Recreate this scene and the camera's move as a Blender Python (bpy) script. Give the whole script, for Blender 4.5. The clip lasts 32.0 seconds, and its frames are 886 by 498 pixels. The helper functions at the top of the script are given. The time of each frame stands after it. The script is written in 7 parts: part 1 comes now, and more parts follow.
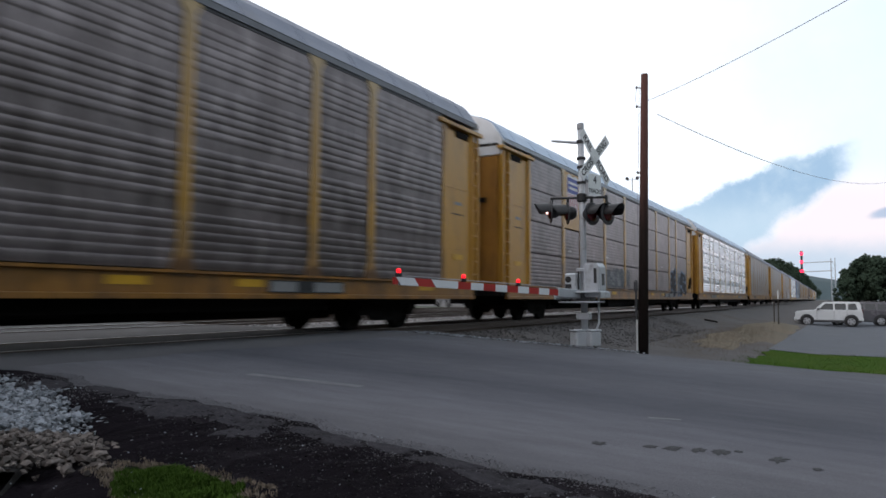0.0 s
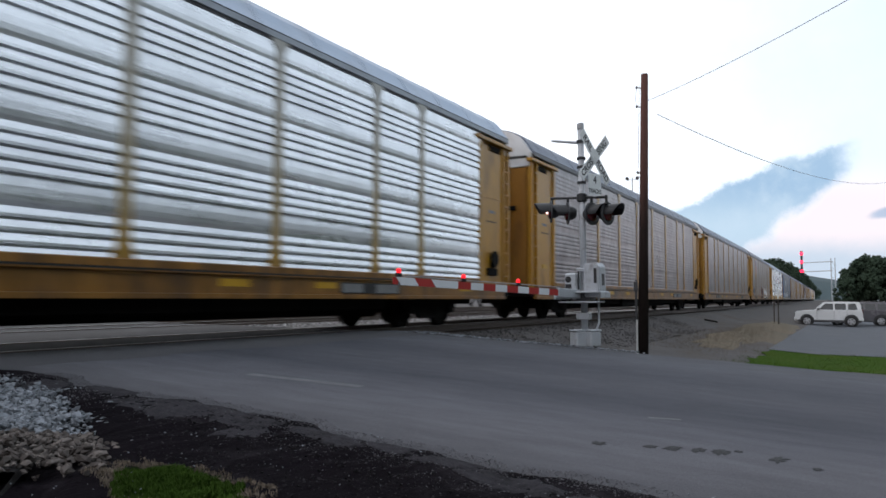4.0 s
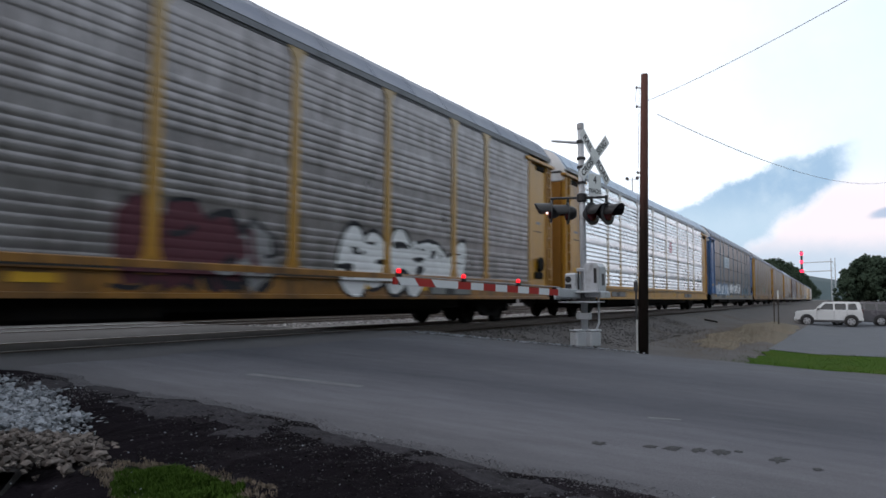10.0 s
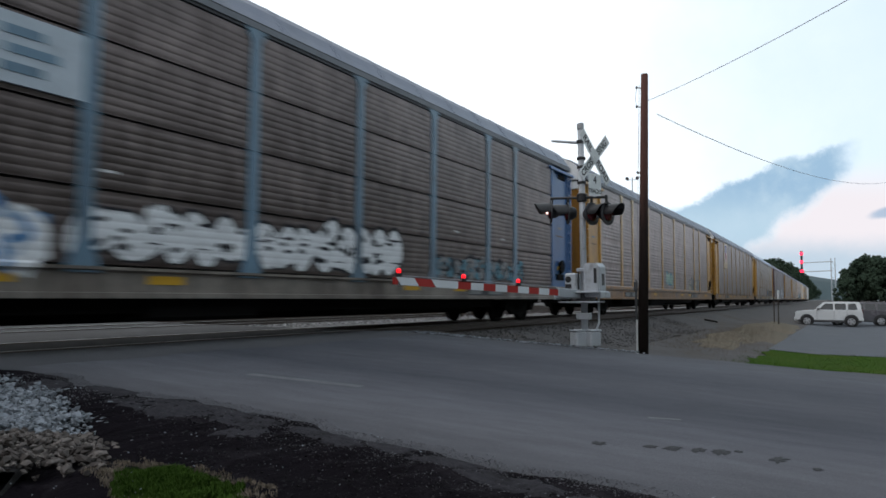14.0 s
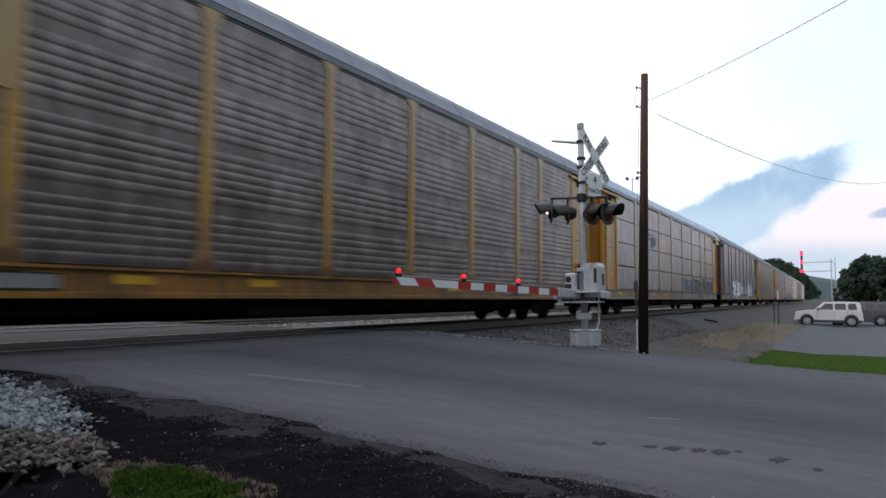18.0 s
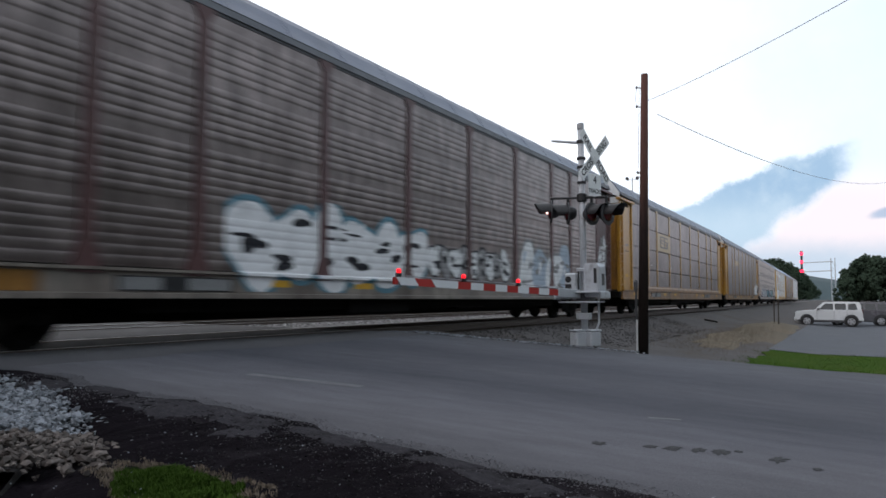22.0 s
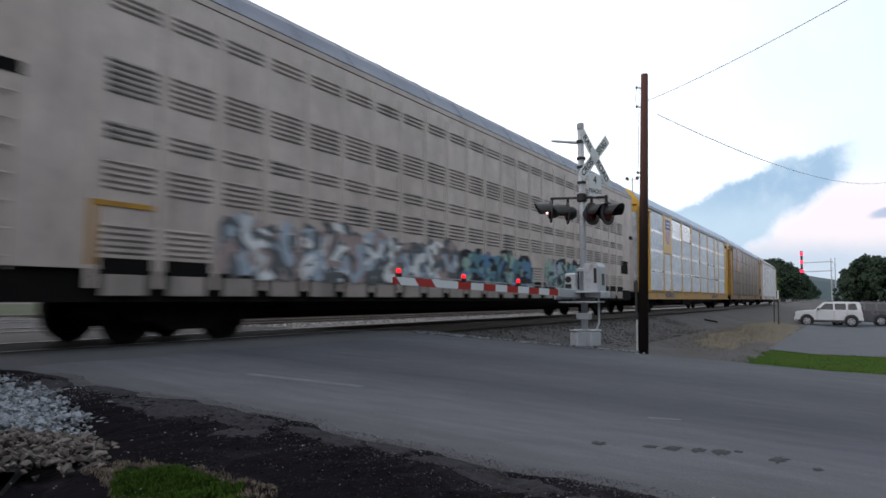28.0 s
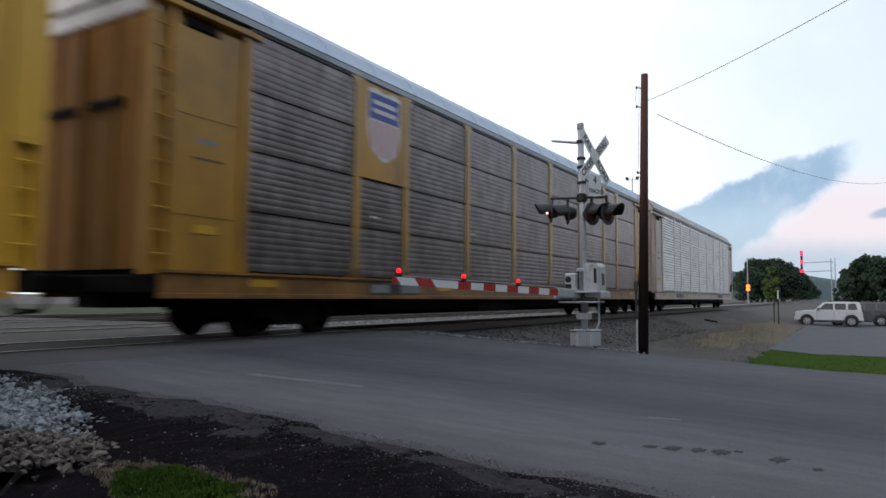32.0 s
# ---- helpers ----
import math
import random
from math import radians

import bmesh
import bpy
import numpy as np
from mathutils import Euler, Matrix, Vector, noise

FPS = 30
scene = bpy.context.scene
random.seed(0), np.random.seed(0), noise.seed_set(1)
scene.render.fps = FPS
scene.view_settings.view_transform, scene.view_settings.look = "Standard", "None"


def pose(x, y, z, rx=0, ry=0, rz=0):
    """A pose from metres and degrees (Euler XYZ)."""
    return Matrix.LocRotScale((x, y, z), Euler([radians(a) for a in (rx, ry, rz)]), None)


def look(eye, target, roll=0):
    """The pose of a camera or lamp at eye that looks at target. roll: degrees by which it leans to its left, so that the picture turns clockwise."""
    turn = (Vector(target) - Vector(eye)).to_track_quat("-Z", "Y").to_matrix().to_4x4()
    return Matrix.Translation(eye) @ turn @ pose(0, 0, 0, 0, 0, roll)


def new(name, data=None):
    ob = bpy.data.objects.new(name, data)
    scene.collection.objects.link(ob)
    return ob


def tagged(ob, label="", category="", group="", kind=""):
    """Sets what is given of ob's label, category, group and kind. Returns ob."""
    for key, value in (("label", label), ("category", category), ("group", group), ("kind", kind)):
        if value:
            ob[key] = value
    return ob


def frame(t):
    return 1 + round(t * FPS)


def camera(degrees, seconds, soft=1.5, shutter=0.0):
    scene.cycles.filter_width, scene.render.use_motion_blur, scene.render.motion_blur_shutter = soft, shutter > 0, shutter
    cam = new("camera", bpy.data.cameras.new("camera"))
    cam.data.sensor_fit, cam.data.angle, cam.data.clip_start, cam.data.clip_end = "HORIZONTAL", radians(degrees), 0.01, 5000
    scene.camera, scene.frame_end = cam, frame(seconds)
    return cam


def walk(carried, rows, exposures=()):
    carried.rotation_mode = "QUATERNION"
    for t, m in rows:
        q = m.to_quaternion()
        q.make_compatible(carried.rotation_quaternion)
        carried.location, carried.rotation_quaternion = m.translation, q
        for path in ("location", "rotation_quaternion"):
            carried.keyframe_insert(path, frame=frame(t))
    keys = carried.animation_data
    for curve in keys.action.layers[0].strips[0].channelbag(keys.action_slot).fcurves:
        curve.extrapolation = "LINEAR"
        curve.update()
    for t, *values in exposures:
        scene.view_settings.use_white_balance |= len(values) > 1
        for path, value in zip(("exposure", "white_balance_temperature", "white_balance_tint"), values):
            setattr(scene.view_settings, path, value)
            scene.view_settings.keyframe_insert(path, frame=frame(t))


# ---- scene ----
EYE = Vector((0.0, -9.861, 0.721))
YAW, PITCH = radians(30.429), radians(3.941)
AIM = Vector((math.cos(YAW) * math.cos(PITCH), math.sin(YAW) * math.cos(PITCH), math.sin(PITCH)))
cam = camera(65.222, 32.0, soft=1.6, shutter=0.5)
walk(cam, [(0.0, look(EYE, EYE + AIM, 0.401)), (32.0, look(EYE, EYE + AIM, 0.401))],
     exposures=[(0.0, 0.0, 6690, 20), (5.4, 0.0, 6690, 20), (6.0, -0.1, 6670, 16), (7.0, 0.0, 6690, 20), (10.5, 0.0, 6690, 20), (11.2, -0.08, 6620, 15), (12.0, -0.24, 6480, 12), (12.6, -0.32, 6460, 11), (13.2, -0.36, 6440, 10), (13.8, -0.22, 6560, 14), (14.4, -0.02, 6680, 18), (15.2, 0.0, 6690, 20), (28.8, 0.0, 6690, 20), (29.8, -0.08, 6690, 20), (30.6, -0.06, 6690, 20), (32.0, -0.15, 6690, 20)])

# ---- world: dim sky, bright thin cloud, one soft low sun ----
SUN_EL, SUN_AZ = radians(22), radians(300)


def nd(tree, kind, **inputs):
    n = tree.nodes.new(kind)
    for k, v in inputs.items():
        n.inputs[k.replace("_", " ")].default_value = v
    return n


def math_node(tree, op, a, b=None, c=None):
    n = tree.nodes.new("ShaderNodeMath")
    n.operation = op
    for i, v in enumerate((a, b, c)):
        if v is None:
            continue
        if isinstance(v, (int, float)):
            n.inputs[i].default_value = v
        else:
            tree.links.new(v, n.inputs[i])
    return n.outputs[0]


def mix_col(tree, fac, a, b, mode="MIX"):
    n = tree.nodes.new("ShaderNodeMix")
    n.data_type, n.blend_type = "RGBA", mode
    for s, v in ((n.inputs[0], fac), (n.inputs[6], a), (n.inputs[7], b)):
        if isinstance(v, (int, float)):
            s.default_value = v
        elif isinstance(v, tuple):
            s.default_value = (*v, 1.0)[:4]
        else:
            tree.links.new(v, s)
    return n.outputs[2]


world = bpy.data.worlds.new("dusk_sky")
scene.world = world
world.use_nodes = True
wt = world.node_tree
wt.nodes.clear()
w_out = wt.nodes.new("ShaderNodeOutputWorld")
w_bg = wt.nodes.new("ShaderNodeBackground")
sky = wt.nodes.new("ShaderNodeTexSky")
sky.sky_type, sky.sun_disc = "NISHITA", False
sky.sun_elevation, sky.sun_rotation = SUN_EL, SUN_AZ
w_bg.inputs[1].default_value = 0.1
wt.links.new(w_bg.outputs[0], w_out.inputs[0])
w_dir = wt.nodes.new("ShaderNodeTexCoord").outputs["Generated"]


def dot_dir(v):
    n = wt.nodes.new("ShaderNodeVectorMath")
    n.operation = "DOT_PRODUCT"
    wt.links.new(w_dir, n.inputs[0])
    n.inputs[1].default_value = v
    return n.outputs["Value"]


# direction along the valley (a across, e up)
VAL_F = Vector((math.cos(YAW), math.sin(YAW), 0))
VAL_R = Vector((math.sin(YAW), -math.cos(YAW), 0))
w_f = math_node(wt, "MAXIMUM", dot_dir(VAL_F), 0.05)
w_a = math_node(wt, "DIVIDE", dot_dir(VAL_R), w_f)
w_e = math_node(wt, "DIVIDE", dot_dir((0, 0, 1)), w_f)
w_noise = nd(wt, "ShaderNodeTexNoise", Scale=5.0, Detail=7.0, Roughness=0.6)
wt.links.new(w_dir, w_noise.inputs["Vector"])
w_n = math_node(wt, "SUBTRACT", w_noise.outputs["Fac"], 0.5)


def cloud_blob(a0, e0, ra, re, tilt, ragged):
    """0 outside, 1 inside a soft tilted oval of sky."""
    da = math_node(wt, "SUBTRACT", w_a, a0)
    de = math_node(wt, "SUBTRACT", math_node(wt, "SUBTRACT", w_e, e0), math_node(wt, "MULTIPLY", da, tilt))
    da2 = math_node(wt, "POWER", math_node(wt, "ABSOLUTE", math_node(wt, "DIVIDE", da, ra)), 2.0)
    de2 = math_node(wt, "POWER", math_node(wt, "ABSOLUTE", math_node(wt, "DIVIDE", de, re)), 2.0)
    r = math_node(wt, "SQRT", math_node(wt, "ADD", da2, de2))
    r = math_node(wt, "ADD", r, math_node(wt, "MULTIPLY", w_n, ragged))
    n = wt.nodes.new("ShaderNodeMapRange")
    n.interpolation_type = "SMOOTHSTEP"
    n.inputs["From Min"].default_value, n.inputs["From Max"].default_value = 1.3, 0.55
    wt.links.new(r, n.inputs["Value"])
    return n.outputs[0]


SKY_GAIN = 10.0
clear = mix_col(wt, 0.8, sky.outputs[0], (0.96 * SKY_GAIN, 1.2 * SKY_GAIN, 1.32 * SKY_GAIN))
n_over = wt.nodes.new("ShaderNodeMapRange")
n_over.interpolation_type = "SMOOTHSTEP"
n_over.inputs["From Min"].default_value, n_over.inputs["From Max"].default_value = 0.75, 0.05
wt.links.new(math_node(wt, "ADD", w_a, math_node(wt, "MULTIPLY", w_n, 0.5)), n_over.inputs["Value"])
c1 = mix_col(wt, n_over.outputs[0], clear, (1.2 * SKY_GAIN, 1.34 * SKY_GAIN, 1.4 * SKY_GAIN))
w_fine = nd(wt, "ShaderNodeTexNoise", Scale=15.0, Detail=8.0, Roughness=0.62)
wt.links.new(w_dir, w_fine.inputs["Vector"])
w_n = math_node(wt, "SUBTRACT", w_fine.outputs["Fac"], 0.5)


def sky_step(value, a, b):
    n = wt.nodes.new("ShaderNodeMapRange")
    n.interpolation_type = "SMOOTHSTEP"
    n.inputs["From Min"].default_value, n.inputs["From Max"].default_value = a, b
    wt.links.new(value, n.inputs["Value"])
    return n.outputs[0]


def sky_sum(a, ka, b, kb, c):
    return math_node(wt, "ADD", math_node(wt, "ADD", math_node(wt, "MULTIPLY", a, ka), math_node(wt, "MULTIPLY", b, kb)), c)


# a grey-blue bank with a bumpy upper edge rising to one side, a pink-white cloud beside it
w_bump = math_node(wt, "ADD", math_node(wt, "MULTIPLY", w_n, 0.075), math_node(wt, "MULTIPLY", math_node(wt, "SUBTRACT", w_noise.outputs["Fac"], 0.5), 0.08))
under_edge = sky_step(math_node(wt, "ADD", sky_sum(w_a, 0.335, w_e, -1.0, 0.0385), w_bump), 0.0, 0.016)
beside = sky_step(math_node(wt, "ADD", sky_sum(w_a, 1.0, w_e, -1.3, -0.335), w_bump), -0.005, 0.035)
tip = sky_step(math_node(wt, "ADD", w_a, w_bump), 0.62, 0.56)
bank_mask = math_node(wt, "MULTIPLY", math_node(wt, "MULTIPLY", under_edge, tip), math_node(wt, "SUBTRACT", 1.0, beside))
bank = mix_col(wt, sky_step(w_e, 0.17, 0.1), (0.37 * SKY_GAIN, 0.6 * SKY_GAIN, 0.8 * SKY_GAIN), (0.53 * SKY_GAIN, 0.76 * SKY_GAIN, 0.9 * SKY_GAIN))
bank = mix_col(wt, sky_step(w_n, -0.1, 0.2), bank, (0.56 * SKY_GAIN, 0.78 * SKY_GAIN, 0.92 * SKY_GAIN))
c2 = mix_col(wt, bank_mask, c1, bank)
pink = math_node(wt, "MULTIPLY", beside, sky_step(w_e, 0.22, 0.14))
c2 = mix_col(wt, pink, c2, (0.97 * SKY_GAIN, 0.965 * SKY_GAIN, 1.0 * SKY_GAIN))
c3 = mix_col(wt, cloud_blob(0.65, 0.128, 0.03, 0.008, 0.2, 1.2), c2, (0.5 * SKY_GAIN, 0.64 * SKY_GAIN, 0.8 * SKY_GAIN))
n_low = wt.nodes.new("ShaderNodeMapRange")
n_low.interpolation_type = "SMOOTHSTEP"
n_low.inputs["From Min"].default_value, n_low.inputs["From Max"].default_value = 0.1, 0.055
wt.links.new(math_node(wt, "ADD", w_e, math_node(wt, "MULTIPLY", w_n, 0.03)), n_low.inputs["Value"])
n_right = wt.nodes.new("ShaderNodeMapRange")
n_right.inputs["From Min"].default_value, n_right.inputs["From Max"].default_value = 0.2, 0.4
wt.links.new(w_a, n_right.inputs["Value"])
c4 = mix_col(wt, math_node(wt, "MULTIPLY", math_node(wt, "MULTIPLY", n_low.outputs[0], n_right.outputs[0]), 0.85), c3, (0.52 * SKY_GAIN, 0.71 * SKY_GAIN, 0.84 * SKY_GAIN))
# the east, away from the sunset, is dimmer
n_back = wt.nodes.new("ShaderNodeMapRange")
n_back.interpolation_type = "SMOOTHSTEP"
n_back.inputs["From Min"].default_value, n_back.inputs["From Max"].default_value = -0.7, 0.45
n_back.inputs["To Min"].default_value, n_back.inputs["To Max"].default_value = 0.92, 1.0
wt.links.new(dot_dir(VAL_F), n_back.inputs["Value"])
w_dim = wt.nodes.new("ShaderNodeVectorMath")
w_dim.operation = "SCALE"
wt.links.new(c4, w_dim.inputs[0])
wt.links.new(n_back.outputs[0], w_dim.inputs["Scale"])
wt.links.new(w_dim.outputs[0], w_bg.inputs[0])

sun_data = bpy.data.lights.new("sun", "SUN")
sun_data.energy, sun_data.angle, sun_data.color = 0.5, radians(40), (1.0, 0.93, 0.86)
sun = new("sun", sun_data)
SUN_DIR = Vector((math.sin(SUN_AZ) * math.cos(SUN_EL), math.cos(SUN_AZ) * math.cos(SUN_EL), math.sin(SUN_EL)))
sun.matrix_world = look(SUN_DIR * 60, (0, 0, 0))
scene.view_settings.exposure = 0.0


# ---- materials ----
def mat(name, col, rough=0.65, metal=0.0, var=0.2, scale=1.5, fine=25.0, bump=0.15, stretch=(1, 1, 1), dirt=None, dirt_amount=0.5, rand=0.0, spec=0.5, island=0.0, mottle=0.0):
    """Base colour with large stains, fine grain, bump, and dirt patches of a second colour."""
    m = bpy.data.materials.new(name)
    m.use_nodes = True
    t = m.node_tree
    b = t.nodes["Principled BSDF"]
    b.inputs["Metallic"].default_value = metal
    b.inputs["Specular IOR Level"].default_value = spec
    tc = t.nodes.new("ShaderNodeTexCoord")
    info = t.nodes.new("ShaderNodeObjectInfo")
    off = t.nodes.new("ShaderNodeVectorMath")
    off.operation = "MULTIPLY_ADD"
    comb = t.nodes.new("ShaderNodeCombineXYZ")
    for i in range(3):
        t.links.new(math_node(t, "MULTIPLY", info.outputs["Random"], 37.0 + 11 * i), comb.inputs[i])
    t.links.new(tc.outputs["Object"], off.inputs[0])
    off.inputs[1].default_value = stretch
    t.links.new(comb.outputs[0], off.inputs[2])
    big = nd(t, "ShaderNodeTexNoise", Scale=scale, Detail=6.0, Roughness=0.62)
    small = nd(t, "ShaderNodeTexNoise", Scale=fine, Detail=4.0, Roughness=0.6)
    t.links.new(off.outputs[0], big.inputs["Vector"])
    t.links.new(off.outputs[0], small.inputs["Vector"])
    val = math_node(t, "ADD", math_node(t, "MULTIPLY", math_node(t, "SUBTRACT", big.outputs["Fac"], 0.5), 2.2 * var),
                    math_node(t, "MULTIPLY", math_node(t, "SUBTRACT", small.outputs["Fac"], 0.5), 1.2 * var))
    if rand:
        val = math_node(t, "ADD", val, math_node(t, "MULTIPLY", math_node(t, "SUBTRACT", info.outputs["Random"], 0.5), rand))
    if island:
        geo = t.nodes.new("ShaderNodeNewGeometry")
        val = math_node(t, "ADD", val, math_node(t, "MULTIPLY", math_node(t, "SUBTRACT", geo.outputs["Random Per Island"], 0.5), island))
    val = math_node(t, "ADD", val, 1.0)
    if mottle:
        for stretched, depth in (((3.0, 1.0, 1.7), mottle), ((9.0, 1.0, 0.5), mottle * 0.6)):
            way = t.nodes.new("ShaderNodeVectorMath")
            way.operation = "MULTIPLY_ADD"
            t.links.new(tc.outputs["Object"], way.inputs[0])
            way.inputs[1].default_value = stretched
            t.links.new(comb.outputs[0], way.inputs[2])
            blot = nd(t, "ShaderNodeTexNoise", Scale=1.5, Detail=5.0, Roughness=0.6)
            t.links.new(way.outputs[0], blot.inputs["Vector"])
            fade = t.nodes.new("ShaderNodeMapRange")
            fade.inputs["From Min"].default_value, fade.inputs["From Max"].default_value = 0.36, 0.66
            fade.inputs["To Min"].default_value, fade.inputs["To Max"].default_value = 1.0 + depth * 0.8, 1.0 - depth
            t.links.new(blot.outputs["Fac"], fade.inputs["Value"])
            val = math_node(t, "MULTIPLY", val, fade.outputs[0])
    c = mix_col(t, 1.0, col, (1, 1, 1), "MULTIPLY")
    vm = t.nodes.new("ShaderNodeVectorMath")
    vm.operation = "SCALE"
    t.links.new(c, vm.inputs[0])
    t.links.new(val, vm.inputs["Scale"])
    c = vm.outputs[0]
    if dirt:
        dn = nd(t, "ShaderNodeTexNoise", Scale=scale * 0.7, Detail=8.0, Roughness=0.7)
        t.links.new(off.outputs[0], dn.inputs["Vector"])
        mr = t.nodes.new("ShaderNodeMapRange")
        mr.inputs["From Min"].default_value, mr.inputs["From Max"].default_value = 0.62 - 0.3 * dirt_amount, 0.75 - 0.2 * dirt_amount
        t.links.new(dn.outputs["Fac"], mr.inputs["Value"])
        c = mix_col(t, math_node(t, "MULTIPLY", mr.outputs[0], 0.85), c, dirt)
    t.links.new(c, b.inputs["Base Color"])
    t.links.new(math_node(t, "ADD", math_node(t, "MULTIPLY", math_node(t, "SUBTRACT", big.outputs["Fac"], 0.5), 0.3), rough), b.inputs["Roughness"])
    if bump:
        bp = nd(t, "ShaderNodeBump", Strength=bump, Distance=0.02)
        t.links.new(small.outputs["Fac"], bp.inputs["Height"])
        t.links.new(bp.outputs[0], b.inputs["Normal"])
    return m


def glow(name, col, strength):
    m = bpy.data.materials.new(name)
    m.use_nodes = True
    b = m.node_tree.nodes["Principled BSDF"]
    b.inputs["Base Color"].default_value = (*col, 1)
    b.inputs["Emission Color"].default_value = (*col, 1)
    b.inputs["Emission Strength"].default_value = strength
    return m


CROSSING_TOP = mat("crossing_asphalt", (0.075, 0.074, 0.08), 0.85, var=0.25, scale=0.8, fine=60, bump=0.35, stretch=(0.3, 1.0, 1.0), spec=0.12)
SLAB = mat("old_asphalt_slab", (0.037, 0.035, 0.04), 0.95, var=0.5, scale=6, fine=45, bump=1.0, dirt=(0.014, 0.013, 0.014), dirt_amount=0.35, spec=0.1)
PALE_BALLAST = mat("pale_ballast", (0.24, 0.235, 0.23), 0.95, var=0.5, scale=5, fine=30, bump=1.0, dirt=(0.1, 0.09, 0.085), dirt_amount=0.3, spec=0.1)
OLD_ASPHALT = mat("worn_asphalt", (0.1, 0.106, 0.118), 0.85, var=0.18, scale=0.35, fine=40, bump=0.3, dirt=(0.13, 0.13, 0.132), dirt_amount=0.3, spec=0.1, mottle=0.09)
TAR = mat("tar_patch", (0.03, 0.03, 0.032), 0.7, var=0.3, scale=3, fine=50, bump=0.4, spec=0.12)
PAINT_LINE = mat("worn_line_paint", (0.11, 0.112, 0.121), 0.85, var=0.8, scale=4, fine=30)
EARTH = mat("earth", (0.09, 0.084, 0.083), 0.95, var=0.35, scale=0.5, fine=12, bump=0.8, dirt=(0.08, 0.067, 0.055), dirt_amount=0.4, spec=0.12)
SOIL = mat("dark_soil", (0.0066, 0.0052, 0.0068), 0.95, var=0.6, scale=2.6, fine=34, bump=1.0, dirt=(0.026, 0.0225, 0.026), dirt_amount=0.34, spec=0.03)
BALLAST = mat("ballast", (0.085, 0.08, 0.079), 0.95, var=0.45, scale=2.5, fine=22, bump=1.0, dirt=(0.06, 0.052, 0.048), dirt_amount=0.5, spec=0.12)
STONE = mat("crushed_stone", (0.175, 0.188, 0.208), 0.9, var=0.45, scale=6, fine=50, bump=0.4, spec=0.12, island=1.1)
STONE_PALE = mat("pale_stone", (0.27, 0.27, 0.275), 0.9, var=0.4, scale=6, fine=50, bump=0.4, spec=0.12, island=1.2)
BALLAST_STONE = mat("ballast_stone", (0.082, 0.077, 0.077), 0.95, var=0.4, scale=6, fine=40, bump=0.5, spec=0.1, island=1.2)
GRASS = mat("grass", (0.034, 0.07, 0.009), 0.95, var=0.4, scale=1.2, fine=14, bump=0.4, dirt=(0.055, 0.075, 0.014), dirt_amount=0.35, spec=0.02)
DRY_GRASS = mat("dry_grass", (0.14, 0.112, 0.082), 0.9, var=0.35, scale=0.8, fine=14, bump=0.5, dirt=(0.11, 0.1, 0.075), dirt_amount=0.5, spec=0.1)
LEAF = mat("leaf", (0.03, 0.047, 0.031), 0.85, var=0.5, scale=0.5, fine=6, bump=0.3, rand=0.5, spec=0.08)
LEAF_LIGHT = mat("light_leaf", (0.075, 0.12, 0.035), 0.85, var=0.4, scale=0.5, fine=6, bump=0.3, rand=0.3, spec=0.08)
BARK = mat("bark", (0.06, 0.048, 0.04), 0.9, var=0.3, scale=3, fine=30, bump=0.6)
HILL = mat("far_hill_woods", (0.036, 0.06, 0.066), 0.95, var=0.3, scale=0.02, fine=0.2, bump=0.4)
STEEL = mat("rail_steel", (0.10, 0.08, 0.07), 0.5, 0.8, var=0.3, scale=2, fine=30)
RAIL_TOP = mat("polished_rail", (0.2, 0.19, 0.19), 0.45, 0.9, var=0.2)
TIE = mat("creosoted_wood", (0.045, 0.036, 0.03), 0.9, var=0.4, scale=2, fine=25, bump=0.5, rand=0.5, spec=0.12)
# grimy iron taken near black: under-car shade is put into its colour
BLACK_IRON = mat("near_black_iron", (0.006, 0.0052, 0.005), 0.85, 0.0, var=0.4, scale=3, fine=25, dirt=(0.012, 0.009, 0.007), dirt_amount=0.3, spec=0.12)
GALV = mat("galvanised_steel", (0.42, 0.44, 0.46), 0.45, 0.7, var=0.15, scale=3, fine=30, dirt=(0.2, 0.19, 0.18), dirt_amount=0.25)
ALU_PAINT = mat("aluminium_paint", (0.44, 0.46, 0.49), 0.5, 0.2, var=0.15, scale=4, fine=30, dirt=(0.2, 0.19, 0.18), dirt_amount=0.25)
SIGN_WHITE = mat("sign_white", (0.75, 0.76, 0.76), 0.4, var=0.08, scale=5, dirt=(0.45, 0.43, 0.4), dirt_amount=0.2)
SIGN_BLACK = mat("sign_black", (0.02, 0.02, 0.022), 0.5, var=0.1)
LAMP_GREY = mat("lamp_background", (0.05, 0.05, 0.055), 0.5, var=0.2, scale=5)
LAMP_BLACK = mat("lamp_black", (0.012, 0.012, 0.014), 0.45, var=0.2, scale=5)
GATE_RED = mat("gate_red", (0.42, 0.035, 0.03), 0.4, var=0.12, scale=4)
GATE_WHITE = mat("gate_white", (0.7, 0.72, 0.74), 0.4, var=0.08, scale=4)
POLE_WOOD = mat("pole_wood", (0.07, 0.036, 0.028), 0.85, var=0.35, scale=2, fine=20, bump=0.5, stretch=(4, 4, 0.35), dirt=(0.03, 0.024, 0.02), dirt_amount=0.5)
WIRE = mat("wire", (0.3, 0.3, 0.32), 0.6, var=0.1)
CAR_WHITE = mat("car_white", (0.62, 0.63, 0.64), 0.25, var=0.04, spec=0.6)
CAR_DARK = mat("car_dark", (0.085, 0.08, 0.092), 0.25, var=0.06, spec=0.6)
GLASS_DARK = mat("car_glass", (0.015, 0.017, 0.02), 0.08, var=0.02, bump=0, spec=0.7)
TYRE = mat("tyre", (0.015, 0.015, 0.016), 0.85, var=0.2)
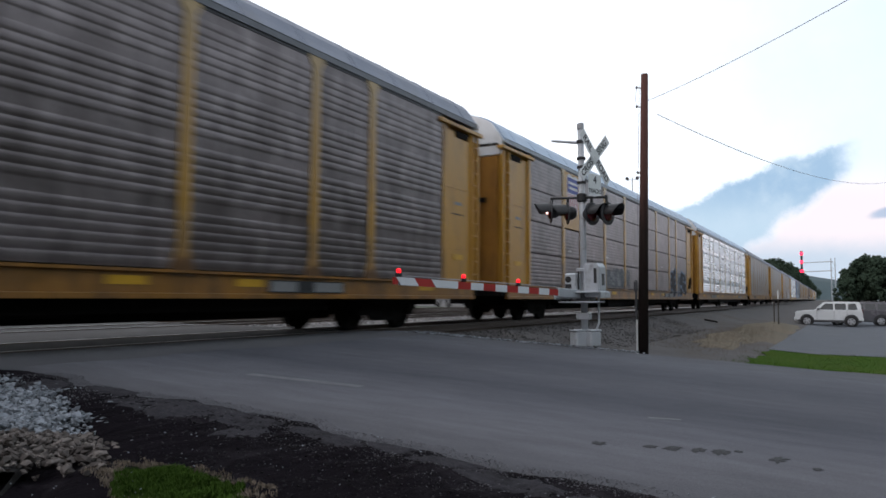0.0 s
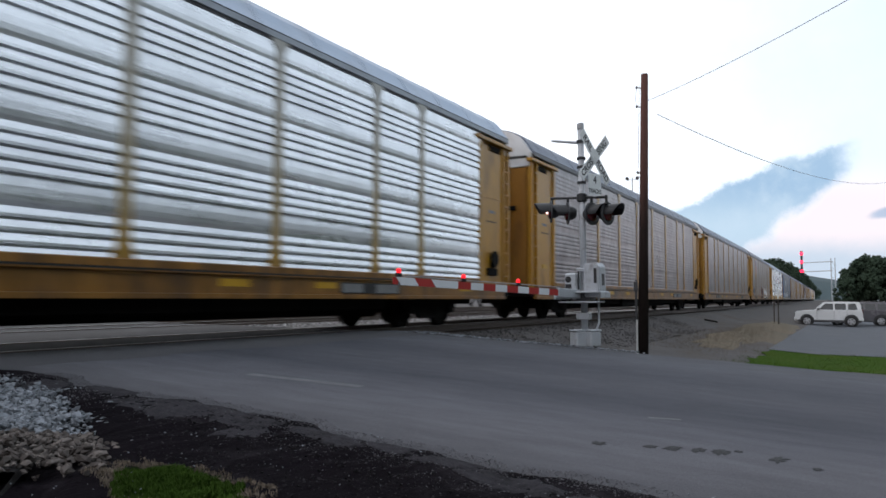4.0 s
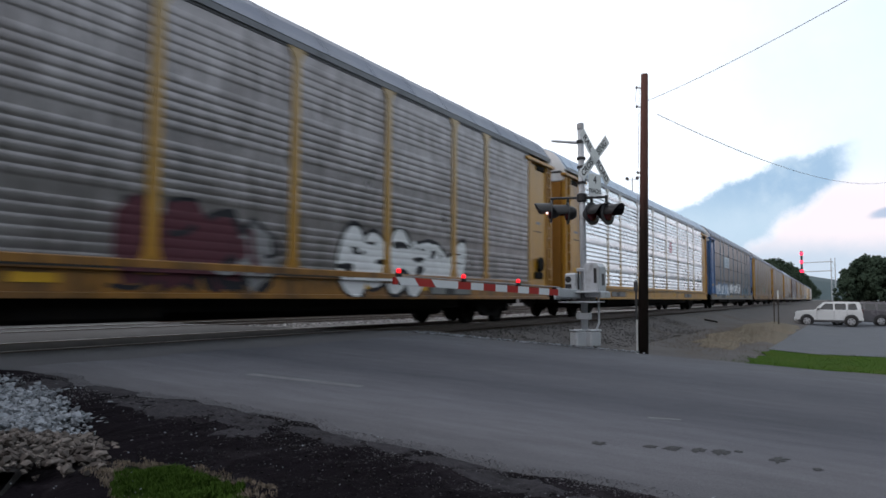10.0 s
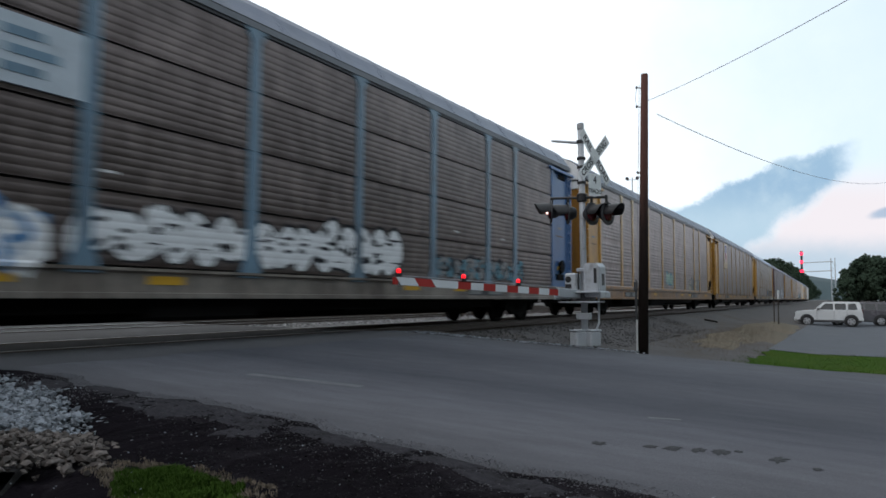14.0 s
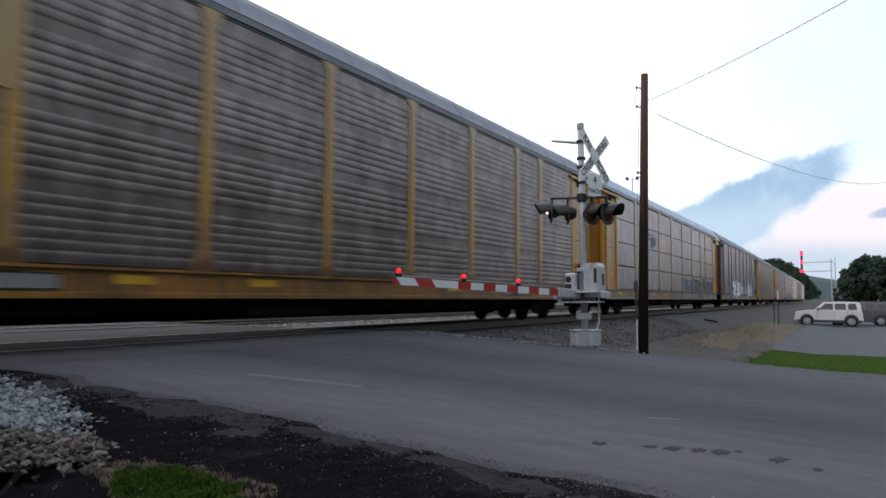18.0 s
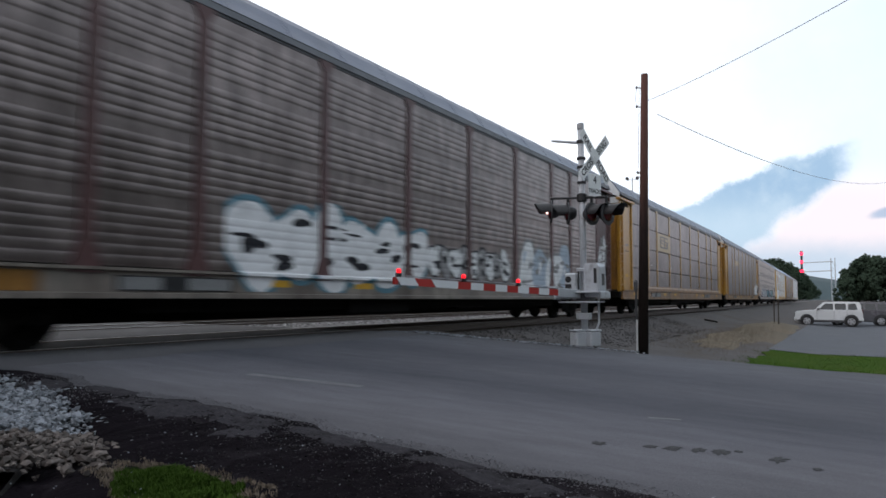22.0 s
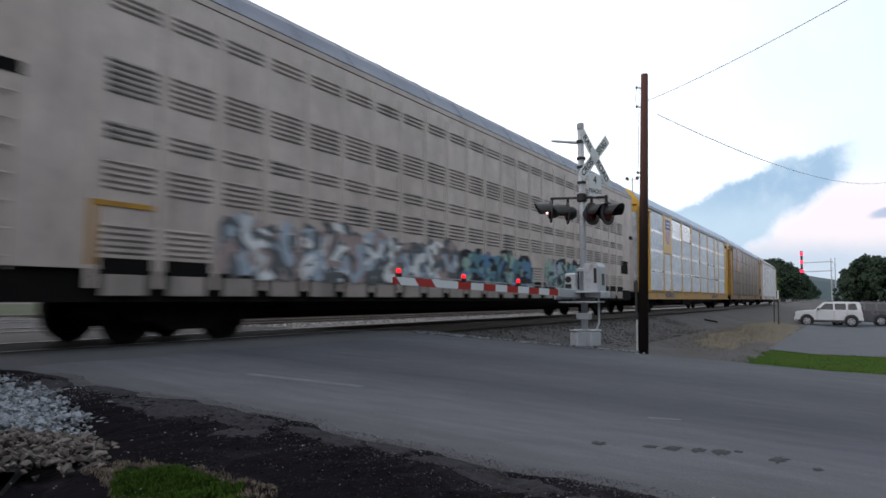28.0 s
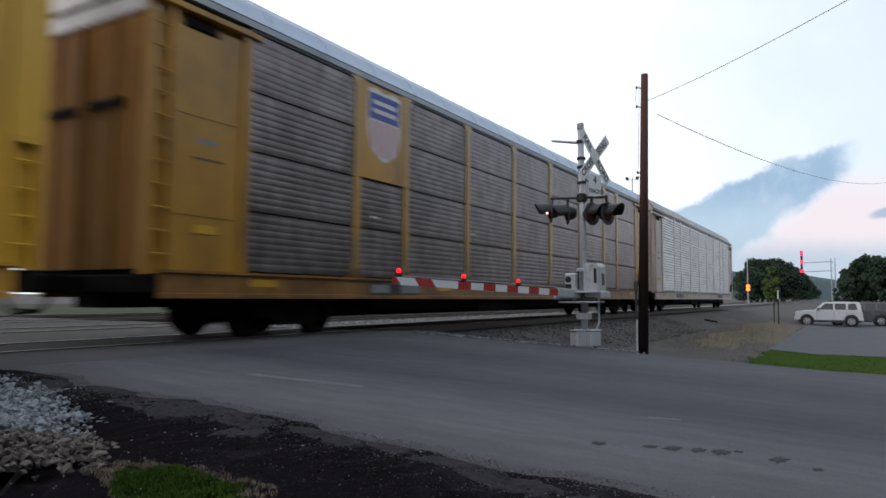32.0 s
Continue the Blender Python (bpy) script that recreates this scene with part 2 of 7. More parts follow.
RIM = mat("alloy_rim", (0.4, 0.4, 0.42), 0.35, 0.8, var=0.1)
RED_GLOW = glow("red_lamp", (1.0, 0.012, 0.02), 1.6)
SIGNAL_GLOW = glow("signal_red", (1.0, 0.02, 0.06), 3.0)
ORANGE_GLOW = glow("signal_orange", (1.0, 0.16, 0.03), 4.0)
DIM_RED = mat("dark_red_lens", (0.075, 0.008, 0.01), 0.2, var=0.05, bump=0)
CLEAR_GLOW = glow("lit_lamp", (1.0, 0.62, 0.55), 3.0)


def banded(name, stops, axis, low, high, rough=0.85, var=0.25, scale=1.2, fine=70.0, stretch=(1, 1, 1), bump=0.35, spec=0.12):
    """Worn surface whose colour changes in ragged bands along one axis of the object."""
    m = bpy.data.materials.new(name)
    m.use_nodes = True
    t = m.node_tree
    b = t.nodes["Principled BSDF"]
    b.inputs["Roughness"].default_value = rough
    b.inputs["Specular IOR Level"].default_value = spec
    tc = t.nodes.new("ShaderNodeTexCoord")
    sep = t.nodes.new("ShaderNodeSeparateXYZ")
    t.links.new(tc.outputs["Object"], sep.inputs[0])
    mp = t.nodes.new("ShaderNodeVectorMath")
    mp.operation = "MULTIPLY"
    mp.inputs[1].default_value = stretch
    t.links.new(tc.outputs["Object"], mp.inputs[0])
    big = nd(t, "ShaderNodeTexNoise", Scale=scale, Detail=7.0, Roughness=0.65)
    mid = nd(t, "ShaderNodeTexNoise", Scale=scale * 5, Detail=5.0, Roughness=0.6)
    small = nd(t, "ShaderNodeTexNoise", Scale=fine, Detail=3.0, Roughness=0.6)
    for n in (big, mid):
        t.links.new(mp.outputs[0], n.inputs["Vector"])
    t.links.new(tc.outputs["Object"], small.inputs["Vector"])
    mr = t.nodes.new("ShaderNodeMapRange")
    mr.inputs["From Min"].default_value, mr.inputs["From Max"].default_value = low, high
    wob = math_node(t, "MULTIPLY", math_node(t, "SUBTRACT", big.outputs["Fac"], 0.5), (high - low) * 0.16)
    t.links.new(math_node(t, "ADD", sep.outputs[axis], wob), mr.inputs["Value"])
    ramp = t.nodes.new("ShaderNodeValToRGB")
    els = ramp.color_ramp.elements
    while len(els) < len(stops):
        els.new(0.5)
    for e, (pos, col) in zip(els, stops):
        e.position, e.color = pos, (*col, 1)
    t.links.new(mr.outputs[0], ramp.inputs[0])
    val = math_node(t, "ADD", math_node(t, "MULTIPLY", math_node(t, "SUBTRACT", mid.outputs["Fac"], 0.5), var * 1.6),
                    math_node(t, "MULTIPLY", math_node(t, "SUBTRACT", small.outputs["Fac"], 0.5), var * 1.6))
    vm = t.nodes.new("ShaderNodeVectorMath")
    vm.operation = "SCALE"
    t.links.new(ramp.outputs[0], vm.inputs[0])
    t.links.new(math_node(t, "ADD", val, 1.0), vm.inputs["Scale"])
    t.links.new(vm.outputs[0], b.inputs["Base Color"])
    bp = nd(t, "ShaderNodeBump", Strength=bump, Distance=0.015)
    t.links.new(small.outputs["Fac"], bp.inputs["Height"])
    t.links.new(bp.outputs[0], b.inputs["Normal"])
    return m


# road worn in strips along its length: dusty edge, dark oily lane, paler wheel tracks
ROAD_SURFACE = banded("road_asphalt", [(0.0, (0.0756, 0.0745, 0.0821)), (0.12, (0.108, 0.107, 0.12)), (0.24, (0.0907, 0.0918, 0.106)), (0.36, (0.0583, 0.0605, 0.0724)), (0.5, (0.0756, 0.0778, 0.0907)), (0.66, (0.0626, 0.0648, 0.0767)), (0.84, (0.0886, 0.0918, 0.106)), (1.0, (0.0778, 0.0799, 0.0896))],
                      0, 3.75, 12.1, var=0.42, stretch=(1.0, 0.22, 1.0))
POLE_SHAFT = banded("pole_shaft_wood", [(0.0, (0.022, 0.017, 0.016)), (0.45, (0.03, 0.02, 0.018)), (0.6, (0.07, 0.034, 0.028)), (1.0, (0.1, 0.048, 0.039))], 2, 0.0, 6.6, var=0.5, scale=3.0, fine=40, stretch=(4, 4, 0.3))


# ---- mesh building ----
class Mesh:
    """Collects faces of simple solids, for one mesh object."""

    def __init__(self):
        self.v, self.f, self.m = [], [], []

    def add(self, verts, faces, slot=0):
        n = len(self.v)
        self.v += [tuple(p) for p in verts]
        self.f += [tuple(n + i for i in q) for q in faces]
        self.m += [slot] * len(faces)
        return self

    def box(self, x0, x1, y0, y1, z0, z1, slot=0, bevel=0.0):
        if bevel:
            b = bevel
            vs, fs = [], []
            for z, inset in ((z0, b), (z0 + b, 0), (z1 - b, 0), (z1, b)):
                xa, xb, ya, yb = x0 + inset, x1 - inset, y0 + inset, y1 - inset
                c = b if not inset else b * 0.4
                vs += [(xa + c, ya, z), (xb - c, ya, z), (xb, ya + c, z), (xb, yb - c, z), (xb - c, yb, z), (xa + c, yb, z), (xa, yb - c, z), (xa, ya + c, z)]
            fs.append(tuple(range(7, -1, -1)))
            fs.append(tuple(range(24, 32)))
            for k in range(3):
                for i in range(8):
                    j = (i + 1) % 8
                    fs.append((8 * k + i, 8 * k + j, 8 * k + 8 + j, 8 * k + 8 + i))
            return self.add(vs, fs, slot)
        vs = [(x, y, z) for z in (z0, z1) for x, y in ((x0, y0), (x1, y0), (x1, y1), (x0, y1))]
        return self.add(vs, [(3, 2, 1, 0), (4, 5, 6, 7), (0, 1, 5, 4), (1, 2, 6, 5), (2, 3, 7, 6), (3, 0, 4, 7)], slot)

    def tube(self, a, b, r0, r1=None, n=10, slot=0, caps=True):
        a, b = Vector(a), Vector(b)
        r1 = r0 if r1 is None else r1
        d = (b - a).normalized()
        u = d.orthogonal().normalized()
        w = d.cross(u)
        vs = [p + (u * math.cos(6.28318 * i / n) + w * math.sin(6.28318 * i / n)) * r for p, r in ((a, r0), (b, r1)) for i in range(n)]
        fs = [(i, (i + 1) % n, n + (i + 1) % n, n + i) for i in range(n)]
        if caps:
            fs += [tuple(range(n - 1, -1, -1)), tuple(range(n, 2 * n))]
        return self.add(vs, fs, slot)

    def path(self, pts, r, n=6, slot=0):
        """One bent tube through the points."""
        pts = [Vector(p) for p in pts]
        vs, fs = [], []
        for k, p in enumerate(pts):
            d = (pts[min(k + 1, len(pts) - 1)] - pts[max(k - 1, 0)]).normalized()
            u = d.cross(Vector((0.31, 0.17, 0.93))).normalized()
            w = d.cross(u)
            vs += [p + (u * math.cos(6.28318 * i / n) + w * math.sin(6.28318 * i / n)) * r for i in range(n)]
        for k in range(len(pts) - 1):
            fs += [(k * n + i, k * n + (i + 1) % n, (k + 1) * n + (i + 1) % n, (k + 1) * n + i) for i in range(n)]
        fs += [tuple(range(n - 1, -1, -1)), tuple(range((len(pts) - 1) * n, len(pts) * n))]
        return self.add(vs, fs, slot)

    def prism(self, outline, z0, z1, slot=0):
        """A closed outline in (x, y), drawn up from z0 to z1."""
        n = len(outline)
        vs = [(x, y, z) for z in (z0, z1) for x, y in outline]
        return self.add(vs, [tuple(range(n - 1, -1, -1)), tuple(range(n, 2 * n))] + [(i, (i + 1) % n, n + (i + 1) % n, n + i) for i in range(n)], slot)

    def lathe(self, base, axis, prof, n=16, slot=0):
        """Rings (distance along axis, radius)."""
        base, d = Vector(base), Vector(axis).normalized()
        u = d.orthogonal().normalized()
        w = d.cross(u)
        vs = [base + d * h + (u * math.cos(6.28318 * i / n) + w * math.sin(6.28318 * i / n)) * r for h, r in prof for i in range(n)]
        fs = []
        for k in range(len(prof) - 1):
            fs += [(k * n + i, k * n + (i + 1) % n, (k + 1) * n + (i + 1) % n, (k + 1) * n + i) for i in range(n)]
        fs += [tuple(range(n - 1, -1, -1)), tuple(range((len(prof) - 1) * n, len(prof) * n))]
        return self.add(vs, fs, slot)

    def sweep(self, prof, x0, x1, slot=0, caps=True):
        """A closed outline in (y, z), drawn out along x."""
        n = len(prof)
        vs = [(x, y, z) for x in (x0, x1) for y, z in prof]
        fs = [(i, (i + 1) % n, n + (i + 1) % n, n + i) for i in range(n)]
        if caps:
            fs += [tuple(range(n - 1, -1, -1)), tuple(range(n, 2 * n))]
        return self.add(vs, fs, slot)

    def sheet(self, cols, slot=0):
        """A grid of points, column by column."""
        n = len(cols[0])
        vs = [p for c in cols for p in c]
        fs = [(k * n + i, (k + 1) * n + i, (k + 1) * n + i + 1, k * n + i + 1) for k in range(len(cols) - 1) for i in range(n - 1)]
        return self.add(vs, fs, slot)

    def data(self, name, *materials, smooth=False):
        me = bpy.data.meshes.new(name)
        me.from_pydata(self.v, [], self.f)
        for m in materials:
            me.materials.append(m)
        me.polygons.foreach_set("material_index", self.m)
        if smooth:
            me.polygons.foreach_set("use_smooth", [True] * len(self.f))
        bm = bmesh.new()
        bm.from_mesh(me)
        bmesh.ops.recalc_face_normals(bm, faces=bm.faces)
        bm.to_mesh(me)
        bm.free()
        me.update()
        return me


def part(name, mesh, material, parent, label="", at=None, smooth=False):
    """One mesh object under a thing or a part; mesh is a Mesh or shared mesh data."""
    me = mesh.data(name, *(material if isinstance(material, tuple) else (material,)), smooth=smooth) if isinstance(mesh, Mesh) else mesh
    ob = new(name, me)
    ob.parent = parent
    if at is not None:
        ob.matrix_basis = at if isinstance(at, Matrix) else Matrix.Translation(at)
    return tagged(ob, label)


def thing(name, label, category, group="", at=None):
    ob = new(name)
    ob.empty_display_size = 0.2
    if at is not None:
        ob.matrix_basis = at if isinstance(at, Matrix) else Matrix.Translation(at)
    return tagged(ob, label, category, group)


def smooth01(v, a, b):
    v = min(1.0, max(0.0, (v - a) / (b - a)))
    return v * v * (3 - 2 * v)


# ---- the line: straight by the crossing, a slight bend beyond ----
CURVE_FROM, CURVE_TO, BEND = 42.0, 82.0, 0.0236


def track_y(s):
    """A short easy bend to the left, straight again beyond it."""
    e = min(max(0.0, s - CURVE_FROM), CURVE_TO - CURVE_FROM)
    return BEND * e * e / (2 * (CURVE_TO - CURVE_FROM)) + BEND * max(0.0, s - CURVE_TO)


def on_track(s, lat, z):
    dy = (track_y(s + 0.5) - track_y(s - 0.5))
    n = math.sqrt(1 + dy * dy)
    return Vector((s - lat * dy / n, track_y(s) + lat / n, z))


# ---- ground ----
ROAD_W, ROAD_E = 3.75, 12.1


def road_z(y):
    if y > -2.0:
        return -0.02
    return max(-0.62, -0.02 - 0.045 * (-y - 2.0))


def ground_z(x, y):
    yt = y - track_y(x) if x > CURVE_FROM else y
    shoulder = -0.2 - 0.5 * smooth01(-yt, 1.75, 4.2) - 0.42 * smooth01(-yt, 4.2, 9.0)
    if yt > 0:
        shoulder = -0.22 - 0.1 * smooth01(yt, 14.5, 18)
    far = smooth01(x, 60, 160)
    shoulder = shoulder * (1 - far) + (-0.35 if abs(yt) > 3 else -0.22) * far
    r = road_z(y) - 0.02
    west = r - 0.01
    if x < ROAD_E + 0.2:
        z = r if x > ROAD_W else west
    else:
        k = smooth01(x, ROAD_E + 0.2, ROAD_E + 3.2)
        z = r * (1 - k) + shoulder * k
        if abs(yt) < 1.7:
            z = r + (-0.2 - r) * smooth01(x, ROAD_E + 0.2, ROAD_E + 0.8)
    return z


def grid_object(name, xs, ys, zf, material, lift=0.0):
    n = len(ys)
    me = bpy.data.meshes.new(name)
    me.from_pydata([(x, y, zf(x, y) + lift) for x in xs for y in ys], [],
                   [(i * n + j, (i + 1) * n + j, (i + 1) * n + j + 1, i * n + j + 1) for i in range(len(xs) - 1) for j in range(n - 1)])
    me.materials.append(material)
    me.polygons.foreach_set("use_smooth", [True] * len(me.polygons))
    return new(name, me)


def steps(*spans):
    out = []
    for a, b, n in spans:
        out += [a + (b - a) * i / n for i in range(n)]
    return out + [spans[-1][1]]


gx = steps((-3000, -200, 6), (-200, -20, 8), (-20, 2, 20), (2, 24, 74), (24, 60, 36), (60, 220, 30), (220, 600, 20), (600, 4000, 8))
gy = steps((-3000, -200, 6), (-200, -30, 10), (-30, -12, 20), (-12, 3, 60), (3, 30, 28), (30, 120, 12), (120, 4000, 8))


def ground_bumpy(x, y):
    z = ground_z(x, y)
    if ROAD_W - 0.3 < x < ROAD_E + 0.3 or abs(y) < 1.8:
        return z - 0.02
    if -1.0 < x < ROAD_W and -13.5 < y < -2.0:
        return z - 0.14
    return z + 0.03 * noise.noise(Vector((x * 0.9, y * 0.9, 0))) + 0.012 * noise.noise(Vector((x * 4, y * 4, 3)))


ground = tagged(grid_object("ground", gx, gy, ground_bumpy, EARTH), "bare brown earth sloping away from the railway", "ground", kind="structure")

road = tagged(grid_object("road", steps((ROAD_W, ROAD_E, 12)), steps((-120, -14, 20), (-14, 3, 40), (3, 120, 20)),
                          lambda x, y: road_z(y), ROAD_SURFACE),
              "grey patched asphalt road over the crossing", "road", kind="structure")


def blob_patch(name, cx, cy, rx, ry, zf, material, lift, seed, n=40, rings=5, ragged=0.25, turn=0.0):
    """A thin patch with a ragged outline lying on the ground."""
    m = Mesh()
    cols = []
    for k in range(rings + 1):
        col = []
        for i in range(n):
            a = 2 * math.pi * i / n
            r = (k / rings) * (1 + ragged * noise.noise(Vector((math.cos(a) * 2.2, math.sin(a) * 2.2, seed))) + 0.5 * ragged * noise.noise(Vector((math.cos(a) * 7, math.sin(a) * 7, seed + 9))))
            u, v = rx * r * math.cos(a), ry * r * math.sin(a)
            x, y = cx + u * math.cos(turn) - v * math.sin(turn), cy + u * math.sin(turn) + v * math.cos(turn)
            col.append((x, y, zf(x, y) + lift * (1 if k < rings else 0.1)))
        cols.append(col + [col[0]])
    m.sheet(cols)
    return new(name, m.data(name, material, smooth=True))


FAR_PANEL = mat("crossing_panel_worn", (0.062, 0.061, 0.062), 0.9, var=0.3, scale=0.5, fine=40, bump=0.4, stretch=(0.3, 1, 1), dirt=(0.085, 0.083, 0.083), dirt_amount=0.3, spec=0.06)
# crossing surface between and beside the rails
cp = Mesh().sheet([[(x, y, 0.0035 + road_z(y)) for y in steps((-2.45 + 0.25 * noise.noise(Vector((x * 0.7, 2.2, 0))), -0.86, 4))] for x in steps((ROAD_W + 0.02, ROAD_E - 0.02, 30))])
tagged(new("crossing_apron", cp.data("crossing_apron", CROSSING_TOP)), "darker asphalt strip beside the rails at the crossing", "road", kind="structure")
for ya, yb in ((-0.7, 0.7), (0.86, 3.75), (3.95, 5.25), (5.45, 16.0)):
    cp = Mesh().sheet([[(x, y, 0.0035 + road_z(y)) for y in (ya, yb)] for x in steps((ROAD_W + 0.02, ROAD_E - 0.02, 10))])
    tagged(new("crossing_panel", cp.data("crossing_panel", FAR_PANEL)), "pale worn crossing panel between the rails", "road", kind="structure")

# far verge beyond the last track
DULL_GRASS = mat("dull_grass", (0.03, 0.042, 0.018), 0.9, var=0.4, scale=0.6, fine=10, bump=0.5, dirt=(0.06, 0.055, 0.04), dirt_amount=0.4, spec=0.1)
tagged(grid_object("far_verge", steps((-60, ROAD_W - 0.4, 10)), steps((17.5, 60, 12)), lambda x, y: ground_z(x, y) + 0.04, DULL_GRASS), "dull green grass beyond the tracks", "grass", kind="structure")
tagged(grid_object("far_verge_east", steps((ROAD_E + 0.6, 60, 10)), steps((19.5, 60, 12)), lambda x, y: ground_z(x, y) + 0.04, DULL_GRASS), "dull green grass beyond the tracks", "grass", kind="structure")

# unseen dark wood added to the south, behind the road: dims light and reflections on the train
UNSEEN_WOOD = mat("unseen_wood", (0.035, 0.045, 0.026), 0.9, var=0.5, scale=0.25, fine=2.0, bump=1.0, spec=0.05)
m = Mesh().sheet([[(x + 1.5 * noise.noise(Vector((x * 0.3, k, 0))), -30 - 1.2 * k + 2.0 * noise.noise(Vector((x * 0.11, k * 0.6, 4))), ground_z(x, -30) - 0.2 + (0, 0.3, 0.6, 0.85, 1.0, 0.9)[k] * (16 + 4 * noise.noise(Vector((x * 0.06, 1.5, 0))) + 2.5 * noise.noise(Vector((x * 0.35, 0.5, 0))))) for k in range(6)] for x in steps((-160, 75, 120))])
tagged(new("backdrop", m.data("backdrop", UNSEEN_WOOD, smooth=True)), "unseen dark wood edge added behind the road to dim the train's side", "backdrop", kind="structure")

# parking lot and verge to the east
parking = tagged(grid_object("parking_lot", steps((26, 95, 40)), steps((-60, -7.4, 30)), lambda x, y: ground_z(x, y), OLD_ASPHALT, 0.03),
                 "pale worn asphalt parking lot beyond the grass verge", "parking lot", kind="structure")

# ---- railway tracks ----
def rail_mesh(lat, s0, s1, step):
    m, top = Mesh(), Mesh()
    prof = [(-0.07, -0.17), (0.07, -0.17), (0.07, -0.155), (0.012, -0.13), (0.012, -0.045), (0.036, -0.035), (0.036, -0.003), (-0.036, -0.003), (-0.036, -0.035), (-0.012, -0.045), (-0.012, -0.13), (-0.07, -0.155)]
    ss = steps((s0, s1, int((s1 - s0) / step)))
    n = len(prof)
    cols = [[on_track(s, lat + a, b) for a, b in prof + prof[:1]] for s in ss]
    m.sheet(cols)
    m.sheet([[on_track(s, lat + a, 0.0) for a in (-0.036, 0.036)] for s in ss], 1)
    return m


TRACKS = (("track_main", 0.0, 1500), ("track_second", 4.6, 170), ("track_third", 9.2, 130), ("track_fourth", 13.8, 130))
tie_data = Mesh().box(-0.11, 0.11, -1.3, 1.3, -0.33, -0.172, bevel=0.02).data("tie", TIE)
for tname, lat0, reach in TRACKS:
    tr = tagged(thing(tname, "", ""), "railway track with brown steel rails on wooden ties", "track", kind="structure")
    for side in (-0.7525, 0.7525):
        part("rail", rail_mesh(lat0 + side, -460, reach, 5.0), (STEEL, RAIL_TOP), tr, "worn steel rail with a polished top")
    for k in range(90 if lat0 < 5 else 40):
        s = ROAD_E + 0.6 + 0.55 * k
        p = on_track(s, lat0, 0)
        part("tie", tie_data, None, tr, at=pose(p.x, p.y, 0.0, 0, 0, math.degrees(math.atan(track_y(s + 0.5) - track_y(s - 0.5))) + random.uniform(-1, 1)))

YARD_GRAVEL = mat("yard_gravel", (0.2, 0.195, 0.193), 0.95, var=0.9, scale=5, fine=26, bump=1.0, dirt=(0.1, 0.095, 0.09), dirt_amount=0.35, spec=0.1)
# ballast bed of each track: low sloping ridge
for k, (tname, lat0, reach) in enumerate(TRACKS):
    m = Mesh()
    cols = []
    for s in steps((ROAD_E + 0.25, 70, 60), (70, reach, 60)):
        prof = [(-3.3, -0.75 if lat0 == 0 else -0.4), (-2.6, -0.5 if lat0 == 0 else -0.32), (-1.75, -0.2), (-1.35, -0.19), (0, -0.2), (1.35, -0.19), (1.75, -0.2), (2.3, -0.34)]
        f = smooth01(s, ROAD_E + 0.25, ROAD_E + 1.2)
        cols.append([on_track(s, lat0 + a, (b if s > ROAD_E + 0.3 else -0.06) * f + (b * 0.5 - 0.06) * (1 - f) + (0.03 * noise.noise(Vector((s * 2, a * 3 + lat0, 1))) if b < -0.25 else 0)) for a, b in prof])
    m.sheet(cols)
    tagged(new("ballast_bed", m.data("ballast_bed", BALLAST if k == 0 else PALE_BALLAST, smooth=True)), "grey-brown crushed stone ballast under the rails", "ballast", kind="structure")


m = Mesh().sheet([[on_track(s, a, z + 0.02 * noise.noise(Vector((s * 1.7, a * 2, 6)))) for a, z in ((1.36, -0.2), (1.8, -0.07), (2.3, -0.025), (2.9, -0.05), (3.35, -0.26))] for s in steps((ROAD_E + 0.1, 80, 150), (80, 170, 30))])
tagged(new("yard_gravel", m.data("yard_gravel", YARD_GRAVEL, smooth=True)), "pale crushed stone between the first two tracks", "gravel", kind="structure")

# ---- loose stones ----
def stone_shapes(count):
    out = []
    for k in range(count):
        bm = bmesh.new()
        rnd = random.Random(k + 40)
        ax = Vector((rnd.uniform(0.85, 1.3), rnd.uniform(0.65, 1.0), rnd.uniform(0.45, 0.8)))
        for q in range(11):
            d = Vector((rnd.gauss(0, 1), rnd.gauss(0, 1), rnd.gauss(0, 1))).normalized() * rnd.uniform(0.85, 1.1)
            bm.verts.new((d.x * ax.x, d.y * ax.y, d.z * ax.z))
        hull = bmesh.ops.convex_hull(bm, input=bm.verts)
        bmesh.ops.delete(bm, geom=[v for v in hull["geom_interior"] if isinstance(v, bmesh.types.BMVert)], context="VERTS")
        bm.verts.index_update()
        out.append(([v.co.copy() for v in bm.verts], [tuple(v.index for v in f.verts) for f in bm.faces]))
        bm.free()
    return out


STONES = stone_shapes(12)


def scatter_stones(name, spots, material, label):
    """spots: (x, y, z, radius)."""
    rnd = random.Random(7)
    vs, fs = [], []
    for x, y, z, r in spots:
        sv, sf = STONES[rnd.randrange(12)]
        q = Euler((rnd.uniform(-0.6, 0.6), rnd.uniform(-0.6, 0.6), rnd.uniform(0, 6.28))).to_matrix()
        n = len(vs)
        vs += [tuple(q @ p * r + Vector((x, y, z))) for p in sv]
        fs += [tuple(n + i for i in f) for f in sf]
    me = bpy.data.meshes.new(name)
    me.from_pydata(vs, [], fs)
    me.materials.append(material)
    return tagged(new(name, me), label, "gravel", kind="stuff")


def in_gravel(x, y):
    """The spill of pale ballast beside the road."""
    e = 0.2 * noise.noise(Vector((x * 1.5, y * 1.5, 2))) + 0.25 * noise.noise(Vector((x * 5, y * 5, 7)))
    t = max(0.0, -3.5 - y)
    return x + 0.6 * e < 3.95 - 0.1 * t - 0.145 * t * t and x > 0.4 and -6.85 + e < y + x - 2.5 and y < -2.4


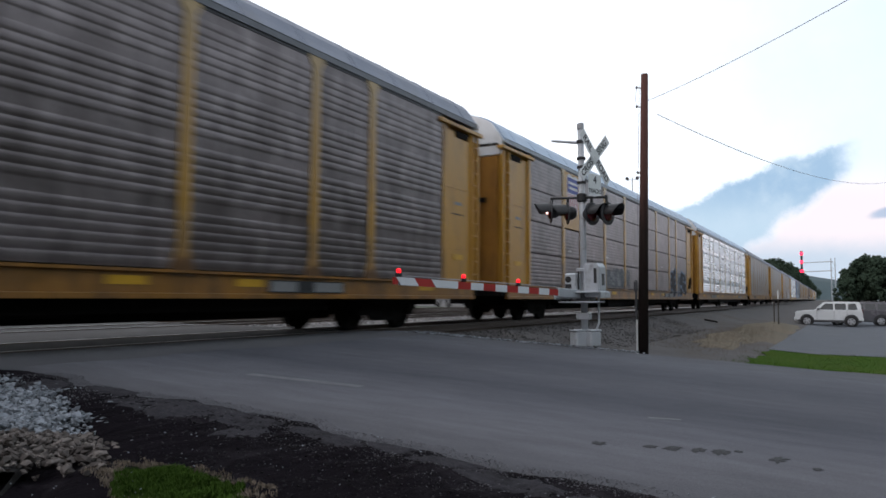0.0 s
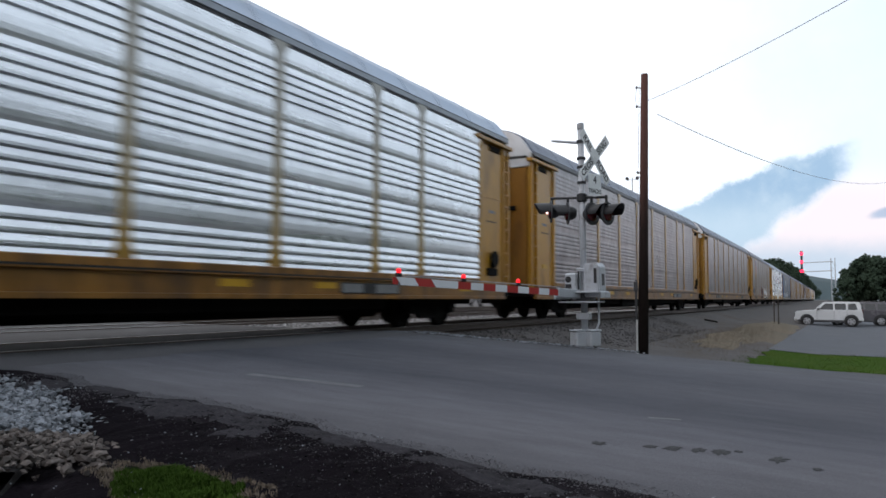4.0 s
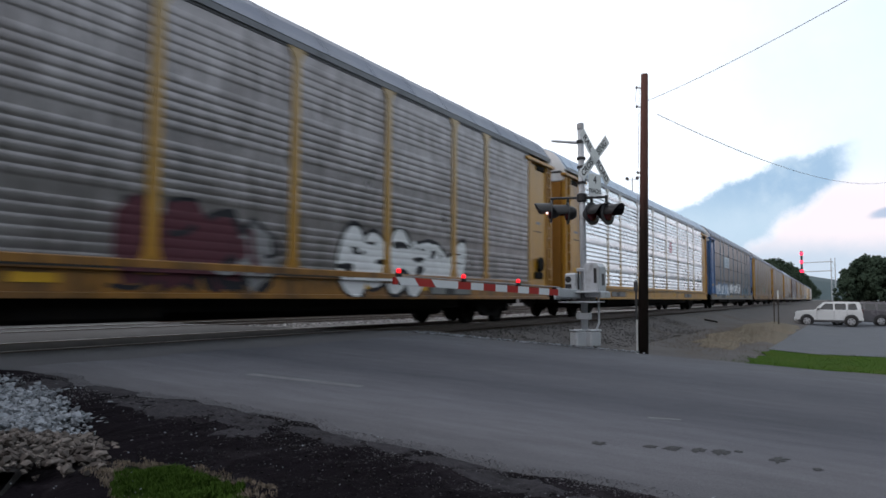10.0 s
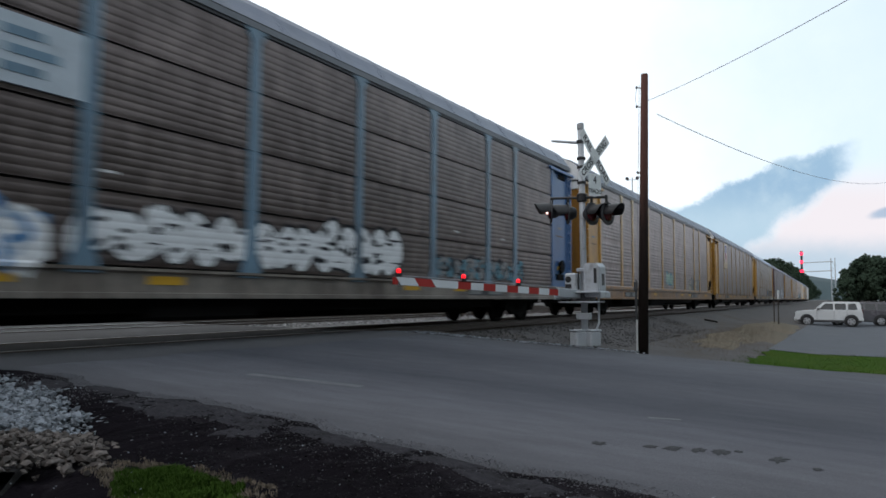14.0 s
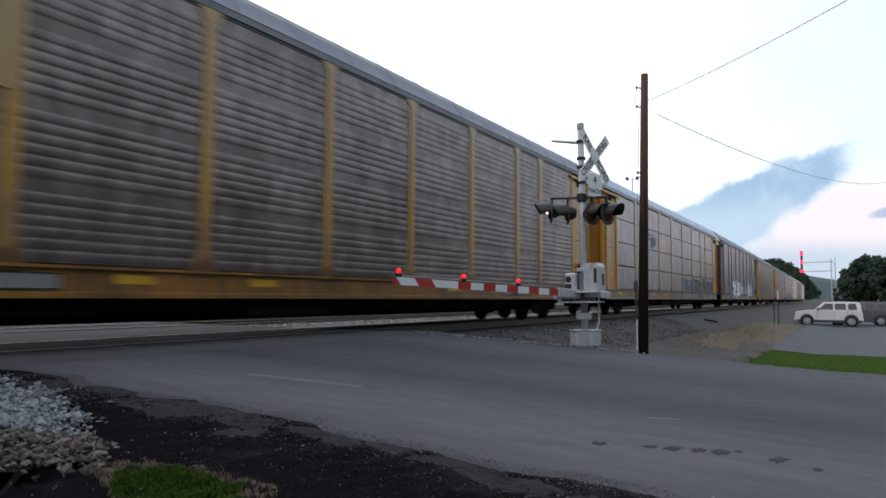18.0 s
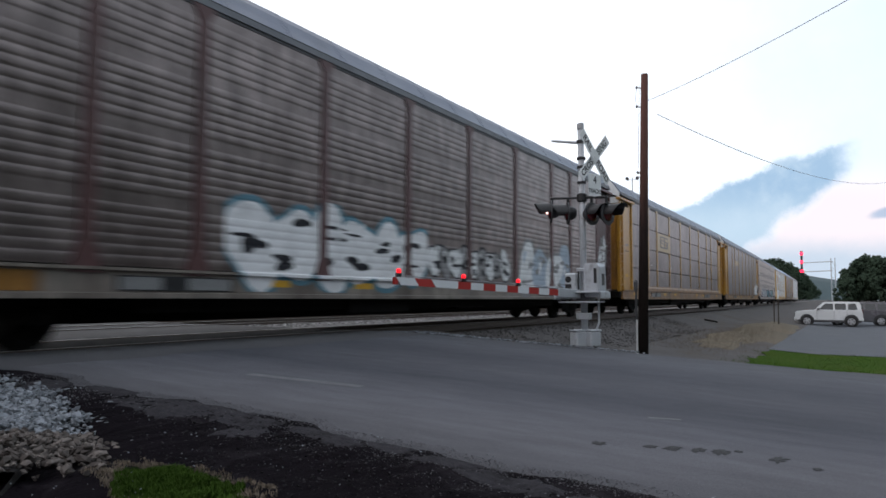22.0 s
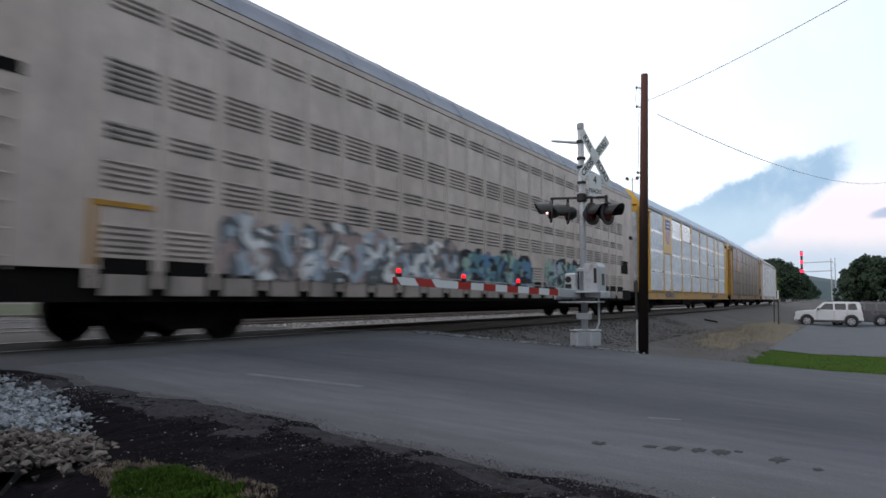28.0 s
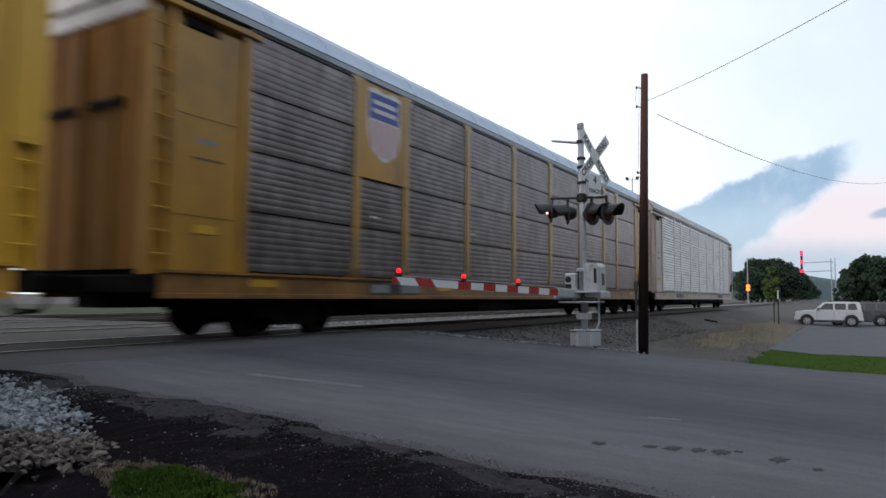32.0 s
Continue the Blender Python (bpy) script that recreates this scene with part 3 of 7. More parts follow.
def gravel_z(x, y):
    return ground_z(x, y) + 0.07 * smooth01(3.5 - x - 0.3 * max(0.0, -3.8 - y), 0, 0.9) * smooth01(y, -7.3, -5.6)


# the near left corner's shadowed look is put into the bed's colour
GRAVEL_BED = mat("gravel_bed_dark", (0.032, 0.029, 0.029), 0.95, var=0.5, scale=6, fine=30, bump=1.0, dirt=(0.03, 0.028, 0.03), dirt_amount=0.4, spec=0.1)
rnd = random.Random(3)
spots = []
while len(spots) < 24000:
    x, y = rnd.uniform(0.5, 3.7), rnd.uniform(-7.0, -2.0)
    edge = 3.95 - 0.1 * max(0.0, -3.5 - y) - 0.145 * max(0.0, -3.5 - y) ** 2 - x
    thick = smooth01(edge + 0.9 * noise.noise(Vector((x * 2.2, y * 2.2, 4))), 0.0, 0.9) * (0.05 + 0.95 * smooth01(y + x - 2.5 + 0.5 * noise.noise(Vector((x * 3, y * 3, 6))), -6.75, -5.75))
    if in_gravel(x, y) and rnd.random() < 0.04 + thick:
        r = rnd.choice((0.014, 0.018, 0.024, 0.03, 0.04)) * rnd.uniform(0.75, 1.15)
        spots.append((x, y, gravel_z(x, y) + rnd.uniform(-0.01, 0.03), r))
scatter_stones("gravel_spill", [p for p in spots if p[0] + p[1] - 2.5 > -5.55 + 0.35 * noise.noise(p[:3])], STONE, "pale grey crushed stone spilled beside the road")
# stones turn darker and browner towards the foot of the spill
STONE_BROWN = mat("brown_stone", (0.125, 0.108, 0.1), 0.95, var=0.4, scale=8, fine=40, bump=0.5, dirt=(0.045, 0.036, 0.033), dirt_amount=0.5, spec=0.1, island=1.2)
scatter_stones("dusty_gravel", [p for p in spots if p[0] + p[1] - 2.5 <= -5.55 + 0.35 * noise.noise(p[:3])], STONE_BROWN, "darker brownish stones at the foot of the gravel spill")
m = Mesh().sheet([[(min(x, 3.45 - 0.2 * max(0.0, -3.5 - y) - 0.13 * max(0.0, -3.5 - y) ** 2), y, gravel_z(min(x, 3.45), y) - 0.012) for y in steps((max(-7.2, -4.1 - x), -2.6, 36))] for x in steps((0.4, 3.45, 30))])
tagged(new("gravel_bed", m.data("gravel_bed", GRAVEL_BED, smooth=True)), "darkened gravel bed under loose stones", "gravel", kind="structure")

spots = []
while len(spots) < 7000:
    s, a = ROAD_E + 0.3 + 22 * rnd.random() ** 1.6, rnd.uniform(-4.3, -1.3)
    z = -0.19 - max(0.0, -a - 1.75) * 0.35 if a < -1.6 else -0.19
    p = on_track(s, a, max(z, ground_z(s, a)) + 0.005)
    spots.append((p.x, p.y, p.z, rnd.uniform(0.018, 0.04)))
scatter_stones("shoulder_ballast", spots, BALLAST_STONE, "dull grey-brown ballast stones on the track shoulder")
spots = []
while len(spots) < 4500:
    s, a = ROAD_E + 0.1 + 30 * rnd.random() ** 1.5, rnd.uniform(1.5, 3.2)
    p = on_track(s, a, -0.2 + 0.17 * smooth01(a, 1.4, 2.2) - 0.1 * smooth01(a, 2.9, 3.3))
    spots.append((p.x, p.y, p.z + rnd.uniform(-0.01, 0.02), rnd.uniform(0.02, 0.045)))
scatter_stones("yard_stones", spots, STONE_PALE, "pale crushed stones between the first two tracks")
spots = []
while len(spots) < 900:
    x, y = ROAD_E + 0.1 + abs(rnd.gauss(0, 0.35)), rnd.uniform(-6.6, -1.2)
    spots.append((x, y, ground_z(x, y) + 0.02, rnd.uniform(0.012, 0.032)))
scatter_stones("edge_stones", spots, STONE, "pale stones along the far edge of the road")
spots = []
while len(spots) < 700:
    x, y = rnd.uniform(1.5, 4.2), rnd.uniform(-9.5, -4.0)
    if not in_gravel(x, y) and x < 4.0:
        spots.append((x, y, road_z(y) + 0.01, rnd.choice((0.003, 0.004, 0.005, 0.006, 0.009)) * rnd.uniform(0.7, 1.2)))
scatter_stones("scattered_pebbles", spots, STONE, "few pale pebbles scattered on dark soil")

# dark soil shoulder between gravel and road
def soil_edge(y):
    return ROAD_W + 0.12 + 0.22 * noise.noise(Vector((y * 1.1, 3.3, 0))) + 0.1 * noise.noise(Vector((y * 4.3, 1.3, 0)))


def soil_line(y):
    return soil_edge(y) - 0.2 * smooth01(-y, 7.0, 9.5)


def soil_z(x, y):
    d = soil_line(y) - x
    lump = 0.03 * noise.noise(Vector((x * 2.5, y * 2.5, 8))) + 0.022 * noise.noise(Vector((x * 8, y * 8, 3))) + 0.012 * noise.noise(Vector((x * 22, y * 22, 5)))
    return road_z(y) + 0.012 * smooth01(d, 0, 0.08) + 0.003 + lump * smooth01(d, 0, 0.3) - 0.03 * smooth01(d, 1.0, 2.2) - 0.07 * smooth01(3.75 - 0.1 * max(0.0, -3.5 - y) - 0.145 * max(0.0, -3.5 - y) ** 2 - x, 0.0, 0.35) * smooth01(y, -7.2, -6.6)


m = Mesh()
soil_cols = []
for y in steps((-14, -9, 40), (-9, -2.2, 230)):
    e = soil_line(y)
    soil_cols.append([(e - (0.0 if k == 0 else 0.055 * k ** 1.15), y, soil_z(e - (0.0 if k == 0 else 0.055 * k ** 1.15), y)) for k in range(40)])
m.sheet(soil_cols)
tagged(new("soil_shoulder", m.data("soil_shoulder", SOIL, smooth=True)), "dark damp soil and broken asphalt along the road edge", "soil", kind="structure")


# slabs of old broken asphalt in the soil
slabs = [(3.62, -5.0, 0.24, 0.34), (3.7, -5.75, 0.22, 0.3), (3.42, -6.3, 0.17, 0.15), (3.72, -7.3, 0.08, 0.2), (3.74, -5.35, 0.16, 0.3), (3.66, -6.15, 0.15, 0.24), (3.7, -6.7, 0.12, 0.26), (3.52, -5.45, 0.18, 0.2), (3.6, -7.0, 0.09, 0.16), (3.62, -7.75, 0.1, 0.24), (3.5, -8.25, 0.12, 0.26), (3.42, -8.8, 0.12, 0.24), (3.8, -4.3, 0.12, 0.3), (3.6, -3.6, 0.16, 0.3)]
for k, (x, y, rx, ry) in enumerate(slabs):
    tagged(blob_patch("asphalt_slab", x, y, rx, ry, lambda a, b: soil_z(a, b), SLAB, 0.004 + 0.0007 * k, 70 + k, n=56, rings=7, ragged=0.75), "flat grey slab of broken asphalt in the soil", "asphalt slab", "broken slabs")
GRIT = mat("road_edge_grit", (0.11, 0.107, 0.116), 0.95, var=0.3, scale=6, fine=50, bump=0.4, spec=0.1, island=0.9)
CRUMB = mat("soil_crumbs", (0.02, 0.018, 0.02), 0.95, var=0.4, scale=8, fine=50, bump=0.5, spec=0.1, island=1.4)
clods = []
rnd = random.Random(17)
while len(clods) < 5000:
    y = rnd.uniform(-9.6, -3.2)
    x = soil_edge(y) - 0.35 * smooth01(-y, 7.0, 9.5) - 0.16 - rnd.random() ** 1.2 * 1.5
    if not in_gravel(x, y):
        clods.append((x, y, soil_z(x, y) + 0.002, rnd.choice((0.003, 0.005, 0.007, 0.012)) * rnd.uniform(0.6, 1.3)))
scatter_stones("soil_clods", clods, CRUMB, "small dark crumbs of soil and tar")

grit = []
while len(grit) < 14000:
    y = rnd.uniform(-10.0, -3.0)
    x = soil_edge(y) - 0.2 * smooth01(-y, 7.0, 9.5) - abs(rnd.gauss(0.0, 0.34)) + 0.16
    grit.append((x, y, max(road_z(y), soil_z(x, y)) + 0.002, rnd.choice((0.002, 0.003, 0.003, 0.006)) * rnd.uniform(0.7, 1.3)))
scatter_stones("road_grit", grit, GRIT, "grey grit and crumbs along the ragged road edge")


# ---- grass ----
def grass_patch(name, spots, height, material, label):
    rnd = random.Random(11)
    vs, fs = [], []
    for x, y, z in spots:
        h, a = height * rnd.uniform(0.5, 1.3), rnd.uniform(0, 6.28)
        lean = rnd.uniform(0.1, 0.7) * h
        w = 0.0022 * rnd.uniform(0.7, 1.6) * (1 + height * 6)
        ca, sa = math.cos(a), math.sin(a)
        n = len(vs)
        vs += [(x - w * sa, y + w * ca, z), (x + w * sa, y - w * ca, z), (x + lean * 0.35 * ca - w * 0.7 * sa, y + lean * 0.35 * sa + w * 0.7 * ca, z + h * 0.6),
               (x + lean * 0.35 * ca + w * 0.7 * sa, y + lean * 0.35 * sa - w * 0.7 * ca, z + h * 0.6), (x + lean * ca, y + lean * sa, z + h)]
        fs += [(n, n + 1, n + 3, n + 2), (n + 2, n + 3, n + 4)]
    me = bpy.data.meshes.new(name)
    me.from_pydata(vs, [], fs)
    me.materials.append(material)
    return tagged(new(name, me), label, "grass", kind="stuff")


def tuft_z(x, y):
    return max(ground_z(x, y), soil_z(x, y)) - 0.004


rnd = random.Random(5)
spots, fringe = [], []
while len(spots) < 15000:
    x, y = rnd.uniform(1.3, 3.2), rnd.uniform(-7.8, -6.0)
    d = ((x - 2.35 - 0.02 * (y + 6.94)) / 0.22) ** 2 + ((y + 6.94) / 0.46) ** 2 + 0.55 * noise.noise(Vector((x * 3, y * 3, 0))) + 0.5 * noise.noise(Vector((x * 11, y * 11, 3)))
    if d < 1 and not (d > 0.45 and rnd.random() < 0.5 * d * (0.5 + noise.noise(Vector((x * 6, y * 6, 1))))):
        spots.append((x, y, tuft_z(x, y)))
    elif d < 1.9 + 1.9 * noise.noise(Vector((x * 4, y * 4, 9))) and rnd.random() < 0.26 - 0.08 * (d - 1) + 0.5 * noise.noise(Vector((x * 14, y * 14, 5))):
        fringe.append((x, y, tuft_z(x, y)))
STRAW = mat("straw", (0.17, 0.135, 0.105), 0.9, var=0.4, scale=4, fine=20, spec=0.1)
TUFT = mat("tuft_grass", (0.036, 0.07, 0.012), 0.8, var=0.4, scale=3, fine=14, bump=0.2, spec=0.02)
grass_patch("grass_tuft", spots, 0.028, TUFT, "short green grass tuft on the dark roadside soil")
grass_patch("dry_grass_fringe", fringe, 0.022, STRAW, "dry straw-coloured grass edge round a green tuft")

m = Mesh().sheet([[(x, y, ground_z(x, y) + 0.03) for y in steps((-16, -7.45 - 0.9 * smooth01(ROAD_E + 5.2 - x, 0, 3.5) + 0.3 * noise.noise(Vector((x, 0, 0))), 14))] for x in steps((ROAD_E + 1.3, 26.2, 40))])
tagged(new("grass_verge", m.data("grass_verge", GRASS, smooth=True)), "mown green grass verge between road and parking lot", "grass", kind="structure")
spots = []
while len(spots) < 20000:
    x, y = rnd.uniform(ROAD_E + 0.5, 26.4), rnd.uniform(-13.5, -6.9)
    if y < -7.3 - 0.7 * smooth01(ROAD_E + 5.2 - x, 0, 3.5) + 0.5 * noise.noise(Vector((x * 0.8, 2, 0))) + 0.5 * noise.noise(Vector((x * 4, y * 4, 7))):
        spots.append((x, y, ground_z(x, y) + 0.02))
grass_patch("verge_grass", spots, 0.04, GRASS, "mown green verge grass in front of the parking lot")
blob_patch("dry_grass_bank", 28.5, -5.7, 5.5, 0.75, ground_z, DRY_GRASS, 0.035, 2, ragged=0.5, turn=0.05)
tagged(bpy.data.objects["dry_grass_bank"], "straw-coloured dry grass on the bank", "grass", kind="structure")
blob_patch("dry_grass_far", 40, -6.2, 12, 1.3, ground_z, DRY_GRASS, 0.03, 5, ragged=0.5, turn=0.02)
tagged(bpy.data.objects["dry_grass_far"], "straw-coloured dry grass beside the parking lot", "grass", kind="structure")
spots = []
while len(spots) < 9000:
    x, y = rnd.gauss(31, 7), rnd.gauss(-5.7, 0.75)
    if x > 21:
        spots.append((x, y, ground_z(x, y) + 0.02))
grass_patch("dry_grass_blades", spots, 0.06, DRY_GRASS, "dry straw-coloured grass on the railway bank")


# ---- crossing signal with gate ----
def letters(text, size, material, parent, at, label=""):
    cu = bpy.data.curves.new("lettering", "FONT")
    cu.body, cu.size, cu.align_x, cu.align_y, cu.extrude, cu.offset = text, size, "CENTER", "CENTER", 0.001, size * 0.022
    tmp = bpy.data.objects.new("tmp", cu)
    scene.collection.objects.link(tmp)
    me = bpy.data.meshes.new_from_object(tmp.evaluated_get(bpy.context.evaluated_depsgraph_get()))
    bpy.data.objects.remove(tmp)
    me.materials.clear()
    me.materials.append(material)
    return part("lettering", me, None, parent, label, at=at)


MX, MY = 12.75, -5.51
MZ = -0.25
sig = thing("crossing_signal", "silver railway crossing mast with crossbuck, flashers and lowered gate", "crossing signal", at=Matrix.Translation((MX, MY, MZ)) @ pose(0, 0, 0, -0.75, -0.42, 0))
part("mast", Mesh().tube((0, 0, 0.1), (0, 0, 4.28), 0.062, 0.058, 16), ALU_PAINT, sig, smooth=True)
part("mast_cap", Mesh().lathe((0, 0, 4.22), (0, 0, 1), [(0, 0.07), (0.1, 0.07), (0.12, 0.05)], 14), ALU_PAINT, sig)
base = part("base", Mesh().tube((0, 0, -0.05), (0, 0, 0.36), 0.085, 0.08, 14), ALU_PAINT, sig, "silver painted mast foot")
for dx in (-1, 1):
    jb = part("base_box", Mesh().box(-0.13, 0.13, -0.106, 0.106, 0.0, 0.29, bevel=0.025), ALU_PAINT, base, "silver junction box at the mast foot", at=pose(dx * 0.068 - 0.03, -dx * 0.116 - 0.02, 0.05, 0, 0, -30))
    part("box_lid", Mesh().box(-0.145, 0.145, -0.112, 0.112, 0.285, 0.32, bevel=0.014), ALU_PAINT, jb)
    part("box_foot", Mesh().box(-0.05, 0.05, -0.05, 0.05, -0.08, 0.01), LAMP_BLACK, jb)
for a in range(4):
    part("bolt", Mesh().tube((0, 0, -0.06), (0, 0, 0.08), 0.018, n=6), STEEL, base, at=pose(0.16 * (1 if a % 2 else -1), 0.22 * (1 if a > 1 else -1), 0.0))
part("clamp_plate", Mesh().box(-0.03, 0.12, -0.13, 0.13, 0.56, 0.68, bevel=0.01), ALU_PAINT, sig, "small grey plate on the mast", at=pose(-0.08, 0, 0))
for z in (3.15, 3.45, 3.62, 3.95):
    part("band_clamp", Mesh().lathe((0, 0, z), (0, 0, 1), [(0, 0.07), (0.005, 0.085), (0.05, 0.085), (0.055, 0.07)], 14), LAMP_BLACK, sig)

# crossbuck faces along the road, away from the line
CB = Matrix.Translation((0, -0.08, 0)) @ pose(-0.05, -0.2, 3.63, 90, 0, 0) @ pose(0, 0, 0, 0, -17, 0)
buck = part("crossbuck", Mesh().box(-0.02, 0.02, -0.02, 0.02, -0.02, 0.02), SIGN_WHITE, sig, "white crossbuck sign with black letters", at=CB)
for ang, word in ((43, "CROSSING"), (-47, "RAILROAD")):
    z = 0.0 if ang > 0 else 0.012
    bl = part("blade", Mesh().box(-0.61, 0.61, -0.1, 0.1, -0.003, 0.003, bevel=0.002), SIGN_WHITE, buck, at=pose(0, 0, z, 0, 0, ang))
    half = len(word) // 2
    for txt, x in ((word[:half], -0.33), (word[half:], 0.33)):
        letters(txt, 0.17, SIGN_BLACK, buck, pose(0, 0, z + 0.005, 0, 0, ang) @ pose(x, 0, 0))
count = part("track_count_plate", Mesh().box(-0.2, 0.2, -0.22, 0.21, -0.003, 0.003, bevel=0.002), SIGN_WHITE, sig, "white plate reading 4 tracks", at=CB @ pose(0, -0.53, -0.006))
letters("4", 0.2, SIGN_BLACK, count, pose(0, 0.09, 0.005))
letters("TRACKS", 0.112, SIGN_BLACK, count, pose(0, -0.12, 0.005))

# cross arm and four flashers, two to each side of the road
part("cross_arm", Mesh().tube((0, -0.5, 2.86), (0, 0.64, 2.92), 0.025, n=8), LAMP_BLACK, sig)
part("arm_hub", Mesh().lathe((0, 0, 2.8), (0, 0, 1), [(0, 0.07), (0.02, 0.1), (0.15, 0.1), (0.17, 0.07)], 12), LAMP_BLACK, sig)
part("light_bracket", Mesh().tube((0.0, 0.0, 3.95), (-0.1, 0.56, 4.04), 0.03, 0.022, 8), ALU_PAINT, sig, "short pipe arm near the mast top")


def flasher(x, y, z, turn, lit):
    m = pose(x, y, z, 0, 0, turn)
    f = part("flasher", Mesh().lathe((0, 0, 0), (0, 1, 0), [(-0.02, 0.22), (0, 0.22), (0.004, 0.215)], 24), LAMP_GREY, sig, "black round flasher with long hood", at=m)
    part("housing", Mesh().lathe((0, 0, 0), (0, 1, 0), [(0, 0.14), (0.08, 0.13), (0.15, 0.09), (0.16, 0.04)], 16), LAMP_BLACK, f)
    part("lens", Mesh().lathe((0, 0, 0), (0, -1, 0), [(0.02, 0.15), (0.05, 0.14), (0.07, 0.09), (0.075, 0.02)], 18), DIM_RED, f, "dark red glass lens", smooth=True)
    if lit:
        part("lamp_bulb", Mesh().lathe((0, -0.06, 0), (0, -1, 0), [(-0.02, 0.045), (0.0, 0.055), (0.03, 0.05), (0.05, 0.02)], 12), CLEAR_GLOW, f, "glowing pale red lamp", smooth=True)
    hood = Mesh()
    cols = []
    for r, back in ((0.168, 1), (0.162, 0)):
        for d in (0, 1):
            cols.append([(r * math.sin(a), -0.02 - (0.31 * (0.3 + 0.7 * math.cos(a / 1.6)) if d else 0), r * math.cos(a)) for a in [-1.75 + 3.5 * i / 16 for i in range(17)]])
    hood.sheet(cols[:2]).sheet(cols[2:])
    part("hood", hood, LAMP_BLACK, f)
    return f


flasher(-0.02, -0.19, 2.56, -20, 0)
flasher(0.02, -0.48, 2.55, -16, 0)
flasher(-0.02, 0.62, 2.66, 208, 2)
flasher(0.02, 0.29, 2.61, 208, 0)
for y, z in ((-0.48, 2.56), (-0.19, 2.57), (0.29, 2.62), (0.62, 2.67)):
    part("flasher_stem", Mesh().tube((0.0, y, z + 0.1), (0.0, y * 0.98, 2.9), 0.028, n=8), LAMP_BLACK, sig)

# gate mechanism and arm
mech = part("gate_mechanism", Mesh().sweep([(-0.36, 1.06), (-0.33, 0.98), (-0.1, 0.98), (-0.07, 1.02), (-0.07, 1.58), (-0.11, 1.62), (-0.31, 1.62), (-0.36, 1.55)], -0.2, 0.2), ALU_PAINT, sig, "silver gate mechanism housing")
part("mechanism_door", Mesh().box(-0.17, 0.17, -0.375, -0.358, 1.08, 1.54, bevel=0.008), ALU_PAINT, mech)
part("mechanism_side", Mesh().box(-0.215, -0.198, -0.33, -0.1, 1.08, 1.6, bevel=0.006), ALU_PAINT, mech)
part("mechanism_vent", Mesh().box(-0.222, -0.21, -0.32, -0.265, 1.24, 1.52, bevel=0.004), LAMP_BLACK, mech)
part("mechanism_window", Mesh().box(-0.08, 0.08, -0.38, -0.372, 1.2, 1.42, bevel=0.004), LAMP_BLACK, mech)
for y in (-0.062, 0.058):
    part("guide_rod", Mesh().tube((-0.14, y, 1.08), (-0.14, y, 1.5), 0.014, n=8), LAMP_BLACK, sig)
part("mast_clamp", Mesh().box(-0.16, 0.08, -0.09, 0.09, 1.46, 1.53, bevel=0.012), ALU_PAINT, sig)
box2 = part("control_box", Mesh().box(-0.16, 0.12, 0.09, 0.33, 1.1, 1.44, bevel=0.03), ALU_PAINT, sig, "small silver control box")
part("box_window", Mesh().lathe((-0.16, 0.25, 1.32), (-1, 0, 0), [(0, 0.06), (0.012, 0.06), (0.014, 0.05)], 14), LAMP_BLACK, box2)
part("box_slot", Mesh().box(-0.17, -0.15, 0.19, 0.31, 1.14, 1.23, bevel=0.004), LAMP_BLACK, box2)
part("counterweight_bracket", Mesh().box(-0.25, 0.3, -0.42, -0.38, 0.96, 1.08, bevel=0.01), ALU_PAINT, sig)
part("arm_bracket", Mesh().box(-0.6, 0.3, 0.34, 0.38, 0.94, 1.12, bevel=0.01), ALU_PAINT, sig)
part("saddle_plate", Mesh().box(-0.4, 0.25, -0.4, 0.4, 1.06, 1.095, bevel=0.008), ALU_PAINT, sig)
part("lower_plate", Mesh().box(-0.36, 0.2, -0.34, 0.38, 0.875, 0.905, bevel=0.008), ALU_PAINT, sig)
part("pivot_block", Mesh().box(-0.2, 0.16, -0.18, 0.2, 0.9, 1.065, bevel=0.01), LAMP_GREY, sig, "dark pivot block between two plates")
part("pivot_bolt", Mesh().lathe((-0.2, 0.12, 0.98), (-1, 0, 0), [(0, 0.05), (0.03, 0.05), (0.04, 0.03)], 10), ALU_PAINT, sig)
part("conduit", Mesh().path([(0.1, -0.25, 1.0), (0.1, -0.25, 0.5), (0.08, -0.2, 0.36)], 0.022, 8), ALU_PAINT, sig)

ARM_A, ARM_B = Vector((12.3 - MX, -5.44 - MY, 0.80 - MZ)), Vector((8.0 - MX, -4.45 - MY, 0.985 - MZ))
ARM_DIR = (ARM_B - ARM_A).normalized()
ARM_LEN = (ARM_B - ARM_A).length
am = Matrix.Translation(ARM_A) @ ARM_DIR.to_track_quat("X", "Z").to_matrix().to_4x4()
arm = part("gate_arm", Mesh().box(-0.25, 0.5, -0.03, 0.03, -0.085, 0.085, bevel=0.012), ALU_PAINT, sig, "lowered gate arm with red and white stripes", at=am)
edges = [0.48 + 0.3 * k for k in range(10)] + [3.71, 4.06, ARM_LEN]
for k, (x, x1) in enumerate(zip(edges, edges[1:])):
    hw = 0.055
    sa, sb = (0.05 if x > 3.6 else 0.0), (0.05 if x1 > 3.6 else 0.0)
    vs = [(xa + (sl if z > 0 else -sl), y, z) for xa, sl in ((x, sa), (x1, sb)) for y in (-0.02 - 0.004 * (k % 2), 0.02 + 0.004 * (k % 2)) for z in (-hw, hw)]
    part("stripe", Mesh().add(vs, [(0, 1, 3, 2), (4, 6, 7, 5), (0, 4, 5, 1), (2, 3, 7, 6), (0, 2, 6, 4), (1, 5, 7, 3)]), GATE_RED if k % 2 == 0 else GATE_WHITE, arm)
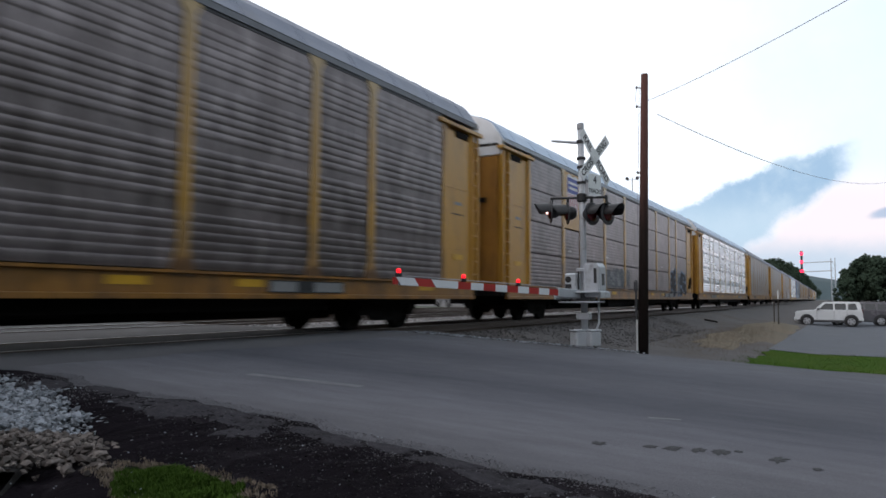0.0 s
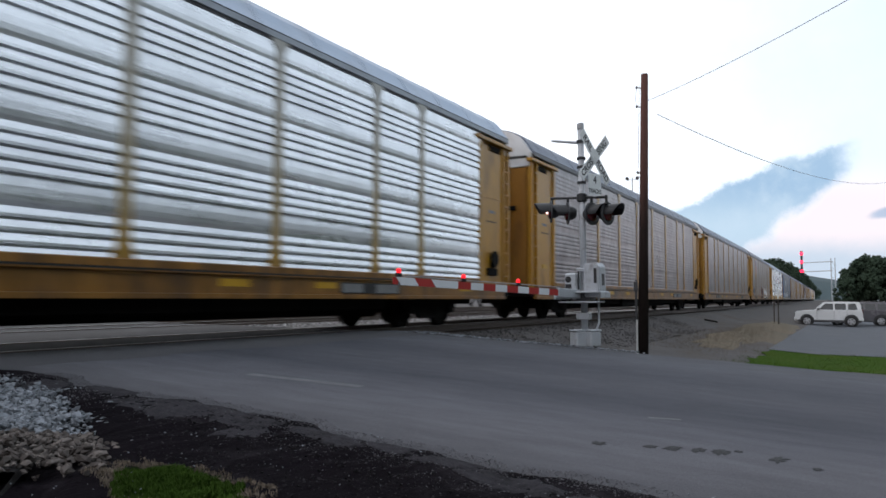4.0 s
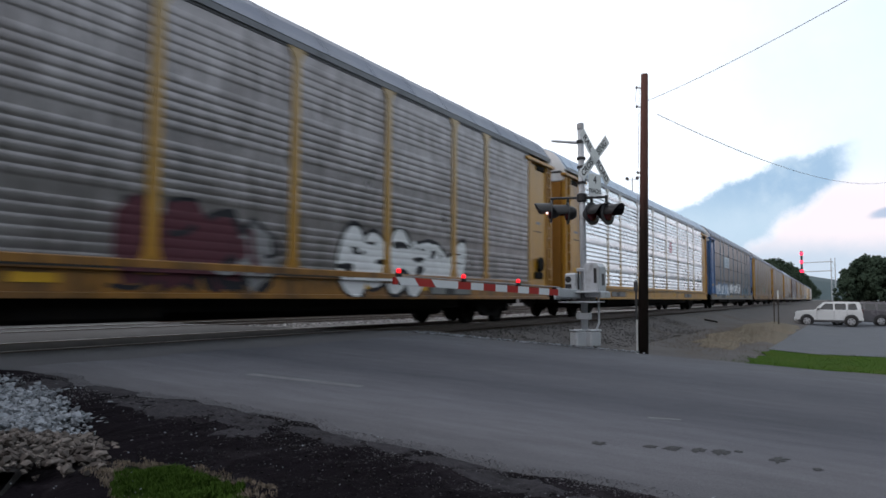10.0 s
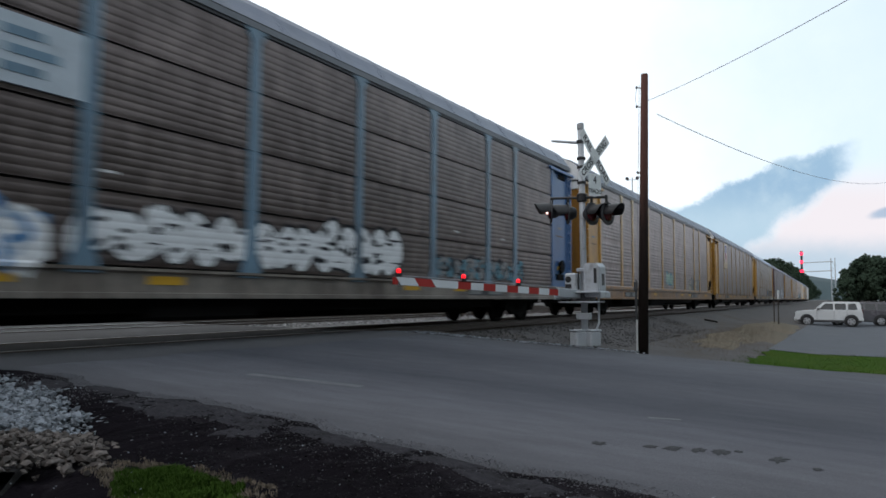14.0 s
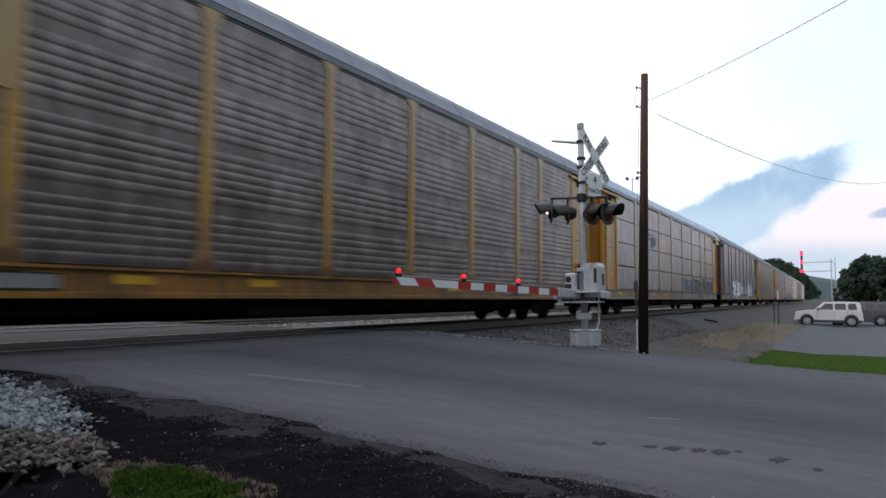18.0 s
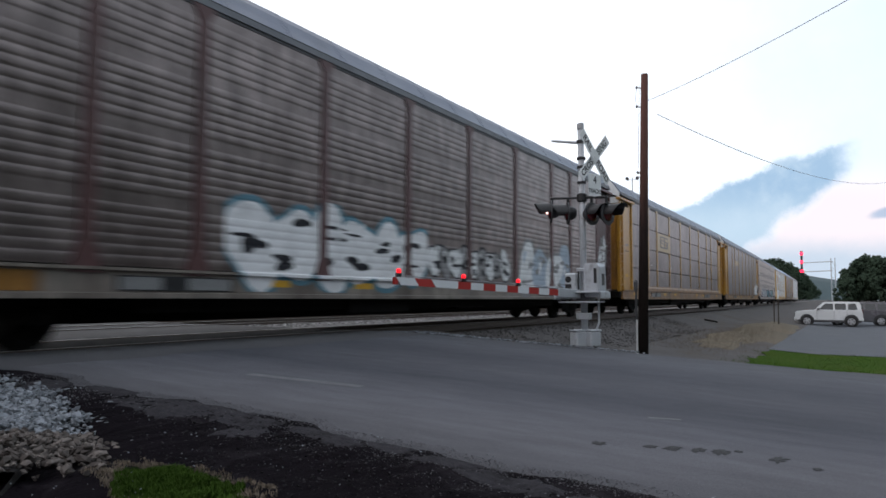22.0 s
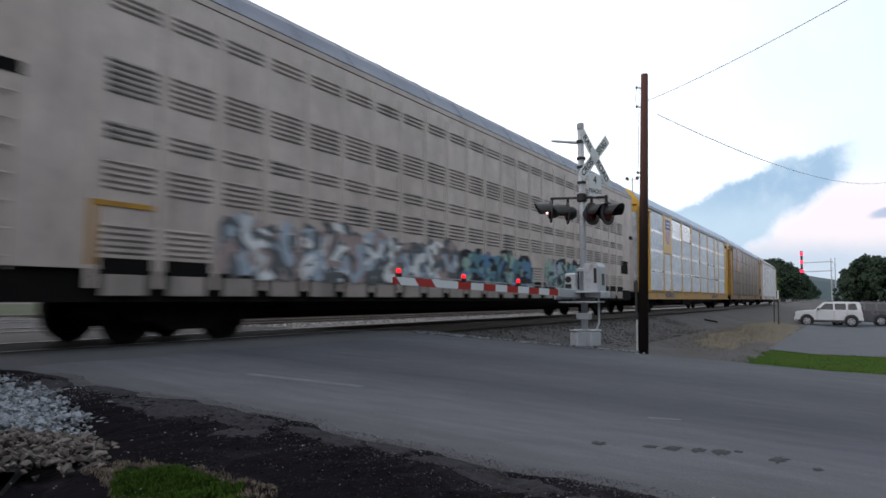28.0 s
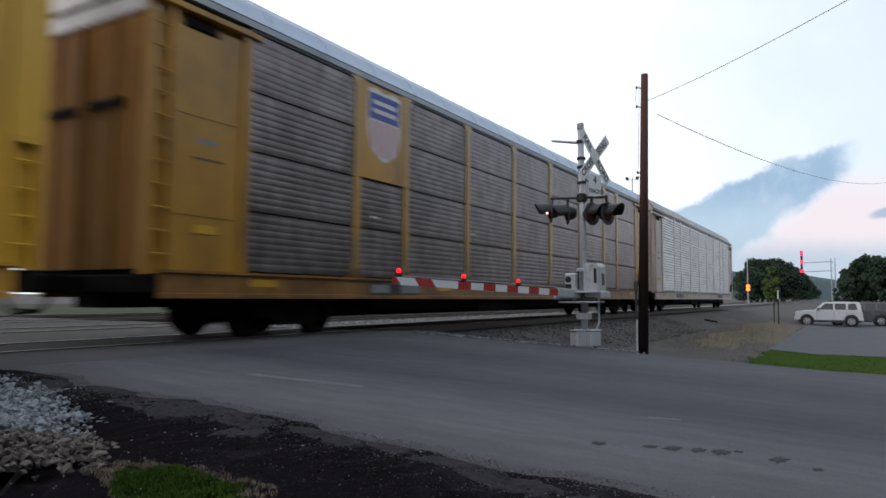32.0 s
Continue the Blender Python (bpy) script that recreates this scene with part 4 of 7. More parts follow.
part("tip_stripe", Mesh().box(ARM_LEN, ARM_LEN + 0.07, -0.022, 0.022, -0.05, 0.05), GATE_RED, arm)
for d in (ARM_LEN - 0.02, 0.48 + 2.555, 0.48 + 1.176):
    lamp = part("arm_lamp", Mesh().box(-0.04, 0.04, -0.03, 0.03, 0, 0.06, bevel=0.008), LAMP_BLACK, arm, "small red gate lamp", at=pose(d, 0, 0.055))
    part("lamp_lens", Mesh().lathe((0, 0, 0.055), (0, 0, 1), [(0, 0.026), (0.015, 0.034), (0.05, 0.034), (0.066, 0.016)], 12), RED_GLOW, lamp, "glowing red lens", smooth=True)
part("arm_cable", Mesh().path([(0.4, 0, 0.1), (ARM_LEN * 0.6, 0, 0.085), (ARM_LEN - 0.1, 0, 0.075)], 0.008, 5), WIRE, arm)

# ---- utility pole and its wires ----
PX, PY, PZ = 16.0, -5.76, -0.62
pole = thing("utility_pole", "brown weathered wooden utility pole with conduit", "utility pole", at=(PX, PY, PZ))
PTOP = Vector((0.02, -0.11, 6.55))
part("pole_shaft", Mesh().tube((0, 0, -0.1), PTOP, 0.118, 0.08, 18), POLE_SHAFT, pole, smooth=True)
part("conduit", Mesh().tube((-0.09, 0.105, 0), (-0.09, 0.105, 0.85), 0.022, n=8), mat("pale_conduit", (0.6, 0.6, 0.6), 0.6), pole, "white plastic conduit at the pole foot")
part("riser", Mesh().tube((-0.1, 0.115, 0.86), (-0.09, 0.115, 1.75), 0.026, n=8).box(-0.14, -0.06, 0.08, 0.16, 1.5, 1.72, bevel=0.01), LAMP_GREY, pole, "dark grey riser pipe with a small box")
part("ground_wire", Mesh().path([(-0.08, 0.1, 1.7), (-0.035, 0.0, 6.3)], 0.006, 5), WIRE, pole)
for z in (6.2, 5.75, 4.2):
    part("insulator", Mesh().path([(-0.02, -0.1 + 0.02 * (6.3 - z), z), (-0.05, 0.06, z + 0.04)], 0.012, 6).lathe((-0.05, 0.06, z + 0.01), (0, 0, 1), [(0, 0.02), (0.03, 0.028), (0.06, 0.014)], 8), LAMP_BLACK, pole)
part("wire_loop", Mesh().path([(-0.05, 0.06, 6.2), (-0.06, 0.09, 6.0), (-0.05, 0.06, 5.75)], 0.006, 5), WIRE, pole)


def cable(name, a, b, sag, label, r=0.012):
    a, b = Vector(a), Vector(b)
    pts = [a.lerp(b, i / 24) + Vector((0, 0, -sag * 4 * (i / 24) * (1 - i / 24))) for i in range(25)]
    return tagged(new(name, Mesh().path(pts, r, 5).data(name, WIRE)), label, "cable")


P0 = Vector((PX + 0.12, PY - 0.14, PZ + 5.94))
cable("service_cable", P0, (7.05, -11.76, 4.25), 0.12, "thin dark cable rising from the pole", 0.006)
cable("overhead_cable", P0 + Vector((0.15, -0.18, -0.3)), (54.8, -13.26, 8.85), 0.95, "slack dark overhead cable from the pole", 0.009)
for x, y, z, h in ((7.05, -11.8, -0.5, 5.1), (54.85, -13.3, -1.15, 10.0)):
    far_pole = thing("utility_pole", "plain brown wooden utility pole holding a cable", "utility pole", at=(x, y, z))
    part("pole_shaft", Mesh().tube((0, 0, -0.1), (0, 0, h), 0.14, 0.11, 14), POLE_WOOD, far_pole, smooth=True)


# ---- auto-rack train ----
HALF = 13.61
TOP = 5.06
TIERS = (1.10, 2.09, 3.08, 4.07, 5.06)
BAYS = [-HALF + 1.9, -HALF + 4.75, -HALF + 6.5] + [-HALF + 6.5 + 2.844 * k for k in range(1, 6)] + [HALF - 4.75, HALF - 1.9]


def post_mat(name, stops):
    return banded(name, stops, 2, 1.0, 5.1, rough=0.32, var=0.35, scale=2.5, fine=25, stretch=(1, 1, 0.5), bump=0.1, spec=0.5)


def rack_mat(name, col, metal=0.0, rough=0.36, var=0.22, dirt=(0.1, 0.095, 0.09), amount=0.5, scale=0.9, stretch=(1.6, 1.6, 0.55), mottle=0.0):
    return mat(name, col, rough, metal, var=var, scale=scale, fine=16, bump=0.12, stretch=stretch, dirt=dirt, dirt_amount=amount, rand=0.12, mottle=mottle)


YELLOW = rack_mat("rack_yellow", (0.43, 0.212, 0.024), var=0.3, dirt=(0.18, 0.082, 0.018), amount=0.4)
BOARD_PALE = rack_mat("board_pale_yellow", (0.4, 0.28, 0.12), dirt=(0.2, 0.15, 0.09), amount=0.45)
# posts: rusty yellow feet, dusty faded tops
POST_PALE = banded("post_pale_yellow", [(0.0, (0.2, 0.09, 0.02)), (0.06, (0.4, 0.19, 0.025)), (0.16, (0.45, 0.228, 0.035)), (0.3, (0.43, 0.235, 0.05)), (0.7, (0.4, 0.235, 0.07)), (1.0, (0.39, 0.26, 0.11))], 2, 1.0, 5.1, rough=0.32, var=0.35, scale=2.5, fine=25, stretch=(1, 1, 0.5), bump=0.1, spec=0.5)
POST_RUSTY = post_mat("post_rusty_yellow", [(0.0, (0.1, 0.052, 0.024)), (0.045, (0.15, 0.075, 0.03)), (0.065, (0.29, 0.16, 0.055)), (0.2, (0.33, 0.19, 0.06)), (0.26, (0.44, 0.235, 0.045)), (0.7, (0.41, 0.235, 0.07)), (1.0, (0.39, 0.26, 0.11))])
# rack yellow darkened for the shade between cars, with dirt patches
END_DOOR_SHADED = rack_mat("end_door_shaded_yellow", (0.3, 0.128, 0.012), 0.0, 0.8, var=0.3, dirt=(0.15, 0.063, 0.01), amount=0.42)
POST_SILVER = post_mat("post_faded_silver", [(0.0, (0.22, 0.11, 0.03)), (0.08, (0.42, 0.24, 0.05)), (0.25, (0.4, 0.29, 0.14)), (0.6, (0.4, 0.35, 0.27)), (1.0, (0.42, 0.4, 0.36))])
YELLOW_BRIGHT = rack_mat("fresh_yellow", (0.66, 0.36, 0.034), dirt=(0.5, 0.25, 0.03), amount=0.25)
SILL_FRESH = rack_mat("sill_fresh_yellow", (0.5, 0.25, 0.03), dirt=(0.2, 0.1, 0.025), amount=0.4)
SILL_YELLOW = rack_mat("sill_yellow", (0.27, 0.122, 0.024), var=0.4, dirt=(0.075, 0.042, 0.024), amount=0.58, scale=1.4, mottle=0.22)
BLUE = rack_mat("rack_blue", (0.032, 0.115, 0.28), dirt=(0.025, 0.06, 0.13), amount=0.35)
BLUE_POST = rack_mat("post_blue", (0.14, 0.23, 0.31), dirt=(0.09, 0.11, 0.13), amount=0.4)
BROWN = rack_mat("rack_brown", (0.085, 0.032, 0.032), 0.0, 0.5, dirt=(0.05, 0.028, 0.027), amount=0.4)
GREY_SILL = rack_mat("sill_grey", (0.215, 0.185, 0.16), var=0.4, dirt=(0.07, 0.05, 0.042), amount=0.52, scale=1.5, mottle=0.25)
P_DARK = rack_mat("panel_dark", (0.172, 0.145, 0.144), 0.72, 0.34, 0.24, dirt=(0.098, 0.08, 0.078), amount=0.45, scale=1.3, stretch=(1.5, 1, 0.7), mottle=0.3)
P_GREY = rack_mat("panel_grey", (0.25, 0.229, 0.231), 0.72, 0.33, 0.24, dirt=(0.146, 0.128, 0.127), amount=0.45, scale=1.3, stretch=(1.5, 1, 0.7), mottle=0.26)
P_BROWN = rack_mat("panel_brown_grey", (0.19, 0.155, 0.148), 0.7, 0.35, 0.26, dirt=(0.108, 0.085, 0.08), amount=0.48, scale=1.3, stretch=(1.5, 1, 0.7), mottle=0.32)
P_RUSSET = rack_mat("panel_dark_russet", (0.135, 0.105, 0.098), 0.7, 0.35, 0.26, dirt=(0.075, 0.056, 0.052), amount=0.48, scale=1.3, stretch=(1.5, 1, 0.7), mottle=0.3)
P_SILVER = rack_mat("panel_silver", (0.6, 0.65, 0.71), 0.45, 0.42, 0.24, dirt=(0.43, 0.47, 0.52), amount=0.45, scale=1.3, stretch=(0.5, 1, 2.2), mottle=0.16)
P_PALE = rack_mat("panel_pale", (0.62, 0.61, 0.6), 0.5, 0.4, 0.18, dirt=(0.42, 0.41, 0.4), amount=0.42, scale=1.3, stretch=(0.6, 1, 2.0), mottle=0.12)
P_BRIGHT = rack_mat("panel_bright", (0.84, 0.855, 0.88), 0.7, 0.28, 0.14, dirt=(0.64, 0.65, 0.68), amount=0.42, scale=0.8, stretch=(0.5, 1, 2.2), mottle=0.08)
TAN = rack_mat("rack_tan", (0.53, 0.44, 0.4), 0.15, 0.5, 0.24, dirt=(0.37, 0.295, 0.26), amount=0.42, scale=0.9, mottle=0.13)
TAN_VENT = rack_mat("vent_dark_tan", (0.34, 0.28, 0.255), 0.0, 0.6, 0.2)
# roof grey tinted blue: the sky's reflection is put into the colour
ROOF_GREY = rack_mat("roof_grey", (0.1, 0.117, 0.162), 0.4, 0.45, 0.14, dirt=(0.075, 0.083, 0.11), amount=0.3)
RAIL_GREY = rack_mat("eave_rail_grey", (0.17, 0.175, 0.19), 0.3, 0.5, 0.2, dirt=(0.09, 0.09, 0.095), amount=0.4)
RAIL_PALE = rack_mat("eave_rail_pale", (0.36, 0.39, 0.43), 0.3, 0.5, 0.15, dirt=(0.22, 0.23, 0.25), amount=0.35)
# paler roof, its blue likewise a painted sky reflection
ROOF_PALE = rack_mat("roof_pale", (0.28, 0.355, 0.46), 0.4, 0.4, 0.14, dirt=(0.21, 0.25, 0.31), amount=0.3)
CAP_WHITE = rack_mat("end_cap_white", (0.64, 0.64, 0.65), 0.0, 0.5, 0.15, dirt=(0.35, 0.33, 0.31), amount=0.4)
EMBLEM_BROWN = rack_mat("emblem_dark_brown", (0.06, 0.045, 0.038), dirt=(0.12, 0.09, 0.06), amount=0.4)
INSIDE = mat("rack_inside", (0.02, 0.02, 0.02), 0.9, var=0.2)
REFLECT = mat("reflective_yellow", (0.56, 0.3, 0.012), 0.45, var=0.35, scale=3)
STENCIL = mat("stencil_grey", (0.2, 0.2, 0.2), 0.6, var=0.25, scale=8)
BAR_DARK = mat("stencil_dark", (0.12, 0.075, 0.04), 0.7, var=0.3, scale=8)
SHIELD_BLUE = mat("shield_blue", (0.05, 0.07, 0.3), 0.5, var=0.15, scale=3)
SHIELD_RED = mat("shield_red", (0.5, 0.2, 0.23), 0.5, var=0.2, scale=3)
SHIELD_WHITE = mat("shield_white", (0.62, 0.6, 0.6), 0.5, var=0.15, scale=3)
DISC_RED = mat("disc_red", (0.42, 0.07, 0.12), 0.5, var=0.4, scale=3)

cache = {}


def shared(key, build, *materials):
    if key not in cache:
        cache[key] = build().data(key[0], *materials)
    return cache[key]


def louvre_profile(z0, z1, ribs, plain, deep=0.02, slot=0.0):
    """Outline in (y, z) of a ribbed sheet: soft ribs leaning out over their undersides, then a plain band; outward is -y."""
    pts = [(0.0, z0)]
    pitch = (z1 - z0 - plain) / ribs
    z = z0 + 0.01
    for k in range(ribs):
        end = z + pitch if k < ribs - 1 else z1 - 0.004
        pts.append((0.0, z))
        if slot:
            pts += [(0.04, z + 0.002), (0.04, z + slot)]
        if slot:
            pts.append((-deep, z + slot + 0.008))
        else:
            pts += [(-deep * q, z + pitch * f) for f, q in ((0.1, 0.2), (0.22, 0.66), (0.34, 0.92), (0.46, 1.0), (0.66, 0.95))]
        if slot:
            pts += [(-deep * 0.95, z + pitch * 0.45), (-0.003, z + pitch - 0.003)]
            if end - z - pitch > 0.1:
                w = end - z - pitch
                pts += [(-0.003 - 0.016 * q, z + pitch + w * f) for f, q in ((0.0, 0), (0.18, 0.75), (0.4, 1), (0.7, 0.7))]
            end = max(end, z + pitch)
        pts += [(-0.003, end - 0.003), (0.0, end - 0.001)] if slot else [(-deep * 0.6, z + pitch * 0.84), (-deep * 0.2, z + pitch * 0.95), (0.0, z + pitch - 0.001), (0.0, end - 0.001)]
        z += pitch
    pts += [(0.0, z1)]
    return pts + [(0.065, z1), (0.065, z0)]


def panel_mesh(width, z0, z1, tiers, grooves, plain, groups=4, slot=0.0, deep=0.0035):
    m = Mesh()
    if tiers == 1:
        pts = []
        for k in range(groups):
            za, zb = z0 + (z1 - z0) * k / groups, z0 + (z1 - z0) * (k + 1) / groups
            pts += louvre_profile(za, zb, grooves if slot else grooves + 2, plain if slot else plain - 0.2, 0.026 if slot else 0.0055, slot)[:-2]
        pts += [(0.065, z1), (0.065, z0)]
    else:
        pts = louvre_profile(z0, z1, grooves, plain, deep)
    return m.sweep(pts, -width / 2, width / 2)


def post_mesh(w, z0, z1, foot):
    h = w / 2
    out = [(-h - foot, z0), (h + foot, z0), (h + foot * 0.9, z0 + 0.08), (h, z0 + 0.42), (h, z1 - 0.22), (h + 0.1, z1 - 0.06), (h + 0.1, z1), (-h - 0.1, z1), (-h - 0.1, z1 - 0.06), (-h, z1 - 0.22), (-h, z0 + 0.42), (-h - foot * 0.9, z0 + 0.08)]
    n = len(out)
    vs = [(x, y, z) for y in (-0.028, 0.03) for x, z in out]
    return Mesh().add(vs, [tuple(range(n)), tuple(range(2 * n - 1, n - 1, -1))] + [(i, n + i, n + (i + 1) % n, (i + 1) % n) for i in range(n)])


ROOF_ARC = [(-1.5, TOP + 0.1), (-1.515, TOP + 0.17), (-1.49, TOP + 0.21), (-1.38, 5.42), (-1.24, 5.63), (-1.09, 5.78), (-0.93, 5.875), (-0.7, 5.965), (-0.4, 6.05), (0, 6.1)]
ROOF_ARC = ROOF_ARC + [(-y, z) for y, z in reversed(ROOF_ARC[:-1])]


def roof_mesh():
    m = Mesh().sweep(ROOF_ARC, -HALF + 0.12, HALF - 0.12)
    seam = [(y * 1.004, z + 0.005) for y, z in ROOF_ARC]
    for k in range(18):
        x = -HALF + 0.9 + k * 1.5
        m.sweep(seam, x - 0.012, x + 0.012)
    return m


def roof_rail_mesh():
    """Pale angle along the eaves, with a black strip above it for the shaded joint."""
    return Mesh().sweep([(-1.5, TOP + 0.05), (-1.535, TOP + 0.055), (-1.54, TOP + 0.155), (-1.5, TOP + 0.16)], -HALF + 0.14, HALF - 0.14) \
        .sweep([(-1.505, TOP + 0.16), (-1.524, TOP + 0.161), (-1.524, TOP + 0.185), (-1.505, TOP + 0.186)], -HALF + 0.14, HALF - 0.14, 1)


def truck_mesh():
    m = Mesh()
    for sy in (-1, 1):
        y0, y1 = sy * 1.0 - 0.07, sy * 1.0 + 0.07
        out = [(-1.18, 0.44), (-1.18, 0.62), (-0.7, 0.66), (-0.45, 0.74), (0.45, 0.74), (0.7, 0.66), (1.18, 0.62), (1.18, 0.44), (0.75, 0.42), (0.42, 0.2), (-0.42, 0.2), (-0.75, 0.42)]
        n = len(out)
        vs = [(x, y, z) for y in (y0, y1) for x, z in out]
        m.add(vs, [tuple(range(n)), tuple(range(2 * n - 1, n - 1, -1))] + [(i, n + i, n + (i + 1) % n, (i + 1) % n) for i in range(n)])
    m.box(-0.25, 0.25, -1.05, 1.05, 0.42, 0.68, bevel=0.03)
    return m


def wheelset_mesh():
    m = Mesh()
    for sy in (-1, 1):
        m.lathe((0, sy * 0.68, 0), (0, sy, 0), [(-0.02, 0.12), (-0.02, 0.44), (0.02, 0.44), (0.03, 0.42), (0.13, 0.415), (0.13, 0.33), (0.1, 0.3), (0.1, 0.16), (0.14, 0.14), (0.16, 0.1)], 28)
        m.tube((0, sy * 0.84, 0), (0, sy * 1.1, 0), 0.09, 0.085, 12)
        for k in range(3):
            a = 2.1 * k
            m.tube((0.08 * math.cos(a), sy * 1.1, 0.08 * math.sin(a)), (0.08 * math.cos(a), sy * 1.12, 0.08 * math.sin(a)), 0.02, n=6)
    m.tube((0, -0.68, 0), (0, 0.68, 0), 0.085, n=12)
    return m


def bearing_mesh():
    return Mesh().box(-0.15, 0.15, -1.12, -1.0, 0.32, 0.56, bevel=0.03)


def spring_mesh():
    m = Mesh()
    return m.path([(0.065 * math.cos(a), -1.03 + 0.065 * math.sin(a), 0.27 + 0.19 * a / 31.4) for a in [0.785 * k for k in range(41)]], 0.014, 5)


def flat_shape(outline, y, thick=0.012):
    n = len(outline)
    vs = [(x, yy, z) for yy in (y, y + thick) for x, z in outline]
    return Mesh().add(vs, [tuple(range(n)), tuple(range(2 * n - 1, n - 1, -1))] + [(i, n + i, n + (i + 1) % n, (i + 1) % n) for i in range(n)])


def side_relief(tiers):
    """The ribbed side as (z, depth) from bottom to top."""
    out = [(0.0, -0.034), (0.745, -0.034), (0.76, -0.004), (1.015, -0.004), (1.035, -0.064), (1.082, -0.064)]
    for k in range(4):
        if tiers == 1:
            za, zb = 1.10 + 0.99 * k, 1.10 + 0.99 * (k + 1)
            prof = louvre_profile(za, zb, 6, 0.16, 0.0055)[:-2]
        else:
            prof = louvre_profile(TIERS[k] + 0.012, TIERS[k] + 0.965, 8, 0.06, 0.0035)[:-2]
        for y, z in prof:
            out.append((max(z, out[-1][0] + 0.0005), y))
    return out


def cut_side(pts, d):
    """The part of a closed outline where d is positive."""
    out = []
    for a, b in zip(pts, pts[1:] + pts[:1]):
        da, db = d(a), d(b)
        if da >= 0:
            out.append(a)
        if da * db < 0:
            f = da / (da - db)
            out.append((a[0] + (b[0] - a[0]) * f, a[1] + (b[1] - a[1]) * f))
    return out


RELIEF = {0: -1.536, 9: -1.484, 1: side_relief(1), 4: side_relief(4)}


def lay_on_ribs(m, outline, relief, lift, slot):
    """Lay a flat outline in (x, z) over the ribs of a car's side."""
    if not isinstance(relief, list):
        m.add([(x, (relief or -1.536) - lift, z) for x, z in outline], [tuple(range(len(outline)))], slot)
        return
    low, high = min(p[1] for p in outline), max(p[1] for p in outline)
    for (za, ya), (zb, yb) in zip(relief, relief[1:]):
        if zb < low or za > high or zb - za < 0.0008:
            continue
        piece = cut_side(cut_side(outline, lambda p: p[1] - za), lambda p: zb - p[1])
        if len(piece) > 2:
            m.add([(x, -1.5 + ya + (yb - ya) * (z - za) / (zb - za) - lift, z) for x, z in piece], [tuple(range(len(piece)))], slot)


